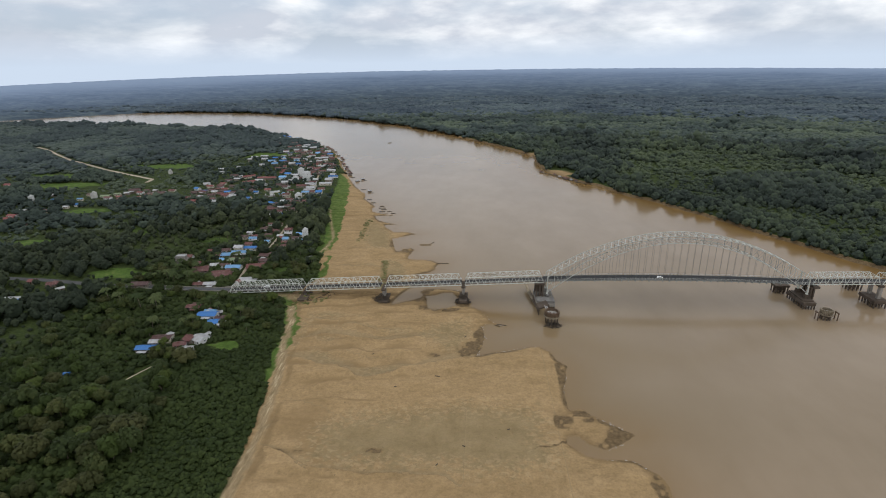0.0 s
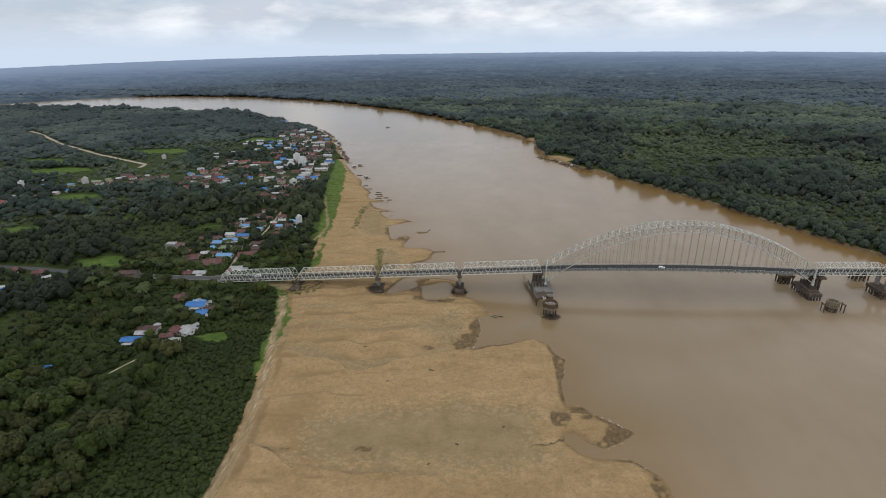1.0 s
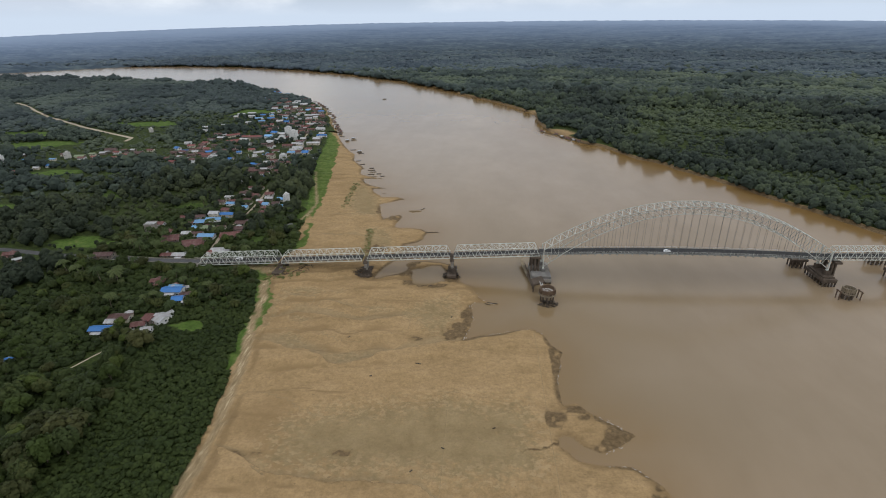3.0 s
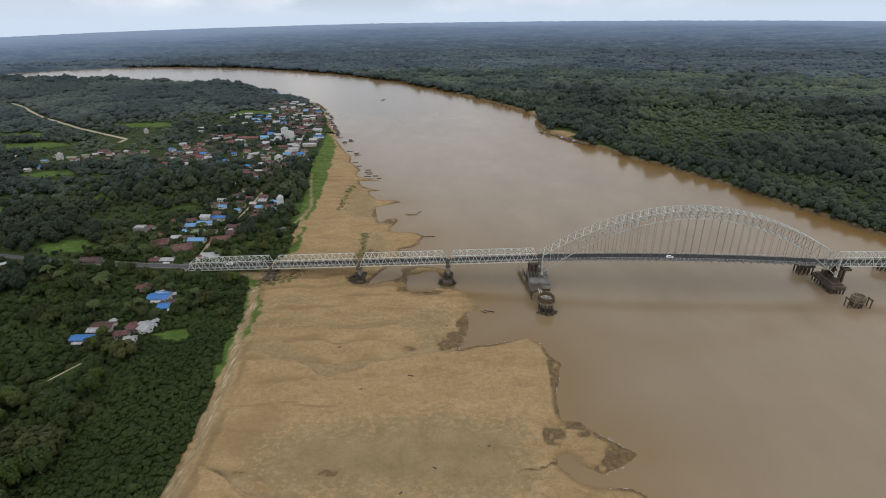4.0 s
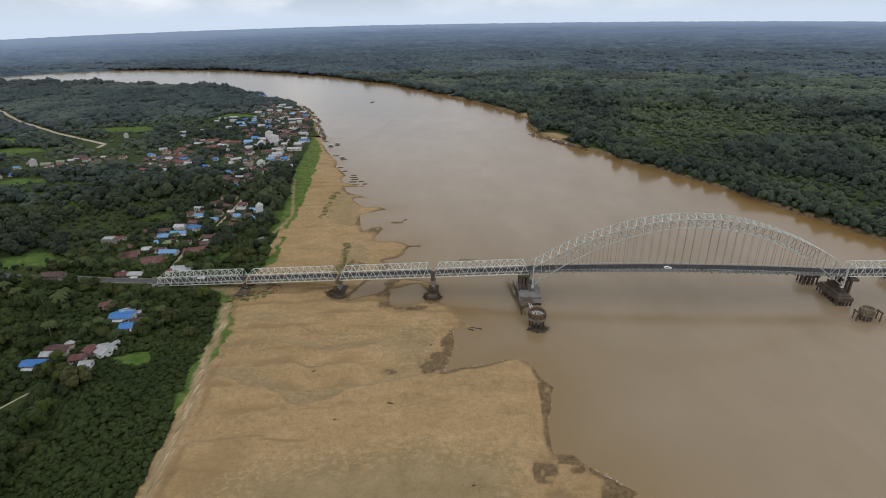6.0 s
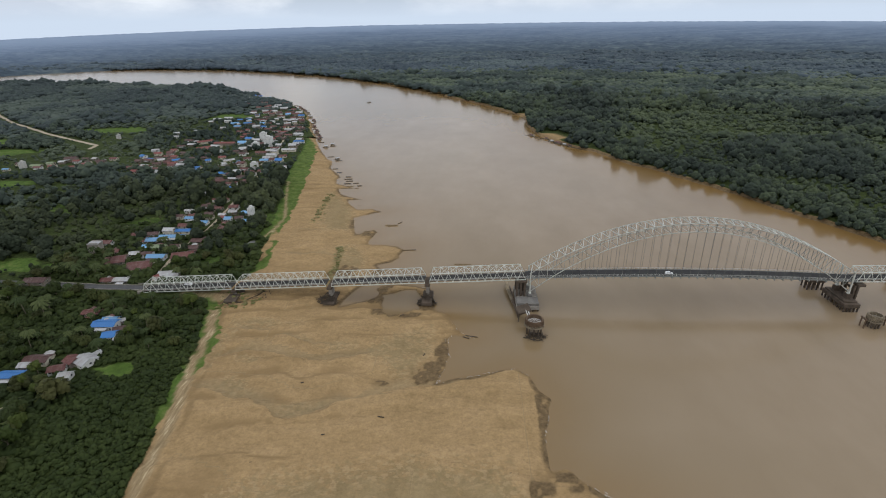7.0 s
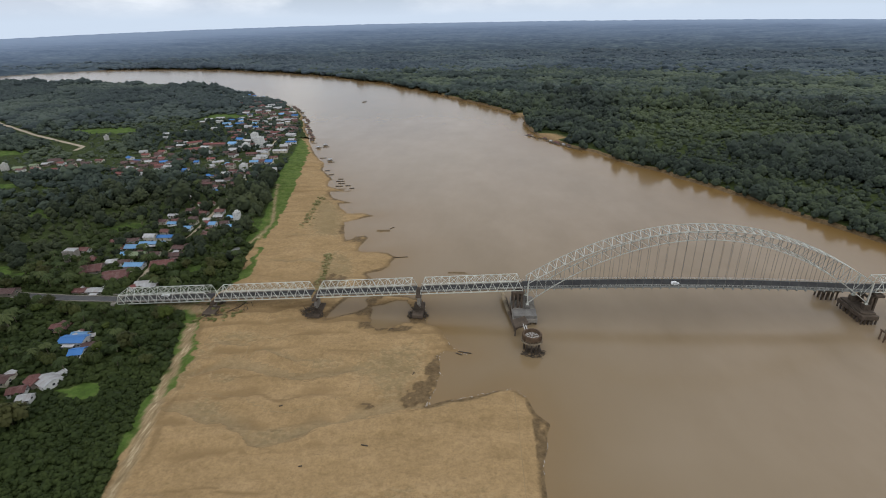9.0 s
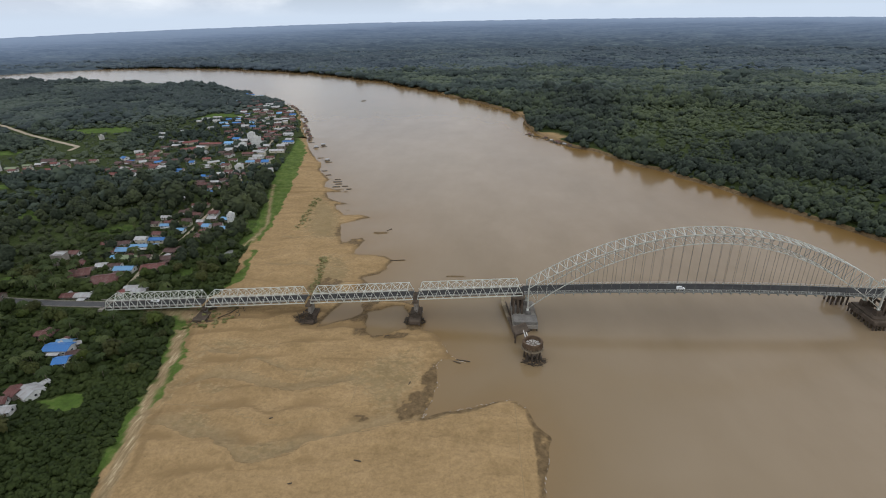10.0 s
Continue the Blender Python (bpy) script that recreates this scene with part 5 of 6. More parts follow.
def wall_bm(w, d, z, rise):
    """The body of a house with gable ends."""
    bm = bmesh.new()
    ends = []
    for x in (-w / 2, w / 2):
        ends.append([bm.verts.new((x, py, pz)) for py, pz in ((-d / 2, -0.8), (d / 2, -0.8), (d / 2, z - 0.05), (0, z + rise - 0.25), (-d / 2, z - 0.05))])
    a, b = ends
    for k in range(5):
        bm.faces.new((a[k], a[(k + 1) % 5], b[(k + 1) % 5], b[k]))
    bm.faces.new(a)
    bm.faces.new(b)
    bmesh.ops.recalc_face_normals(bm, faces=bm.faces[:])
    return bm


SHARED = {}


def shared_box(key, dims, material):
    if key not in SHARED:
        bm = box_bm(dims)
        me = bpy.data.meshes.new(key)
        bm.to_mesh(me)
        bm.free()
        me.materials.append(material)
        SHARED[key] = me
    return SHARED[key]


def add_window(home, x, y, z, turn):
    w = hold(new("window", shared_box("window", (-0.55, -0.05, -0.5, 0.55, 0.05, 0.5), M_DARK_GLASS)), home, pose(x, y, z, 0, 0, turn))
    for dz in (-0.55, 0.55) if home.location.y < 180 and home.location.x > -420 else ():
        hold(new("window_rail", shared_box("window_rail", (-0.65, -0.07, -0.05, 0.65, 0.07, 0.05), M_WHITE_WALL)), w, pose(0, 0, dz))
    return w


WALLS = ((M_TIMBER_WALL, "grey timber walls"), (M_WHITE_WALL, "white walls"), (M_CREAM_WALL, "cream walls"))
rng = random.Random(11)


def house(x, y, w, d, h, colour, turn, group):
    wall_kind = rng.choice((0, 0, 1, 2)) if colour in (0, 6, 3) else rng.choice((1, 2, 2, 0))
    roof_mat, roof_words = ROOFS[colour]
    wall_mat, wall_words = WALLS[wall_kind]
    w, d, h = w * 0.93, d * 0.95, h * 0.86
    rise = d * rng.uniform(0.15, 0.23)
    home = thing("house", pose(x, y, ground_z(x, y) + 0.25, 0, 0, turn), f"{'tall' if h > 4.5 else 'low'} house, {wall_words}, {roof_words}", "house", group)
    part("wall", wall_bm(w, d, h, rise), wall_mat, home)
    roof = part("roof", gable_bm(w, d, h, rise), roof_mat, home, roof_words)
    part("ridge_cap", box_bm((-w / 2 - 0.52, -0.22, h + rise - 0.04, w / 2 + 0.52, 0.22, h + rise + 0.07)), roof_mat, roof)
    if w > 9 and rng.random() < 0.6:
        lean = part("lean_to_roof", gable_bm(w * 0.45, 2.6, h - 0.9, 0.35, 0.25), roof_mat if rng.random() < 0.5 else ROOFS[3][0], home)
        lean.matrix_basis = pose(rng.uniform(-0.2, 0.2) * w, -d / 2 - 1.4, 0)
        for px in (-0.2 * w, 0.2 * w):
            beam("porch_post", (lean.matrix_basis.translation.x + px, -d / 2 - 2.6, -0.8), (lean.matrix_basis.translation.x + px, -d / 2 - 2.6, h - 0.9), 0.16, 0.16, M_TIMBER_WALL, home)
    if w > 8 and rng.random() < 0.55:
        wing = rng.choice((0, 3, 6, colour))
        side = rng.choice((-1, 1)) * w * rng.uniform(0.15, 0.3)
        for name, bm, material in (("annex_wall", wall_bm(d * 0.9, w * 0.36, h - 0.5, 0.6), wall_mat), ("annex_roof", gable_bm(d * 0.9, w * 0.36, h - 0.5, 0.7, 0.35), ROOFS[wing][0])):
            part(name, bm, material, home).matrix_basis = pose(side, d * 0.55, 0, 0, 0, 90)
    hold(new("door", shared_box("door", (-0.45, -0.05, 0, 0.45, 0.05, 2.05), M_DOOR)), home, pose(rng.uniform(-0.2, 0.2) * w, -d / 2 - 0.02, 0))
    for level in range(2 if h > 4.5 else 1):
        for px in (-0.34, 0.34):
            add_window(home, px * w, -d / 2 - 0.02, 1.6 + 2.7 * level, 0)
            if y < 330:
                add_window(home, px * w, d / 2 + 0.02, 1.6 + 2.7 * level, 0)
        add_window(home, w / 2 + 0.02, 0, 1.6 + 2.7 * level, 90)
    BUILT.append((x, y, 0.5 * max(w, d) + 0.8))
    return home


def tower_house(x, y, w, d, h, mat, words, group="tall blocks"):
    """A tall block with a flat roof, small vents and a parapet."""
    home = thing("tower_block", pose(x, y, ground_z(x, y) - 0.2, 0, 0, 6), f"tall narrow {words} block with a flat roof and few openings", "building", group)
    part("wall", bevelled(box_bm((-w / 2, -d / 2, 0, w / 2, d / 2, h)), 0.08), mat, home)
    part("roof", box_bm((-w / 2 - 0.25, -d / 2 - 0.25, h, w / 2 + 0.25, d / 2 + 0.25, h + 0.22)), ROOFS[3][0], home, "flat grey metal roof")
    part("parapet", box_bm((-w / 2, -d / 2, h + 0.22, w / 2, -d / 2 + 0.2, h + 0.8), (-w / 2, d / 2 - 0.2, h + 0.22, w / 2, d / 2, h + 0.8)), mat, home)
    if group != "lone blocks":
        part("stair_head", box_bm((-w * 0.2, -d * 0.15, h + 0.2, w * 0.25, d * 0.25, h + 2.2)), mat, home)
    for level in range(int(h // 3)):
        for px in (-0.25, 0.25):
            slot = hold(new("vent", shared_box("vent", (-0.25, -0.04, -0.2, 0.25, 0.04, 0.2), M_DARK_GLASS)), home, pose(px * w, -d / 2 - 0.02, 1.9 + 2.9 * level))
    for px in (-0.5, -0.17, 0.17, 0.5):
        part("pilaster", box_bm((px * w - 0.15, -d / 2 - 0.12, 0, px * w + 0.15, -d / 2 + 0.1, h)), mat, home)
    BUILT.append((x, y, 0.6 * max(w, d) + 1.5))
    return home


# x, y, width, depth, wall height, roof kind, turn
BRIDGE_END = (
    (-284, 16, 9, 6, 2.6, 0, 3),
    (-274, 16, 11, 6, 2.8, 3, 3),
    (-299, 48, 14, 14, 3, 0, 20),
    (-274, 38, 18, 15, 3, 0, 14),
    (-271, 53, 14, 7, 3.2, 1, 2),
    (-252, 56, 16, 12, 3, 0, 15),
    (-280, 72, 13, 7, 3, 5, 2),
    (-290, 72, 6, 7, 3, 1, 2),
    (-281, 93, 21, 6, 3, 1, 4),
    (-293, 85, 9, 7, 3, 1, 4),
    (-278, 105, 14, 6, 3.4, 2, 3),
    (-288, 102, 9, 7, 5.4, 3, 2),
    (-299, 84, 8, 6, 2.8, 0, 4),
    (-247, 24, 10, 8, 3.4, 3, 8),
)
MID_ROW = (
    (-241, 22, 8, 6, 3, 3, 8),
    (-251, 21, 6, 6, 3, 4, 60),
    (-286, 135, 12, 5, 3, 1, 0),
    (-287, 143, 12, 4, 3, 0, 0),
    (-299, 156, 8, 5, 3, 3, 3),
    (-249, 113, 11, 6, 3, 0, 5),
    (-252, 134, 6, 7, 3.4, 1, 2),
    (-258, 137, 4, 6, 3.4, 4, 2),
    (-260, 145, 11, 5, 3, 3, 0),
    (-256, 153, 8, 5, 3, 3, 4),
    (-261, 167, 9, 7, 3, 0, 8),
    (-287, 170, 13, 8, 3, 6, 6),
    (-265, -27, 11, 6, 2.8, 0, 2),
    (-247, -41, 14, 8, 4, 2, 3),
    (-248, -35, 9, 5, 3, 1, 3),
)
SOUTH_SIDE = (
    (-242, -36, 6, 4, 2.8, 3, 30),
    (-236, -44, 8, 5, 2.6, 6, 20),
    (-238, -51, 7, 7, 3, 2, 12),
    (-231, -54, 5, 3, 2.4, 3, 12),
    (-235, -75, 9, 9, 3.2, 3, -25),
    (-242, -75, 7, 7, 3, 0, -25),
    (-264, -88, 13, 6, 3, 2, 4),
    (-263, -80, 7, 5, 3, 3, 4),
    (-261, -75, 13, 7, 3.2, 6, 4),
    (-245, -82, 8, 6, 2.8, 0, 20),
    (-237, -87, 6, 5, 2.6, 3, 10),
    (-294, -119, 4, 4, 2.4, 2, 10),
    (-418, -19, 15, 6, 3, 3, 8),
    (-409, -22, 5, 5, 3, 2, 8),
    (-332, 12, 15, 8, 3, 6, 5),
)
WEST_SIDE = (
    (-408, 11, 10, 6, 3, 0, 15),
    (-431, 16, 6, 6, 3, 4, 10),
    (-395, 2, 6, 4, 2.6, 3, 50),
    (-631, 218, 12, 7, 3, 4, 0),
    (-638, 242, 8, 5, 3, 3, 10),
    (-582, 320, 13, 7, 3, 5, 8),
    (-573, 333, 9, 6, 3, 5, 8),
    (-558, 350, 15, 10, 5, 6, 15),
    (-532, 313, 10, 6, 3, 4, 15),
    (-585, 272, 11, 6, 3, 2, 5),
    (-566, 221, 7, 5, 3, 2, 30),
    (-607, 303, 8, 5, 3, 1, 5),
    (-594, 260, 7, 5, 3, 3, 5),
    (-603, 242, 12, 7, 3, 0, 0),
    (-795, 394, 14, 8, 3, 4, 5),
)
SCHOOL_ROW = (
    (-460, 384, 10, 7, 3.4, 4, 6),
    (-428, 366, 9, 7, 3.2, 4, 0),
    (-411, 331, 12, 6, 3.2, 4, 8),
    (-396, 323, 12, 7, 3.2, 3, -15),
    (-436, 349, 8, 8, 3, 3, 20),
    (-371, 286, 6, 5, 3, 4, 0),
    (-372, 345, 6, 6, 3, 2, 10),
    (-441, 438, 12, 7, 3, 3, 5),
    (-495, 494, 8, 6, 3, 3, 5),
    (-412, 414, 20, 8, 3.6, 4, 35),
    (-395, 444, 32, 8, 3.8, 4, 3),
    (-382, 398, 9, 8, 3.4, 3, -20),
    (-343, 341, 14, 6, 4, 3, 35),
    (-331, 336, 8, 6, 3, 1, 20),
    (-297, 228, 15, 6, 3.2, 2, 2),
)
MIDDLE = (
    (-303, 228, 5, 6, 3.2, 3, 2),
    (-298, 244, 13, 6, 3, 0, 3),
    (-305, 263, 9, 5, 3, 3, 3),
    (-284, 189, 17, 5, 3, 0, 0),
    (-309, 210, 8, 5, 3, 3, 5),
    (-309, 286, 9, 6, 3, 0, 5),
    (-308, 305, 10, 6, 3, 0, 0),
    (-303, 333, 11, 7, 3, 0, 8),
    (-299, 345, 11, 7, 3.4, 1, 6),
    (-291, 348, 8, 7, 3.4, 0, 6),
    (-277, 337, 9, 9, 6, 2, 4),
    (-262, 304, 11, 8, 5, 3, 10),
    (-319, 387, 15, 7, 3.2, 0, 4),
    (-310, 414, 12, 6, 3, 0, 3),
    (-325, 355, 10, 6, 3, 0, 10),
)
WATERFRONT = (
    (-286, 401, 20, 6, 3.6, 3, 4),
    (-285, 416, 11, 9, 7, 3, 6),
    (-289, 456, 16, 5, 3, 2, 2),
    (-335, 547, 13, 6, 3.4, 3, 4),
    (-321, 504, 12, 6, 3, 0, 4),
    (-309, 427, 8, 8, 4, 3, 4),
    (-334, 488, 14, 6, 3, 4, 4),
    (-350, 402, 10, 8, 6, 3, 6),
    (-473, 629, 12, 6, 3.4, 3, 5),
    (-432, 575, 12, 6, 3.4, 1, 6),
    (-427, 605, 14, 6, 3.4, 2, 8),
    (-451, 563, 10, 8, 3, 3, 0),
    (-389, 507, 10, 7, 3, 4, 5),
    (-385, 519, 8, 7, 3, 0, 5),
    (-357, 396, 8, 7, 3, 6, 5),
)

FAR_END = (
    (-667, 1067, 12, 8, 6, 3, 20), (-640, 1026, 11, 7, 3, 3, 25), (-643, 1056, 14, 8, 3, 2, 30), (-614, 1019, 13, 7, 3, 3, 30), (-577, 957, 15, 8, 3, 3, 20),
    (-530, 858, 12, 7, 3, 1, 10), (-513, 822, 13, 7, 3, 2, 12), (-573, 1015, 12, 9, 6, 3, 30), (-521, 952, 14, 8, 3, 1, 35), (-508, 948, 11, 7, 3, 3, 35),
    (-472, 862, 14, 8, 3, 1, 30), (-447, 813, 15, 8, 3, 3, 28), (-419, 770, 16, 8, 4, 3, 24), (-391, 722, 17, 7, 3, 0, 20), (-366, 638, 18, 7, 3, 3, 16),
    (-352, 586, 14, 7, 3, 0, 12), (-449, 764, 12, 7, 3, 6, 10), (-462, 719, 13, 7, 3, 3, 8), (-422, 641, 12, 7, 3, 0, 5), (-600, 985, 13, 7, 3, 6, 25),
)
SCHOOL_LANE = (
    (-430, 455, 22, 8, 3.4, 4, 40), (-497, 616, 8, 7, 5, 3, 10), (-503, 652, 14, 6, 3, 3, 5), (-487, 664, 16, 6, 3, 3, 5), (-450, 606, 14, 7, 3.4, 1, 15),
    (-453, 643, 18, 6, 3, 2, 20), (-509, 521, 9, 6, 3, 3, 20), (-485, 540, 8, 5, 3, 3, 0), (-405, 545, 12, 7, 3, 4, 10), (-459, 465, 12, 7, 3, 6, 0),
    (-445, 457, 7, 5, 3, 3, 60), (-452, 428, 11, 6, 3, 6, 10), (-399, 424, 14, 8, 4, 3, -10), (-367, 440, 12, 9, 6, 1, 5), (-352, 455, 12, 9, 6, 3, 5),
)

for rows, group in ((FAR_END, "houses at the far end"), (SCHOOL_LANE, "houses along the school lane"), (BRIDGE_END, "houses by the bridge end"), (MID_ROW, "houses along the lane"), (SOUTH_SIDE, "houses south of the road"), (WEST_SIDE, "houses on the western edge"),
                    (SCHOOL_ROW, "houses round the school"), (MIDDLE, "village houses"), (WATERFRONT, "waterfront houses")):
    for x, y, w, d, h, colour, turn in rows:
        house(x, y, w, d, h, colour, turn, group)

for x, y, w, d, h in ((-234, 143, 5, 5.5, 9.5), (-326, 435, 11, 10, 13), (-345, 466, 9, 8, 13), (-338, 417, 9, 8, 9), (-298, 311, 8, 7, 8), (-667, 290, 5, 5, 9)):
    tower_house(x, y, w, d, h, M_WHITE_WALL, "white rendered")
tower_house(-326, 65, 8, 7, 8.5, M_CONCRETE, "grey concrete", "lone blocks")
for x, y, w, d, h in ((-596, 316, 6, 6, 8), (-585, 490, 5, 5, 6)):
    tower_house(x, y, w, d, h, M_PALE_CONCRETE, "grey concrete")

# the crowded far end of the village along the bank
count = 0
while count < 84:
    y = rng.uniform(290, 980)
    bank = float(lerp_at(GREEN_EDGE, y))
    x = bank - 8 - abs(rng.gauss(0, 1)) * (46 if y < 600 else 38)
    w, d = rng.uniform(8, 15), rng.uniform(6, 8.5)
    if any(math.hypot(x - bx, y - by) < br + 0.5 * w for bx, by, br in BUILT):
        continue
    house(x, y, w, d, rng.choice((3, 3, 3.4, 5.6)), rng.choice((0, 0, 0, 6, 6, 3, 3, 3, 1, 2, 4)), rng.uniform(-14, 14) + (20 if y > 600 else 4), "crowded waterfront houses")
    count += 1

# fill-in houses behind the lanes
for cx, cy, rx, ry, count, palette in ((-420, 345, 45, 58, 22, (0, 0, 4, 6, 6, 3)), (-290, 278, 38, 32, 12, (0, 0, 6, 6, 3, 2)), (-266, 138, 34, 38, 10, (0, 6, 6, 0, 1, 3)), (-286, 78, 42, 26, 9, (0, 0, 6, 3)),
                                       (-545, 335, 36, 40, 10, (0, 6, 4, 3)), (-400, 640, 60, 80, 14, (0, 6, 3, 3, 1)), (-520, 880, 50, 60, 14, (0, 6, 3, 3))):
    tries = 0
    while count and tries < 400:
        tries += 1
        a, s = rng.uniform(0, 2 * math.pi), math.sqrt(rng.random())
        x, y, w, d = cx + rx * s * math.cos(a), cy + ry * s * math.sin(a), rng.uniform(7, 12), rng.uniform(5.5, 7.5)
        if x > lerp_at(GREEN_EDGE, y) - 9 or any(math.hypot(x - bx, y - by) < br + 0.45 * w for bx, by, br in BUILT) or near_line(np.array([x]), np.array([y]), LANES[0])[0] < 6:
            continue
        house(x, y, w, d, rng.choice((2.8, 3, 3.4)), rng.choice(palette), rng.uniform(-16, 16), "village houses")
        count -= 1

# scattered houses along the inland road
for x, y in ((-520, 330), (-505, 352), (-548, 296), (-610, 330), (-640, 300), (-668, 330), (-690, 300), (-620, 205), (-585, 180), (-660, 190), (-480, 400), (-452, 352), (-414, 352), (-470, 372), (-700, 240), (-445, 408), (-360, 360), (-372, 305)):
    house(x + rng.uniform(-5, 5), y + rng.uniform(-5, 5), rng.uniform(7, 11), rng.uniform(6, 8), 3, rng.choice((0, 3, 4, 6, 2)), rng.uniform(-30, 30), "scattered inland houses")

bm = bmesh.new()
pond_z = float(max(ground_at([-212, -212, -210, -214], [72, 80, 88, 80]))) + 0.12
bm.faces.new([bm.verts.new((-211.5 + (2.6 + 0.5 * math.sin(3 * a)) * math.cos(a) - 0.02 * 11 * math.sin(a), 80 + 11.5 * math.sin(a) * (1 + 0.1 * math.cos(2 * a)), pond_z)) for a in np.linspace(0, 2 * math.pi, 25)[:-1]])
pond_mesh = bpy.data.meshes.new("pond")
bm.to_mesh(pond_mesh)
bm.free()
pond_mesh.materials.append(plain("pond_water", (0.16, 0.165, 0.16), (0.24, 0.245, 0.24), 0.2, 0.08, 0.0, 0.5, 0.0))
tagged(new("pond", pond_mesh), "pale grey pond beside the village path", "pond", kind="structure")
BUILT += [(-211.5, 74, 5), (-211.5, 82, 5), (-211.5, 88, 4)]

# floating rafts and huts along the bank


def raft(x, y, long, turn, hut=False):
    r = thing("log_raft", pose(x, y, 0.0, 0, 0, turn), "dark floating log raft" + (" with a small hut" if hut else ""), "raft", "rafts along the bank")
    for k in range(4):
        beam("log", (-long / 2 + rng.uniform(-0.5, 0.5), -1.1 + 0.72 * k, 0.12), (long / 2 + rng.uniform(-0.5, 0.5), -1.1 + 0.72 * k, 0.12), 0.62, 0.55, M_LOG, r, True)
    if hut:
        part("hut_wall", box_bm((-2.2, -1.5, 0.35, 2.2, 1.5, 2.3)), M_TIMBER_WALL, r)
        part("hut_roof", gable_bm(4.4, 3.0, 2.3, 0.8, 0.4), ROOFS[rng.choice((0, 3, 6))][0], r)
    return r


for x, y, long, turn, hut in ((-245, 438, 12, 20, 1), (-239, 452, 9, 10, 1), (-236, 444, 14, 30, 0), (-223, 381, 12, 8, 0), (-211, 367, 10, 25, 1), (-207, 360, 12, 5, 0), (-202, 320, 10, 5, 0), (-193, 303, 9, 12, 0), (-178, 285, 10, 2, 0),
                              (-176, 276, 14, 5, 0), (-173, 268, 11, 8, 0), (-173, 258, 12, 4, 0), (-164, 260, 9, 8, 0), (-158, 250, 8, 15, 0)):
    raft(x, y, long * 0.62, turn, bool(hut))
for y in range(470, 860, 17):
    x = float(lerp_at([(v, u) for u, v in ((-264, 460), (-278, 500), (-308, 588), (-366, 743), (-419, 831), (-440, 870))], y))
    raft(x + rng.uniform(2, 9), y, rng.uniform(5, 9), rng.uniform(-20, 50), rng.random() < 0.6)
for x, y, long, turn, hut in ((58, 514, 20, -55, 1), (68, 500, 22, -52, 0), (78, 490, 18, -50, 1), (84, 472, 20, -48, 1), (90, 464, 18, -46, 1), (92, 456, 20, -46, 1), (98, 449, 18, -44, 1), (104, 442, 20, -44, 1), (110, 432, 22, -42, 0)):
    raft(x - 5, y - 4, long, turn, bool(hut))


def boat(x, y, turn, long=9.0):
    b = thing("river_boat", pose(x, y, 0, 0, 0, turn), "small dark covered river boat on open water", "boat")
    bm = bmesh.new()
    rings = []
    for s in np.linspace(-1, 1, 9):
        half = 1.1 * (1 - abs(s) ** 2.4) + 0.05
        rings.append([bm.verts.new(c) for c in ((s * long / 2, -half, 0.75 + 0.3 * s * s), (s * long / 2, -half * 0.6, -0.25), (s * long / 2, half * 0.6, -0.25), (s * long / 2, half, 0.75 + 0.3 * s * s))])
    for p, q in zip(rings, rings[1:]):
        for k in range(4):
            bm.faces.new((p[k], p[(k + 1) % 4], q[(k + 1) % 4], q[k]))
    bmesh.ops.recalc_face_normals(bm, faces=bm.faces[:])
    part("hull", bm, M_LOG, b)
    part("canopy", gable_bm(4.6, 1.9, 2.1, 0.4, 0.2), M_TIMBER_WALL, b, "weathered canopy")
    for px in (-2.2, 2.2):
        for py in (-0.8, 0.8):
            beam("canopy_post", (px, py, 0.6), (px, py, 2.05), 0.08, 0.08, M_TIMBER_WALL, b)


boat(-265, 876, 50, 12.0)


def log_piece(x, y, long, turn, thick=0.5):
    z = ground_z(x, y)
    lg = tagged(beam("driftwood", (x - long / 2 * math.cos(turn), y - long / 2 * math.sin(turn), max(z, 0) + thick * 0.4), (x + long / 2 * math.cos(turn), y + long / 2 * math.sin(turn), max(z, 0) + thick * 0.6), thick, thick, M_LOG, None, True),
                "dark waterlogged driftwood log", "driftwood", "driftwood")
    return lg


for x, y, long, turn in ((-86, 79, 14, 0.1), (-99, 138, 5, 0.9), (-35, -39.5, 7, -0.25), (-38, -41, 4, -0.5), (-75, -108, 3, -0.2), (-117, -87, 1.6, 0.4), (-77, -20, 2.4, 0.3), (-60, -60, 2.0, 1.2), (-98, -120, 1.5, 0.2), (-70, -178, 1.4, 0.8), (-58, -165, 1.6, -0.5), (-36, -152, 1.4, 0.4),
                         (-176, -2, 8, 0.9), (-172, 2, 6, 1.1), (-181, -9, 4, 0.3)):
    log_piece(x, y, long, turn)

# ---- plants ----
prs = np.random.RandomState(21)


def ico(level):
    bm = bmesh.new()
    bmesh.ops.create_icosphere(bm, subdivisions=level, radius=1)
    bm.verts.ensure_lookup_table()
    v = np.array([w.co[:] for w in bm.verts])
    f = np.array([[w.index for w in g.verts] for g in bm.faces])
    bm.free()
    return v, f


ICO = {k: ico(k) for k in (1, 2)}


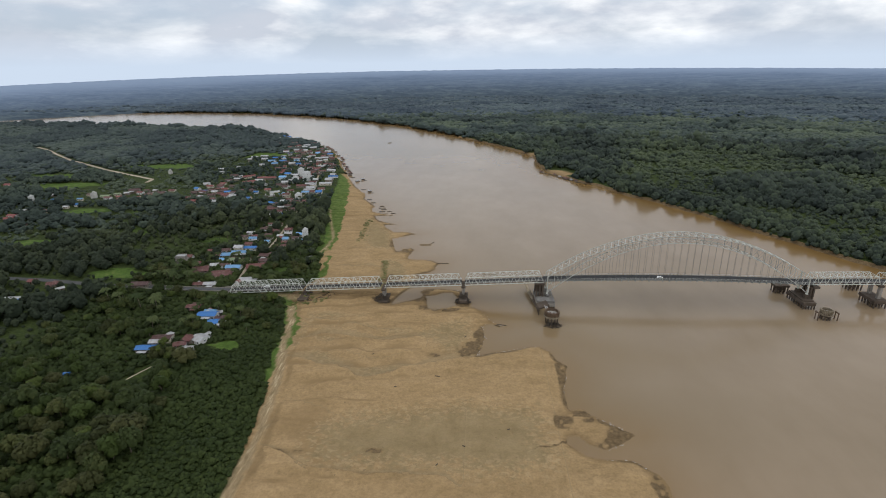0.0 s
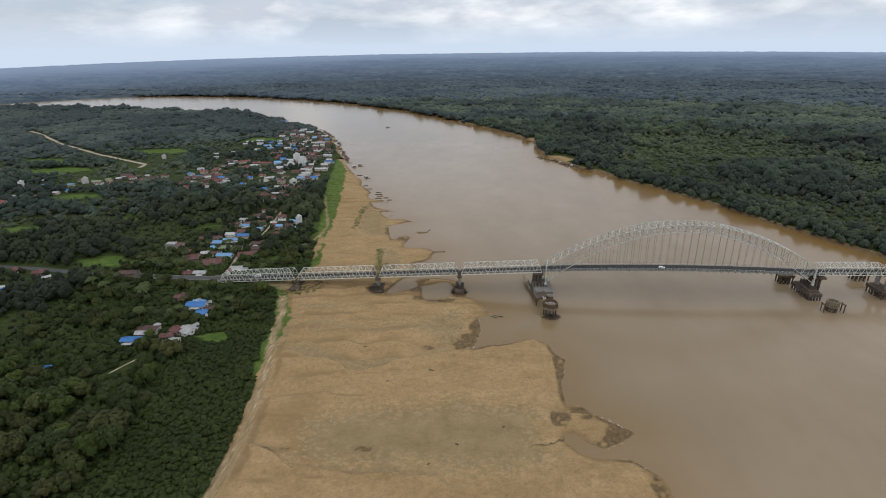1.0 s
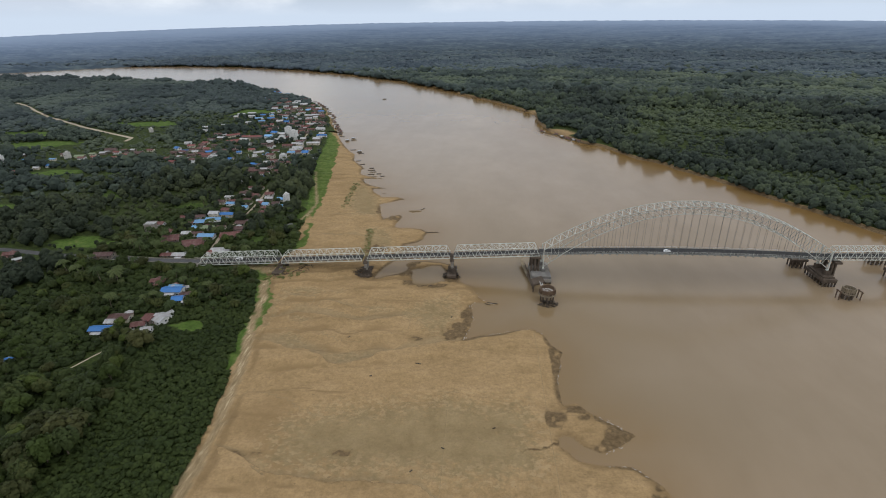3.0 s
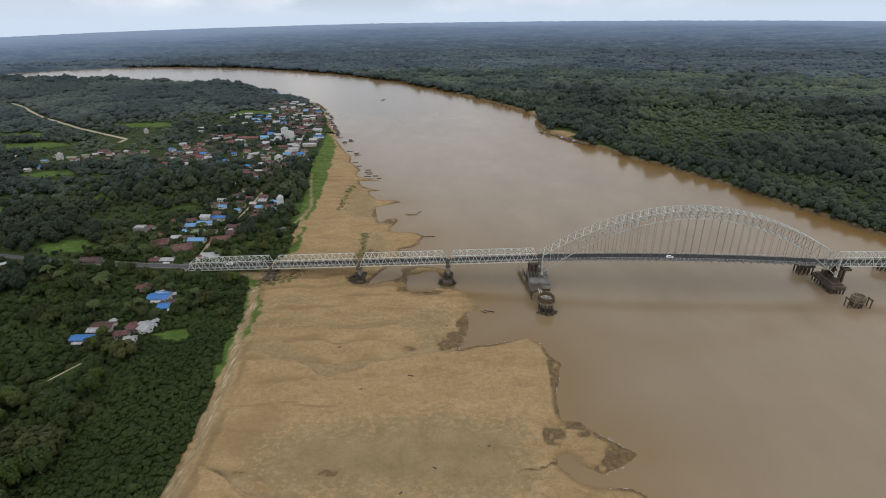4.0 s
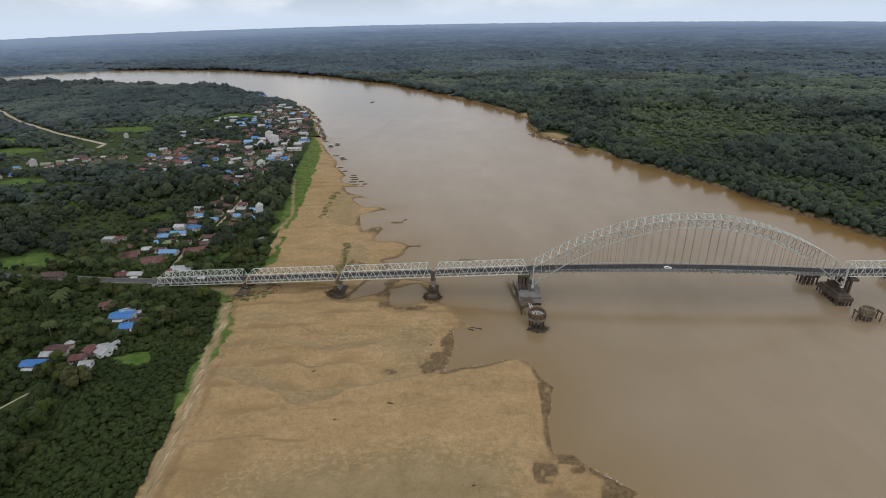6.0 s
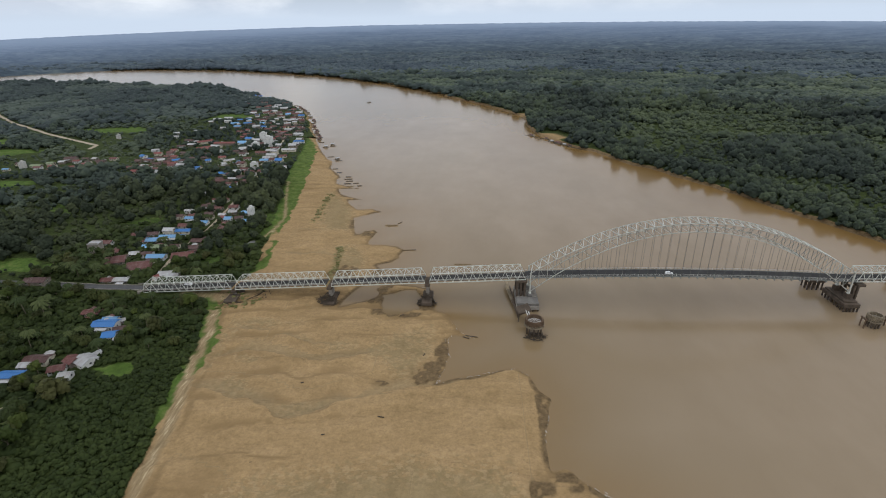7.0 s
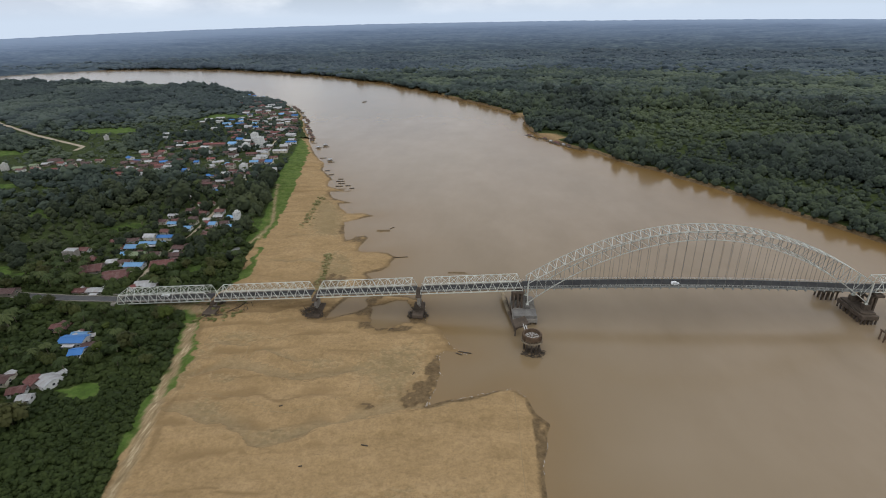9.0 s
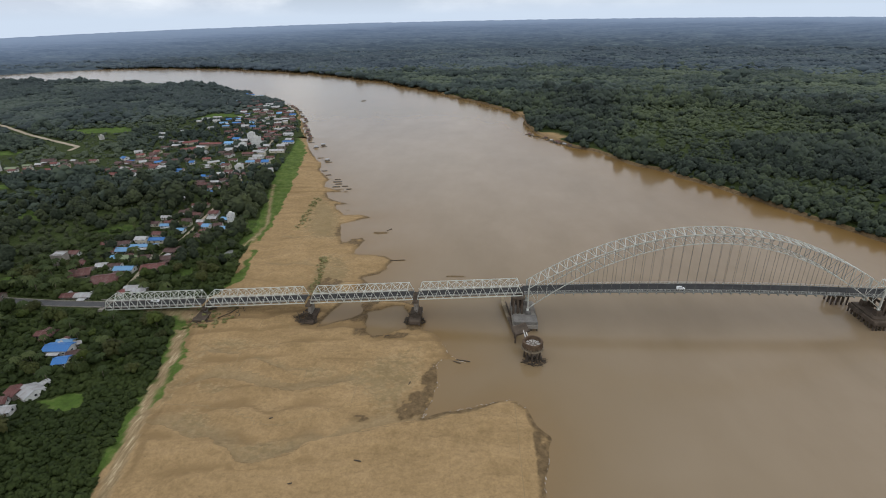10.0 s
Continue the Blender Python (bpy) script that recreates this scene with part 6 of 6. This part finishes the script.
def cards(centre, radius, count, size):
    """Leaf sprays as loose triangles over a lobe, mostly facing outwards."""
    n = prs.normal(size=(count, 3))
    n /= np.linalg.norm(n, axis=1)[:, None]
    n[:, 2] = np.where(n[:, 2] < -0.35, -n[:, 2], n[:, 2])
    at = centre + n * radius * prs.uniform(0.82, 1.12, (count, 1))
    face = n + prs.normal(size=(count, 3)) * 0.32 + (0, 0, 0.55)
    face /= np.linalg.norm(face, axis=1)[:, None]
    side = np.cross(face, prs.normal(size=(count, 3)))
    side /= np.linalg.norm(side, axis=1)[:, None] + 1e-9
    other = np.cross(face, side)
    s = size * prs.uniform(0.6, 1.35, (count, 1))
    v = np.stack([at - side * s * 0.6 - other * s * 0.4, at + side * s * 0.6 - other * s * 0.35, at + other * s * 0.75], 1)
    soft = n / np.maximum(radius / radius.max(), 0.3) + (0, 0, 0.35) + prs.normal(size=(count, 3)) * 0.22
    return v.reshape(-1, 3), np.arange(3 * count).reshape(-1, 3), np.repeat(prs.rand(count), 3), np.repeat(soft, 3, 0)


OCTA = (np.array([(1, 0, 0), (-1, 0, 0), (0, 1, 0), (0, -1, 0), (0, 0, 1), (0, 0, -1)], float), np.array([(0, 2, 4), (2, 1, 4), (1, 3, 4), (3, 0, 4), (2, 0, 5), (1, 2, 5), (3, 1, 5), (0, 3, 5)]))


def crown(lobes, spread, high, core, per_lobe, size, full=0.84):
    """Vertices, triangles and leaf tone of a crown about 1 unit wide per metre of spread, its base at z = 0."""
    vs, fs, ts, ns, n = [], [], [], [], 0
    for k in range(lobes):
        a = 2 * math.pi * (k + prs.rand() * 0.8) / max(lobes - 1, 1)
        far = 0 if k == 0 else spread * prs.uniform(0.32, 0.62)
        c = np.array([far * math.cos(a), far * math.sin(a), high * (0.62 if k == 0 else prs.uniform(0.28, 0.6))])
        r = np.array([spread * prs.uniform(0.36, 0.52)] * 2 + [high * prs.uniform(0.30, 0.42)])
        v, f = ICO[core]
        bumpy = 0.80 + 0.26 * prs.rand(len(v), 1)
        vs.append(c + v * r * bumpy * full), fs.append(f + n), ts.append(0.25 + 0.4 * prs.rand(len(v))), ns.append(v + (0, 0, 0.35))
        n += len(v)
        if per_lobe:
            v, f, t, w = cards(c, r, per_lobe, size)
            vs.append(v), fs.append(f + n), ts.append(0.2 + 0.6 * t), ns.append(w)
            n += len(v)
    soft = np.concatenate(ns)
    return np.concatenate(vs), np.concatenate(fs), np.concatenate(ts), soft / np.linalg.norm(soft, axis=1)[:, None]


def puff_crown(spread, high, puffs, size, sprays=0):
    """A rounded crown: a low dome covered with small leafy puffs of uneven size, and some loose sprays."""
    v, f = ICO[1]
    lean = prs.normal(0, 0.08, 2)
    dome = np.array([spread * 0.86, spread * prs.uniform(0.68, 0.92), high * 0.46])
    mid = np.array([0, 0, high * 0.46])
    # dark tone on the inner dome paints the shade between the puffs
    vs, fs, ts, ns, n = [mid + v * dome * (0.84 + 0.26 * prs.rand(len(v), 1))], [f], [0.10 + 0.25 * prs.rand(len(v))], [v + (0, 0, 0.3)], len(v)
    for k in range(puffs):
        a, up = 2.39996 * k + prs.uniform(-0.5, 0.5), 1 - 1.15 * (k + prs.uniform(0.1, 0.9)) / puffs
        ring = math.sqrt(max(0.0, 1 - up * up))
        out = np.array([ring * math.cos(a), ring * math.sin(a), up])
        r = size * prs.uniform(0.65, 1.4)
        v, f = OCTA
        turn = 1.5 * prs.rand()
        v = np.stack([v[:, 0] * math.cos(turn) - v[:, 1] * math.sin(turn), v[:, 0] * math.sin(turn) + v[:, 1] * math.cos(turn), v[:, 2]], -1)
        c = mid + out * dome * prs.uniform(0.80, 1.06) + (lean[0] * up * spread, lean[1] * up * spread, 0)
        vs.append(c + v * (r, r, 0.72 * r) * (0.8 + 0.4 * prs.rand(6, 1))), fs.append(f + n)
        # tone rises with height: light on the crown's top, put into the leaf colour
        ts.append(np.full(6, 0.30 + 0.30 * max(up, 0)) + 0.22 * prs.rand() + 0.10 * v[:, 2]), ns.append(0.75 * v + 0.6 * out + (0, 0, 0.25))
        n += 6
    if sprays:
        v, f, t, w = cards(mid, dome, sprays, size * 0.8)
        vs.append(v), fs.append(f + n), ts.append(0.25 + 0.5 * t), ns.append(w)
    soft = np.concatenate(ns)
    return np.concatenate(vs), np.concatenate(fs), np.concatenate(ts), soft / np.linalg.norm(soft, axis=1)[:, None]


def strew(protos, x, y, z, scale, tall, tone):
    """Copies of crowns, joined into arrays."""
    vs, fs, ts, ns, n = [], [], [], [], 0
    pick, turn = prs.randint(0, len(protos), len(x)), prs.uniform(0, 2 * math.pi, len(x))
    for p, (v, f, t, soft) in enumerate(protos):
        s = np.flatnonzero(pick == p)
        if not len(s):
            continue
        c, k = np.cos(turn[s])[:, None], np.sin(turn[s])[:, None]
        w = np.empty((len(s), len(v), 3), np.float32)
        w[..., 0] = (c * v[:, 0] - k * v[:, 1]) * scale[s][:, None] + x[s][:, None]
        w[..., 1] = (k * v[:, 0] + c * v[:, 1]) * scale[s][:, None] + y[s][:, None]
        w[..., 2] = v[:, 2] * tall[s][:, None] + z[s][:, None]
        vs.append(w.reshape(-1, 3))
        u = np.empty_like(w)
        u[..., 0], u[..., 1], u[..., 2] = c * soft[:, 0] - k * soft[:, 1], k * soft[:, 0] + c * soft[:, 1], soft[:, 2]
        ns.append(u.reshape(-1, 3))
        fs.append((f[None] + (np.arange(len(s)) * len(v))[:, None, None] + n).reshape(-1, 3))
        ts.append((0.6 * tone[s][:, None] + 0.4 * t[None]).ravel())
        n += len(s) * len(v)
    return np.concatenate(vs), np.concatenate(fs), np.concatenate(ts), np.concatenate(ns)


def stuff(name, protos, x, y, z, scale, tall, tone, material, label, category):
    v, f, t, soft = strew(protos, x, y, z, scale, tall, tone)
    return tagged(new(name, tri_mesh(name, v, f, material, True, tone=t, custom_normal=soft)), label, category, kind="stuff")


def jittered(x0, x1, y0, y1, gap):
    gx, gy = np.meshgrid(np.arange(x0, x1, gap), np.arange(y0, y1, gap))
    x, y = gx.ravel() + prs.uniform(-0.85, 0.85, gx.size) * gap, gy.ravel() + prs.uniform(-0.85, 0.85, gx.size) * gap
    return x, y


def clear_of(x, y, margin=0.0, roads=True):
    ok = np.ones(x.shape, bool)
    ragged = 0.9 * (fractal(x, y, 7.0, 2) - 0.5)
    for bx, by, br in BUILT:
        ok &= np.hypot(x - bx, y - by) > br + margin - 0.5
    for bx, by, rx, ry in FIELDS:
        ok &= np.hypot((x - bx) / (rx + margin), (y - by) / (ry + margin)) + ragged > 0.92
    for bx, by, rx, ry in GLADES if margin > 1 else ():
        ok &= (np.hypot((x - bx) / rx, (y - by) / ry) > 0.9) | (prs.rand(*x.shape) < 0.12)
    if roads:
        ok &= near_line(x, y, MAIN_ROAD) > 6.5 + margin
        ok &= near_line(x, y, DIRT_ROAD) > 5 + margin
        for lane in LANES:
            ok &= near_line(x, y, lane) > 2.4 + 0.5 * margin
        ok &= near_line(x, y, PATH_NORTH) > 3 + margin
        for k in (3, 6):
            ok &= near_line(x - 0.73 * k, y + 0.68 * k, LANES[1]) > 2.0
        ok &= ~((np.abs(y - 4.8) < 9 + margin) & (x > -256))
    return ok


def in_view(x, y, half=50, back=0):
    ax, ay = x + 52, y + 378
    turn = np.degrees(np.arctan2(-ax, ay)) - 4
    return (np.abs(turn) < half) & (ay > 60)


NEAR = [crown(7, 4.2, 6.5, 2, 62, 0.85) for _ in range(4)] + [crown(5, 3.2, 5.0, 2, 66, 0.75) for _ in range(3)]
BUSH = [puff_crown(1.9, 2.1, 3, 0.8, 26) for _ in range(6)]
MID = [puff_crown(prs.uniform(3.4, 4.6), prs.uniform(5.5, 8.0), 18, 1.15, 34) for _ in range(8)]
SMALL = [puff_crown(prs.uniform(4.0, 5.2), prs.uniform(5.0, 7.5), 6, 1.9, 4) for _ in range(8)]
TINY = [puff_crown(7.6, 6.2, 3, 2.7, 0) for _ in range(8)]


def trunk_bm(high, r):
    """A tapered trunk with three limbs."""
    bm = bmesh.new()
    def limb(a, b, r0, r1):
        a, b = Vector(a), Vector(b)
        m = Matrix.Translation((a + b) / 2) @ (b - a).to_track_quat("Z", "Y").to_matrix().to_4x4()
        bmesh.ops.create_cone(bm, cap_ends=True, segments=7, radius1=r0, radius2=r1, depth=(b - a).length, matrix=m)
    limb((0, 0, -0.4), (0.1, 0, high * 0.6), r, r * 0.65)
    for k in range(3):
        a = 2.1 * k + 0.4
        limb((0.1, 0, high * 0.55), (1.7 * math.cos(a), 1.7 * math.sin(a), high), r * 0.5, r * 0.18)
    return bm


def tree_mould(kind, stem):
    v, f, t, soft = NEAR[kind]
    me = tri_mesh("crown", v + (0, 0, stem), f, (M_TREE, M_TREE, M_TREE_OLIVE, M_TREE_BRIGHT, M_TREE, M_TREE, M_TREE_BRIGHT)[kind], True, tone=t, custom_normal=soft)
    bm = trunk_bm(stem + 2.4, 0.26)
    tm = bpy.data.meshes.new("trunk")
    bm.to_mesh(tm)
    bm.free()
    tm.materials.append(M_BARK)
    return me, tm


MOULDS = [tree_mould(k, s) for k, s in zip(range(7), (1.8, 2.6, 1.4, 3.2, 1.2, 1.6, 2.2))]


def near_trees():
    x, y = jittered(-345, -166, -225, 62, 9.4)
    z, sand, grass, wet, dirt, silt, s_near = land(x, y)[:7]
    edge = lerp_at(GREEN_EDGE, y)
    scrub = (x > edge - 52) & (y < -62)
    wood = fractal(x, y, 55.0, 3)
    ok = (sand < 0.2) & clear_of(x, y, 3.2) & (s_near > 6) & (x < edge - 5) & in_view(x, y, 52)
    ok &= ~scrub | (prs.rand(len(x)) < 0.05)
    ok &= (wood > 0.36) | (prs.rand(len(x)) < 0.4)
    order = np.flatnonzero(ok)
    prs.shuffle(order)
    for bx, by, big in ((-221, -172, 1.8), (-228, -176, 1.6), (-224, -166, 1.5), (-234, -168, 1.6), (-215, -43, 1.3), (-228, -186, 1.5)):
        me, tm = MOULDS[2]
        t = thing("tree", pose(bx, by, ground_z(bx, by) - 0.15, 0, 0, 50 * big) @ Matrix.Diagonal((big, big, big, 1)), "big olive-brown broadleaf tree above the scrub", "tree", "trees on the near bank")
        hold(new("trunk", tm), t)
        hold(new("crown", me), t)
    for i in order[:300]:
        me, tm = MOULDS[prs.randint(0, 7)]
        big = prs.uniform(0.62, 1.15) * (1.0 if wood[i] > 0.48 else 0.72) * (1.45 if y[i] < -62 else 1.0)
        t = thing("tree", pose(x[i], y[i], z[i] - 0.15, 0, 0, prs.uniform(0, 360)) @ Matrix.Diagonal((big, big, big * prs.uniform(0.85, 1.2), 1)), "leafy dark green broadleaf tree on the river bank", "tree", "trees on the near bank")
        hold(new("trunk", tm), t)
        hold(new("crown", me), t)


def palm_meshes():
    bm = bmesh.new()
    high, prev = 9.5, None
    for k in range(7):
        s = k / 6
        ring = [bm.verts.new((0.9 * s * s + (0.20 - 0.09 * s) * math.cos(a), (0.20 - 0.09 * s) * math.sin(a), high * s - 0.3)) for a in np.linspace(0, 2 * math.pi, 7)[:-1]]
        if prev:
            for j in range(6):
                bm.faces.new((prev[j], prev[(j + 1) % 6], ring[(j + 1) % 6], ring[j]))
        prev = ring
    tm = bpy.data.meshes.new("trunk")
    bm.to_mesh(tm)
    bm.free()
    tm.materials.append(M_BARK)
    vs, fs = [], []
    for k in range(22):
        a, lift = 2 * math.pi * k / 22 + prs.uniform(-0.15, 0.15), prs.uniform(-0.25, 0.95)
        d, o = np.array([math.cos(a), math.sin(a), 0]), np.array([-math.sin(a), math.cos(a), 0])
        line = [np.array([0.9, 0, high - 0.3]) + d * 3.7 * s * (1 - 0.15 * lift) + np.array([0, 0, 1.0]) * (lift * 2.0 * s - 2.6 * s * s) for s in np.linspace(0, 1, 6)]
        for j in range(5):
            w0, w1 = (0.15 + 0.95 * math.sin(math.pi * (j + 0.2) / 5.6)), (0.15 + 0.95 * math.sin(math.pi * (j + 1.2) / 5.6)) if j < 4 else 0.05
            for side in (-1, 1):
                n = len(vs)
                vs += [line[j], line[j + 1], line[j + 1] + side * o * w1 * 0.5 - (0, 0, 0.5 * w1), line[j] + side * o * w0 * 0.5 - (0, 0, 0.5 * w0)]
                fs += [(n, n + 1, n + 2), (n, n + 2, n + 3)]
    cm = tri_mesh("fronds", np.array(vs), np.array(fs), M_PALM, False, tone=prs.rand(len(vs)))
    return tm, cm


PALMS = ((-290, -33, 1.50), (-305, -30, 1.45), (-337, -20, 1.40), (-294, -24, 1.30), (-307, 19, 1.20), (-296, 21, 1.20), (-300, 44, 1.10), (-317, 26, 1.15), (-314, 41, 1.10), (-277, 75, 1.00), (-261, 58, 1.00), (-324, -25, 1.30), (-275, -63, 1.20), (-233, -67, 1.10))


def palms():
    kinds = [palm_meshes() for _ in range(3)]
    x, y = jittered(-345, -200, -60, 330, 11.0)
    z, sand, _, _, _, _, s_near = land(x, y)[:7]
    ok = (sand < 0.1) & clear_of(x, y, 0.5) & (s_near > 8) & (x < lerp_at(GREEN_EDGE, y) - 8)
    village = np.min([np.hypot(x - bx, y - by) for bx, by, _ in BUILT], 0)
    ok &= village < 26
    order = np.flatnonzero(ok)
    prs.shuffle(order)
    for bx, by, s in PALMS:
        tm, cm = kinds[prs.randint(0, 3)]
        t = thing("coconut_palm", pose(bx, by, ground_z(bx, by) - 0.1, 0, 0, prs.uniform(0, 360)) @ Matrix.Diagonal((s, s, s, 1)), "tall coconut palm with a bare pale trunk above scrub", "palm tree", "coconut palms")
        hold(new("trunk", tm), t)
        hold(new("crown", cm), t)
    for i in order[:130]:
        tm, cm = kinds[prs.randint(0, 3)]
        s = prs.uniform(0.65, 1.0)
        t = thing("coconut_palm", pose(x[i], y[i], z[i] - 0.1, 0, 0, prs.uniform(0, 360)) @ Matrix.Diagonal((s, s, s, 1)), "coconut palm with drooping green fronds among houses", "palm tree", "coconut palms")
        hold(new("trunk", tm), t)
        hold(new("crown", cm), t)


def undergrowth():
    for gap, low in ((2.15, True), (3.3, False)):
        x, y = jittered(-350, -150, -235, 130, gap)
        edge = lerp_at(GREEN_EDGE, y) + (fractal(x, y, 14.0, 3) - 0.5) * 7
        creeper = (x > edge - 58 + 26 * (fractal(x, y, 30.0, 2) - 0.5)) & (y < -52)
        x, y, edge = x[creeper == low], y[creeper == low], edge[creeper == low]
        z, sand, grass, wet, dirt, _, s_near = land(x, y)[:7]
        ok = (sand < 0.35) & clear_of(x, y, 0.6) & (x < edge + 1.0) & (grass < 0.5) & (dirt < 0.4) & (s_near > 3) & in_view(x, y, 52)
        x, y, z = x[ok], y[ok], z[ok]
        big = fractal(x, y, 22.0, 3)
        s = prs.uniform(0.7, 1.35, len(x)) * (0.75 + 0.95 * big) * np.where(prs.rand(len(x)) < 0.05, 1.6, 1.0) * (0.66 if low else 1.0)
        tone = np.clip(big + prs.normal(0, 0.18, len(x)) + (0.12 if low else 0), 0, 1)
        stuff("scrub", BUSH, x, y, z - 0.1, s, s * prs.uniform(0.7, 1.25, len(x)), tone, M_SHADED_LEAF, "low green creepers and scrub beside the sand" if low else "dense green scrub under trees on the bank", "scrub")


def grove(name, gap, x0, x1, y0, y1, d0, d1, protos, material, label, big=1.0, left=True, even=0.0):
    """Joined trees in a band of distance from the camera's line."""
    x, y = jittered(x0, x1, y0, y1, gap)
    keep = in_view(x, y, 49 if d1 < 700 else 46)
    x, y = x[keep], y[keep]
    far = np.hypot(x + 45, y + 310)
    far = far + prs.uniform(-1, 1, far.shape) * 0.07 * far
    keep = (far >= d0) & (far < d1)
    x, y = x[keep], y[keep]
    z, sand, grass, wet, dirt, _, s_near, s_far = land(x, y)[:8]
    if left:
        ok = (s_near > 5) & (x < lerp_at(GREEN_EDGE, y) - 3) & (sand < 0.2) & clear_of(x, y, 1.5 if d1 < 700 else 0.2)
        ok &= ~((x > -352) & (y < 64) & (x > -347) & (y > -230))
    else:
        ok = (s_far > 2.2) & (np.hypot((x - 84) / 24, (y - 494) / 36) > 1) & (np.hypot((x - 58) / 14, (y - 690) / 22) > 1)
    x, y, z, s_far, s_near = x[ok], y[ok], z[ok], s_far[ok], s_near[ok]
    wood = fractal(x, y, 190.0 if not left else 120.0, 4)
    low = step(0.50 - wood, -0.03, 0.07)
    bank = (s_far if not left else s_near) < 45
    low = np.where(bank & (not left), low * 0.3, low)
    low = np.maximum(low, spots(x, y, CLEARINGS, 0.5, 0.8))
    homes = np.min([np.hypot(x - bx, y - by) for bx, by, _ in BUILT], 0) if left else np.full(x.shape, 999.0)
    s = np.exp(prs.normal(-0.06, 0.30, len(x))) * (1 - 0.42 * low) * (0.62 + 0.80 * fractal(x, y, 28.0, 2)) * np.where(homes < np.where(y > 420, 30, 20), np.where(y > 420, 0.46, 0.62), 1.0) * big
    s = s * (1 - even) + even * big * 1.05
    if left:
        ahead = np.min([near_line(x - 0.65 * k, y + 0.76 * k, DIRT_ROAD) for k in (4, 10, 18, 26, 34)], 0)
        open_land = np.max([spots(x - 0.6 * k, y + 0.8 * k, FIELDS, 0.3, 0.6) for k in (4, 12, 20)], 0)
        s = np.where((ahead < 9) | (open_land > 0.6), s * 0.30, s)
    giant = prs.rand(len(x)) < 0.04
    s = np.where(giant, s * 1.5, s) * (np.where(bank & (y > 840), 1.3, 1.0) if left else 1.0)
    tall = s * prs.uniform(0.95, 1.5 - 0.3 * even, len(x)) * (1 - 0.25 * low) * (1 - 0.3 * even)
    tone = np.clip(0.36 + 0.54 * low + prs.normal(0, 0.15 - 0.07 * even, len(x)), 0, 1)
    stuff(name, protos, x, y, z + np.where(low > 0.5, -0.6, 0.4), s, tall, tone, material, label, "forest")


def straw_clumps():
    s, u = prs.rand(80), prs.rand(60)
    x = np.concatenate([-130 - 9 * s + prs.normal(0, 1.6, 80), -176 - 6 * u + prs.normal(0, 1.8, 60), prs.uniform(-196, -170, 60)])
    y = np.concatenate([20 + 64 * s + prs.normal(0, 3, 80), 138 + 86 * u, prs.uniform(-16, 12, 60)])
    z, sand, _, _, _, _, s_near = land(x, y)[:7]
    ok = s_near > 1.5
    x, y, z = x[ok], y[ok], z[ok]
    big = prs.uniform(0.35, 0.85, len(x))
    stuff("dry_bushes", BUSH, x, y, z - 0.1, big, big * 0.8, prs.rand(len(x)), M_STRAW, "dry straw-green bushes growing on the sand", "bushes")


near_trees()
straw_clumps()
palms()
undergrowth()
grove("woodland", 6.4, -900, -150, -250, 400, 0, 640, MID, M_GARDEN_LEAF, "mixed green woodland round the village", 0.95)
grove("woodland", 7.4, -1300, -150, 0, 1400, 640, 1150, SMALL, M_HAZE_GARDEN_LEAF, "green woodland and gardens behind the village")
grove("woodland", 10.5, -2600, -300, 0, 1500, 1150, 2900, TINY, M_BEND_HAZE_LEAF, "dark woodland on the river bend", 1.5, True, 0.55)
grove("forest", 5.7, 40, 900, -60, 560, 0, 760, MID, M_BANK_HAZE_LEAF, "dense green forest along the far bank", 0.98, False)
grove("forest", 7.8, -200, 1300, 0, 1100, 760, 1250, SMALL, M_BANK_HAZE_LEAF, "dense green forest behind the far bank", 1.15, False)
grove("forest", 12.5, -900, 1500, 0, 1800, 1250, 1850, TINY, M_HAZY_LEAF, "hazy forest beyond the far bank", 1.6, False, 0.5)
DISTANT = [puff_crown(7.6, 6.2, 1, 2.9, 0) for _ in range(8)]
grove("forest", 15.0, -2700, 2700, 0, 2600, 1850, 2830, DISTANT, M_FAR_HAZE_LEAF, "dark forest stretching into the distance", 2.0, False, 0.7)
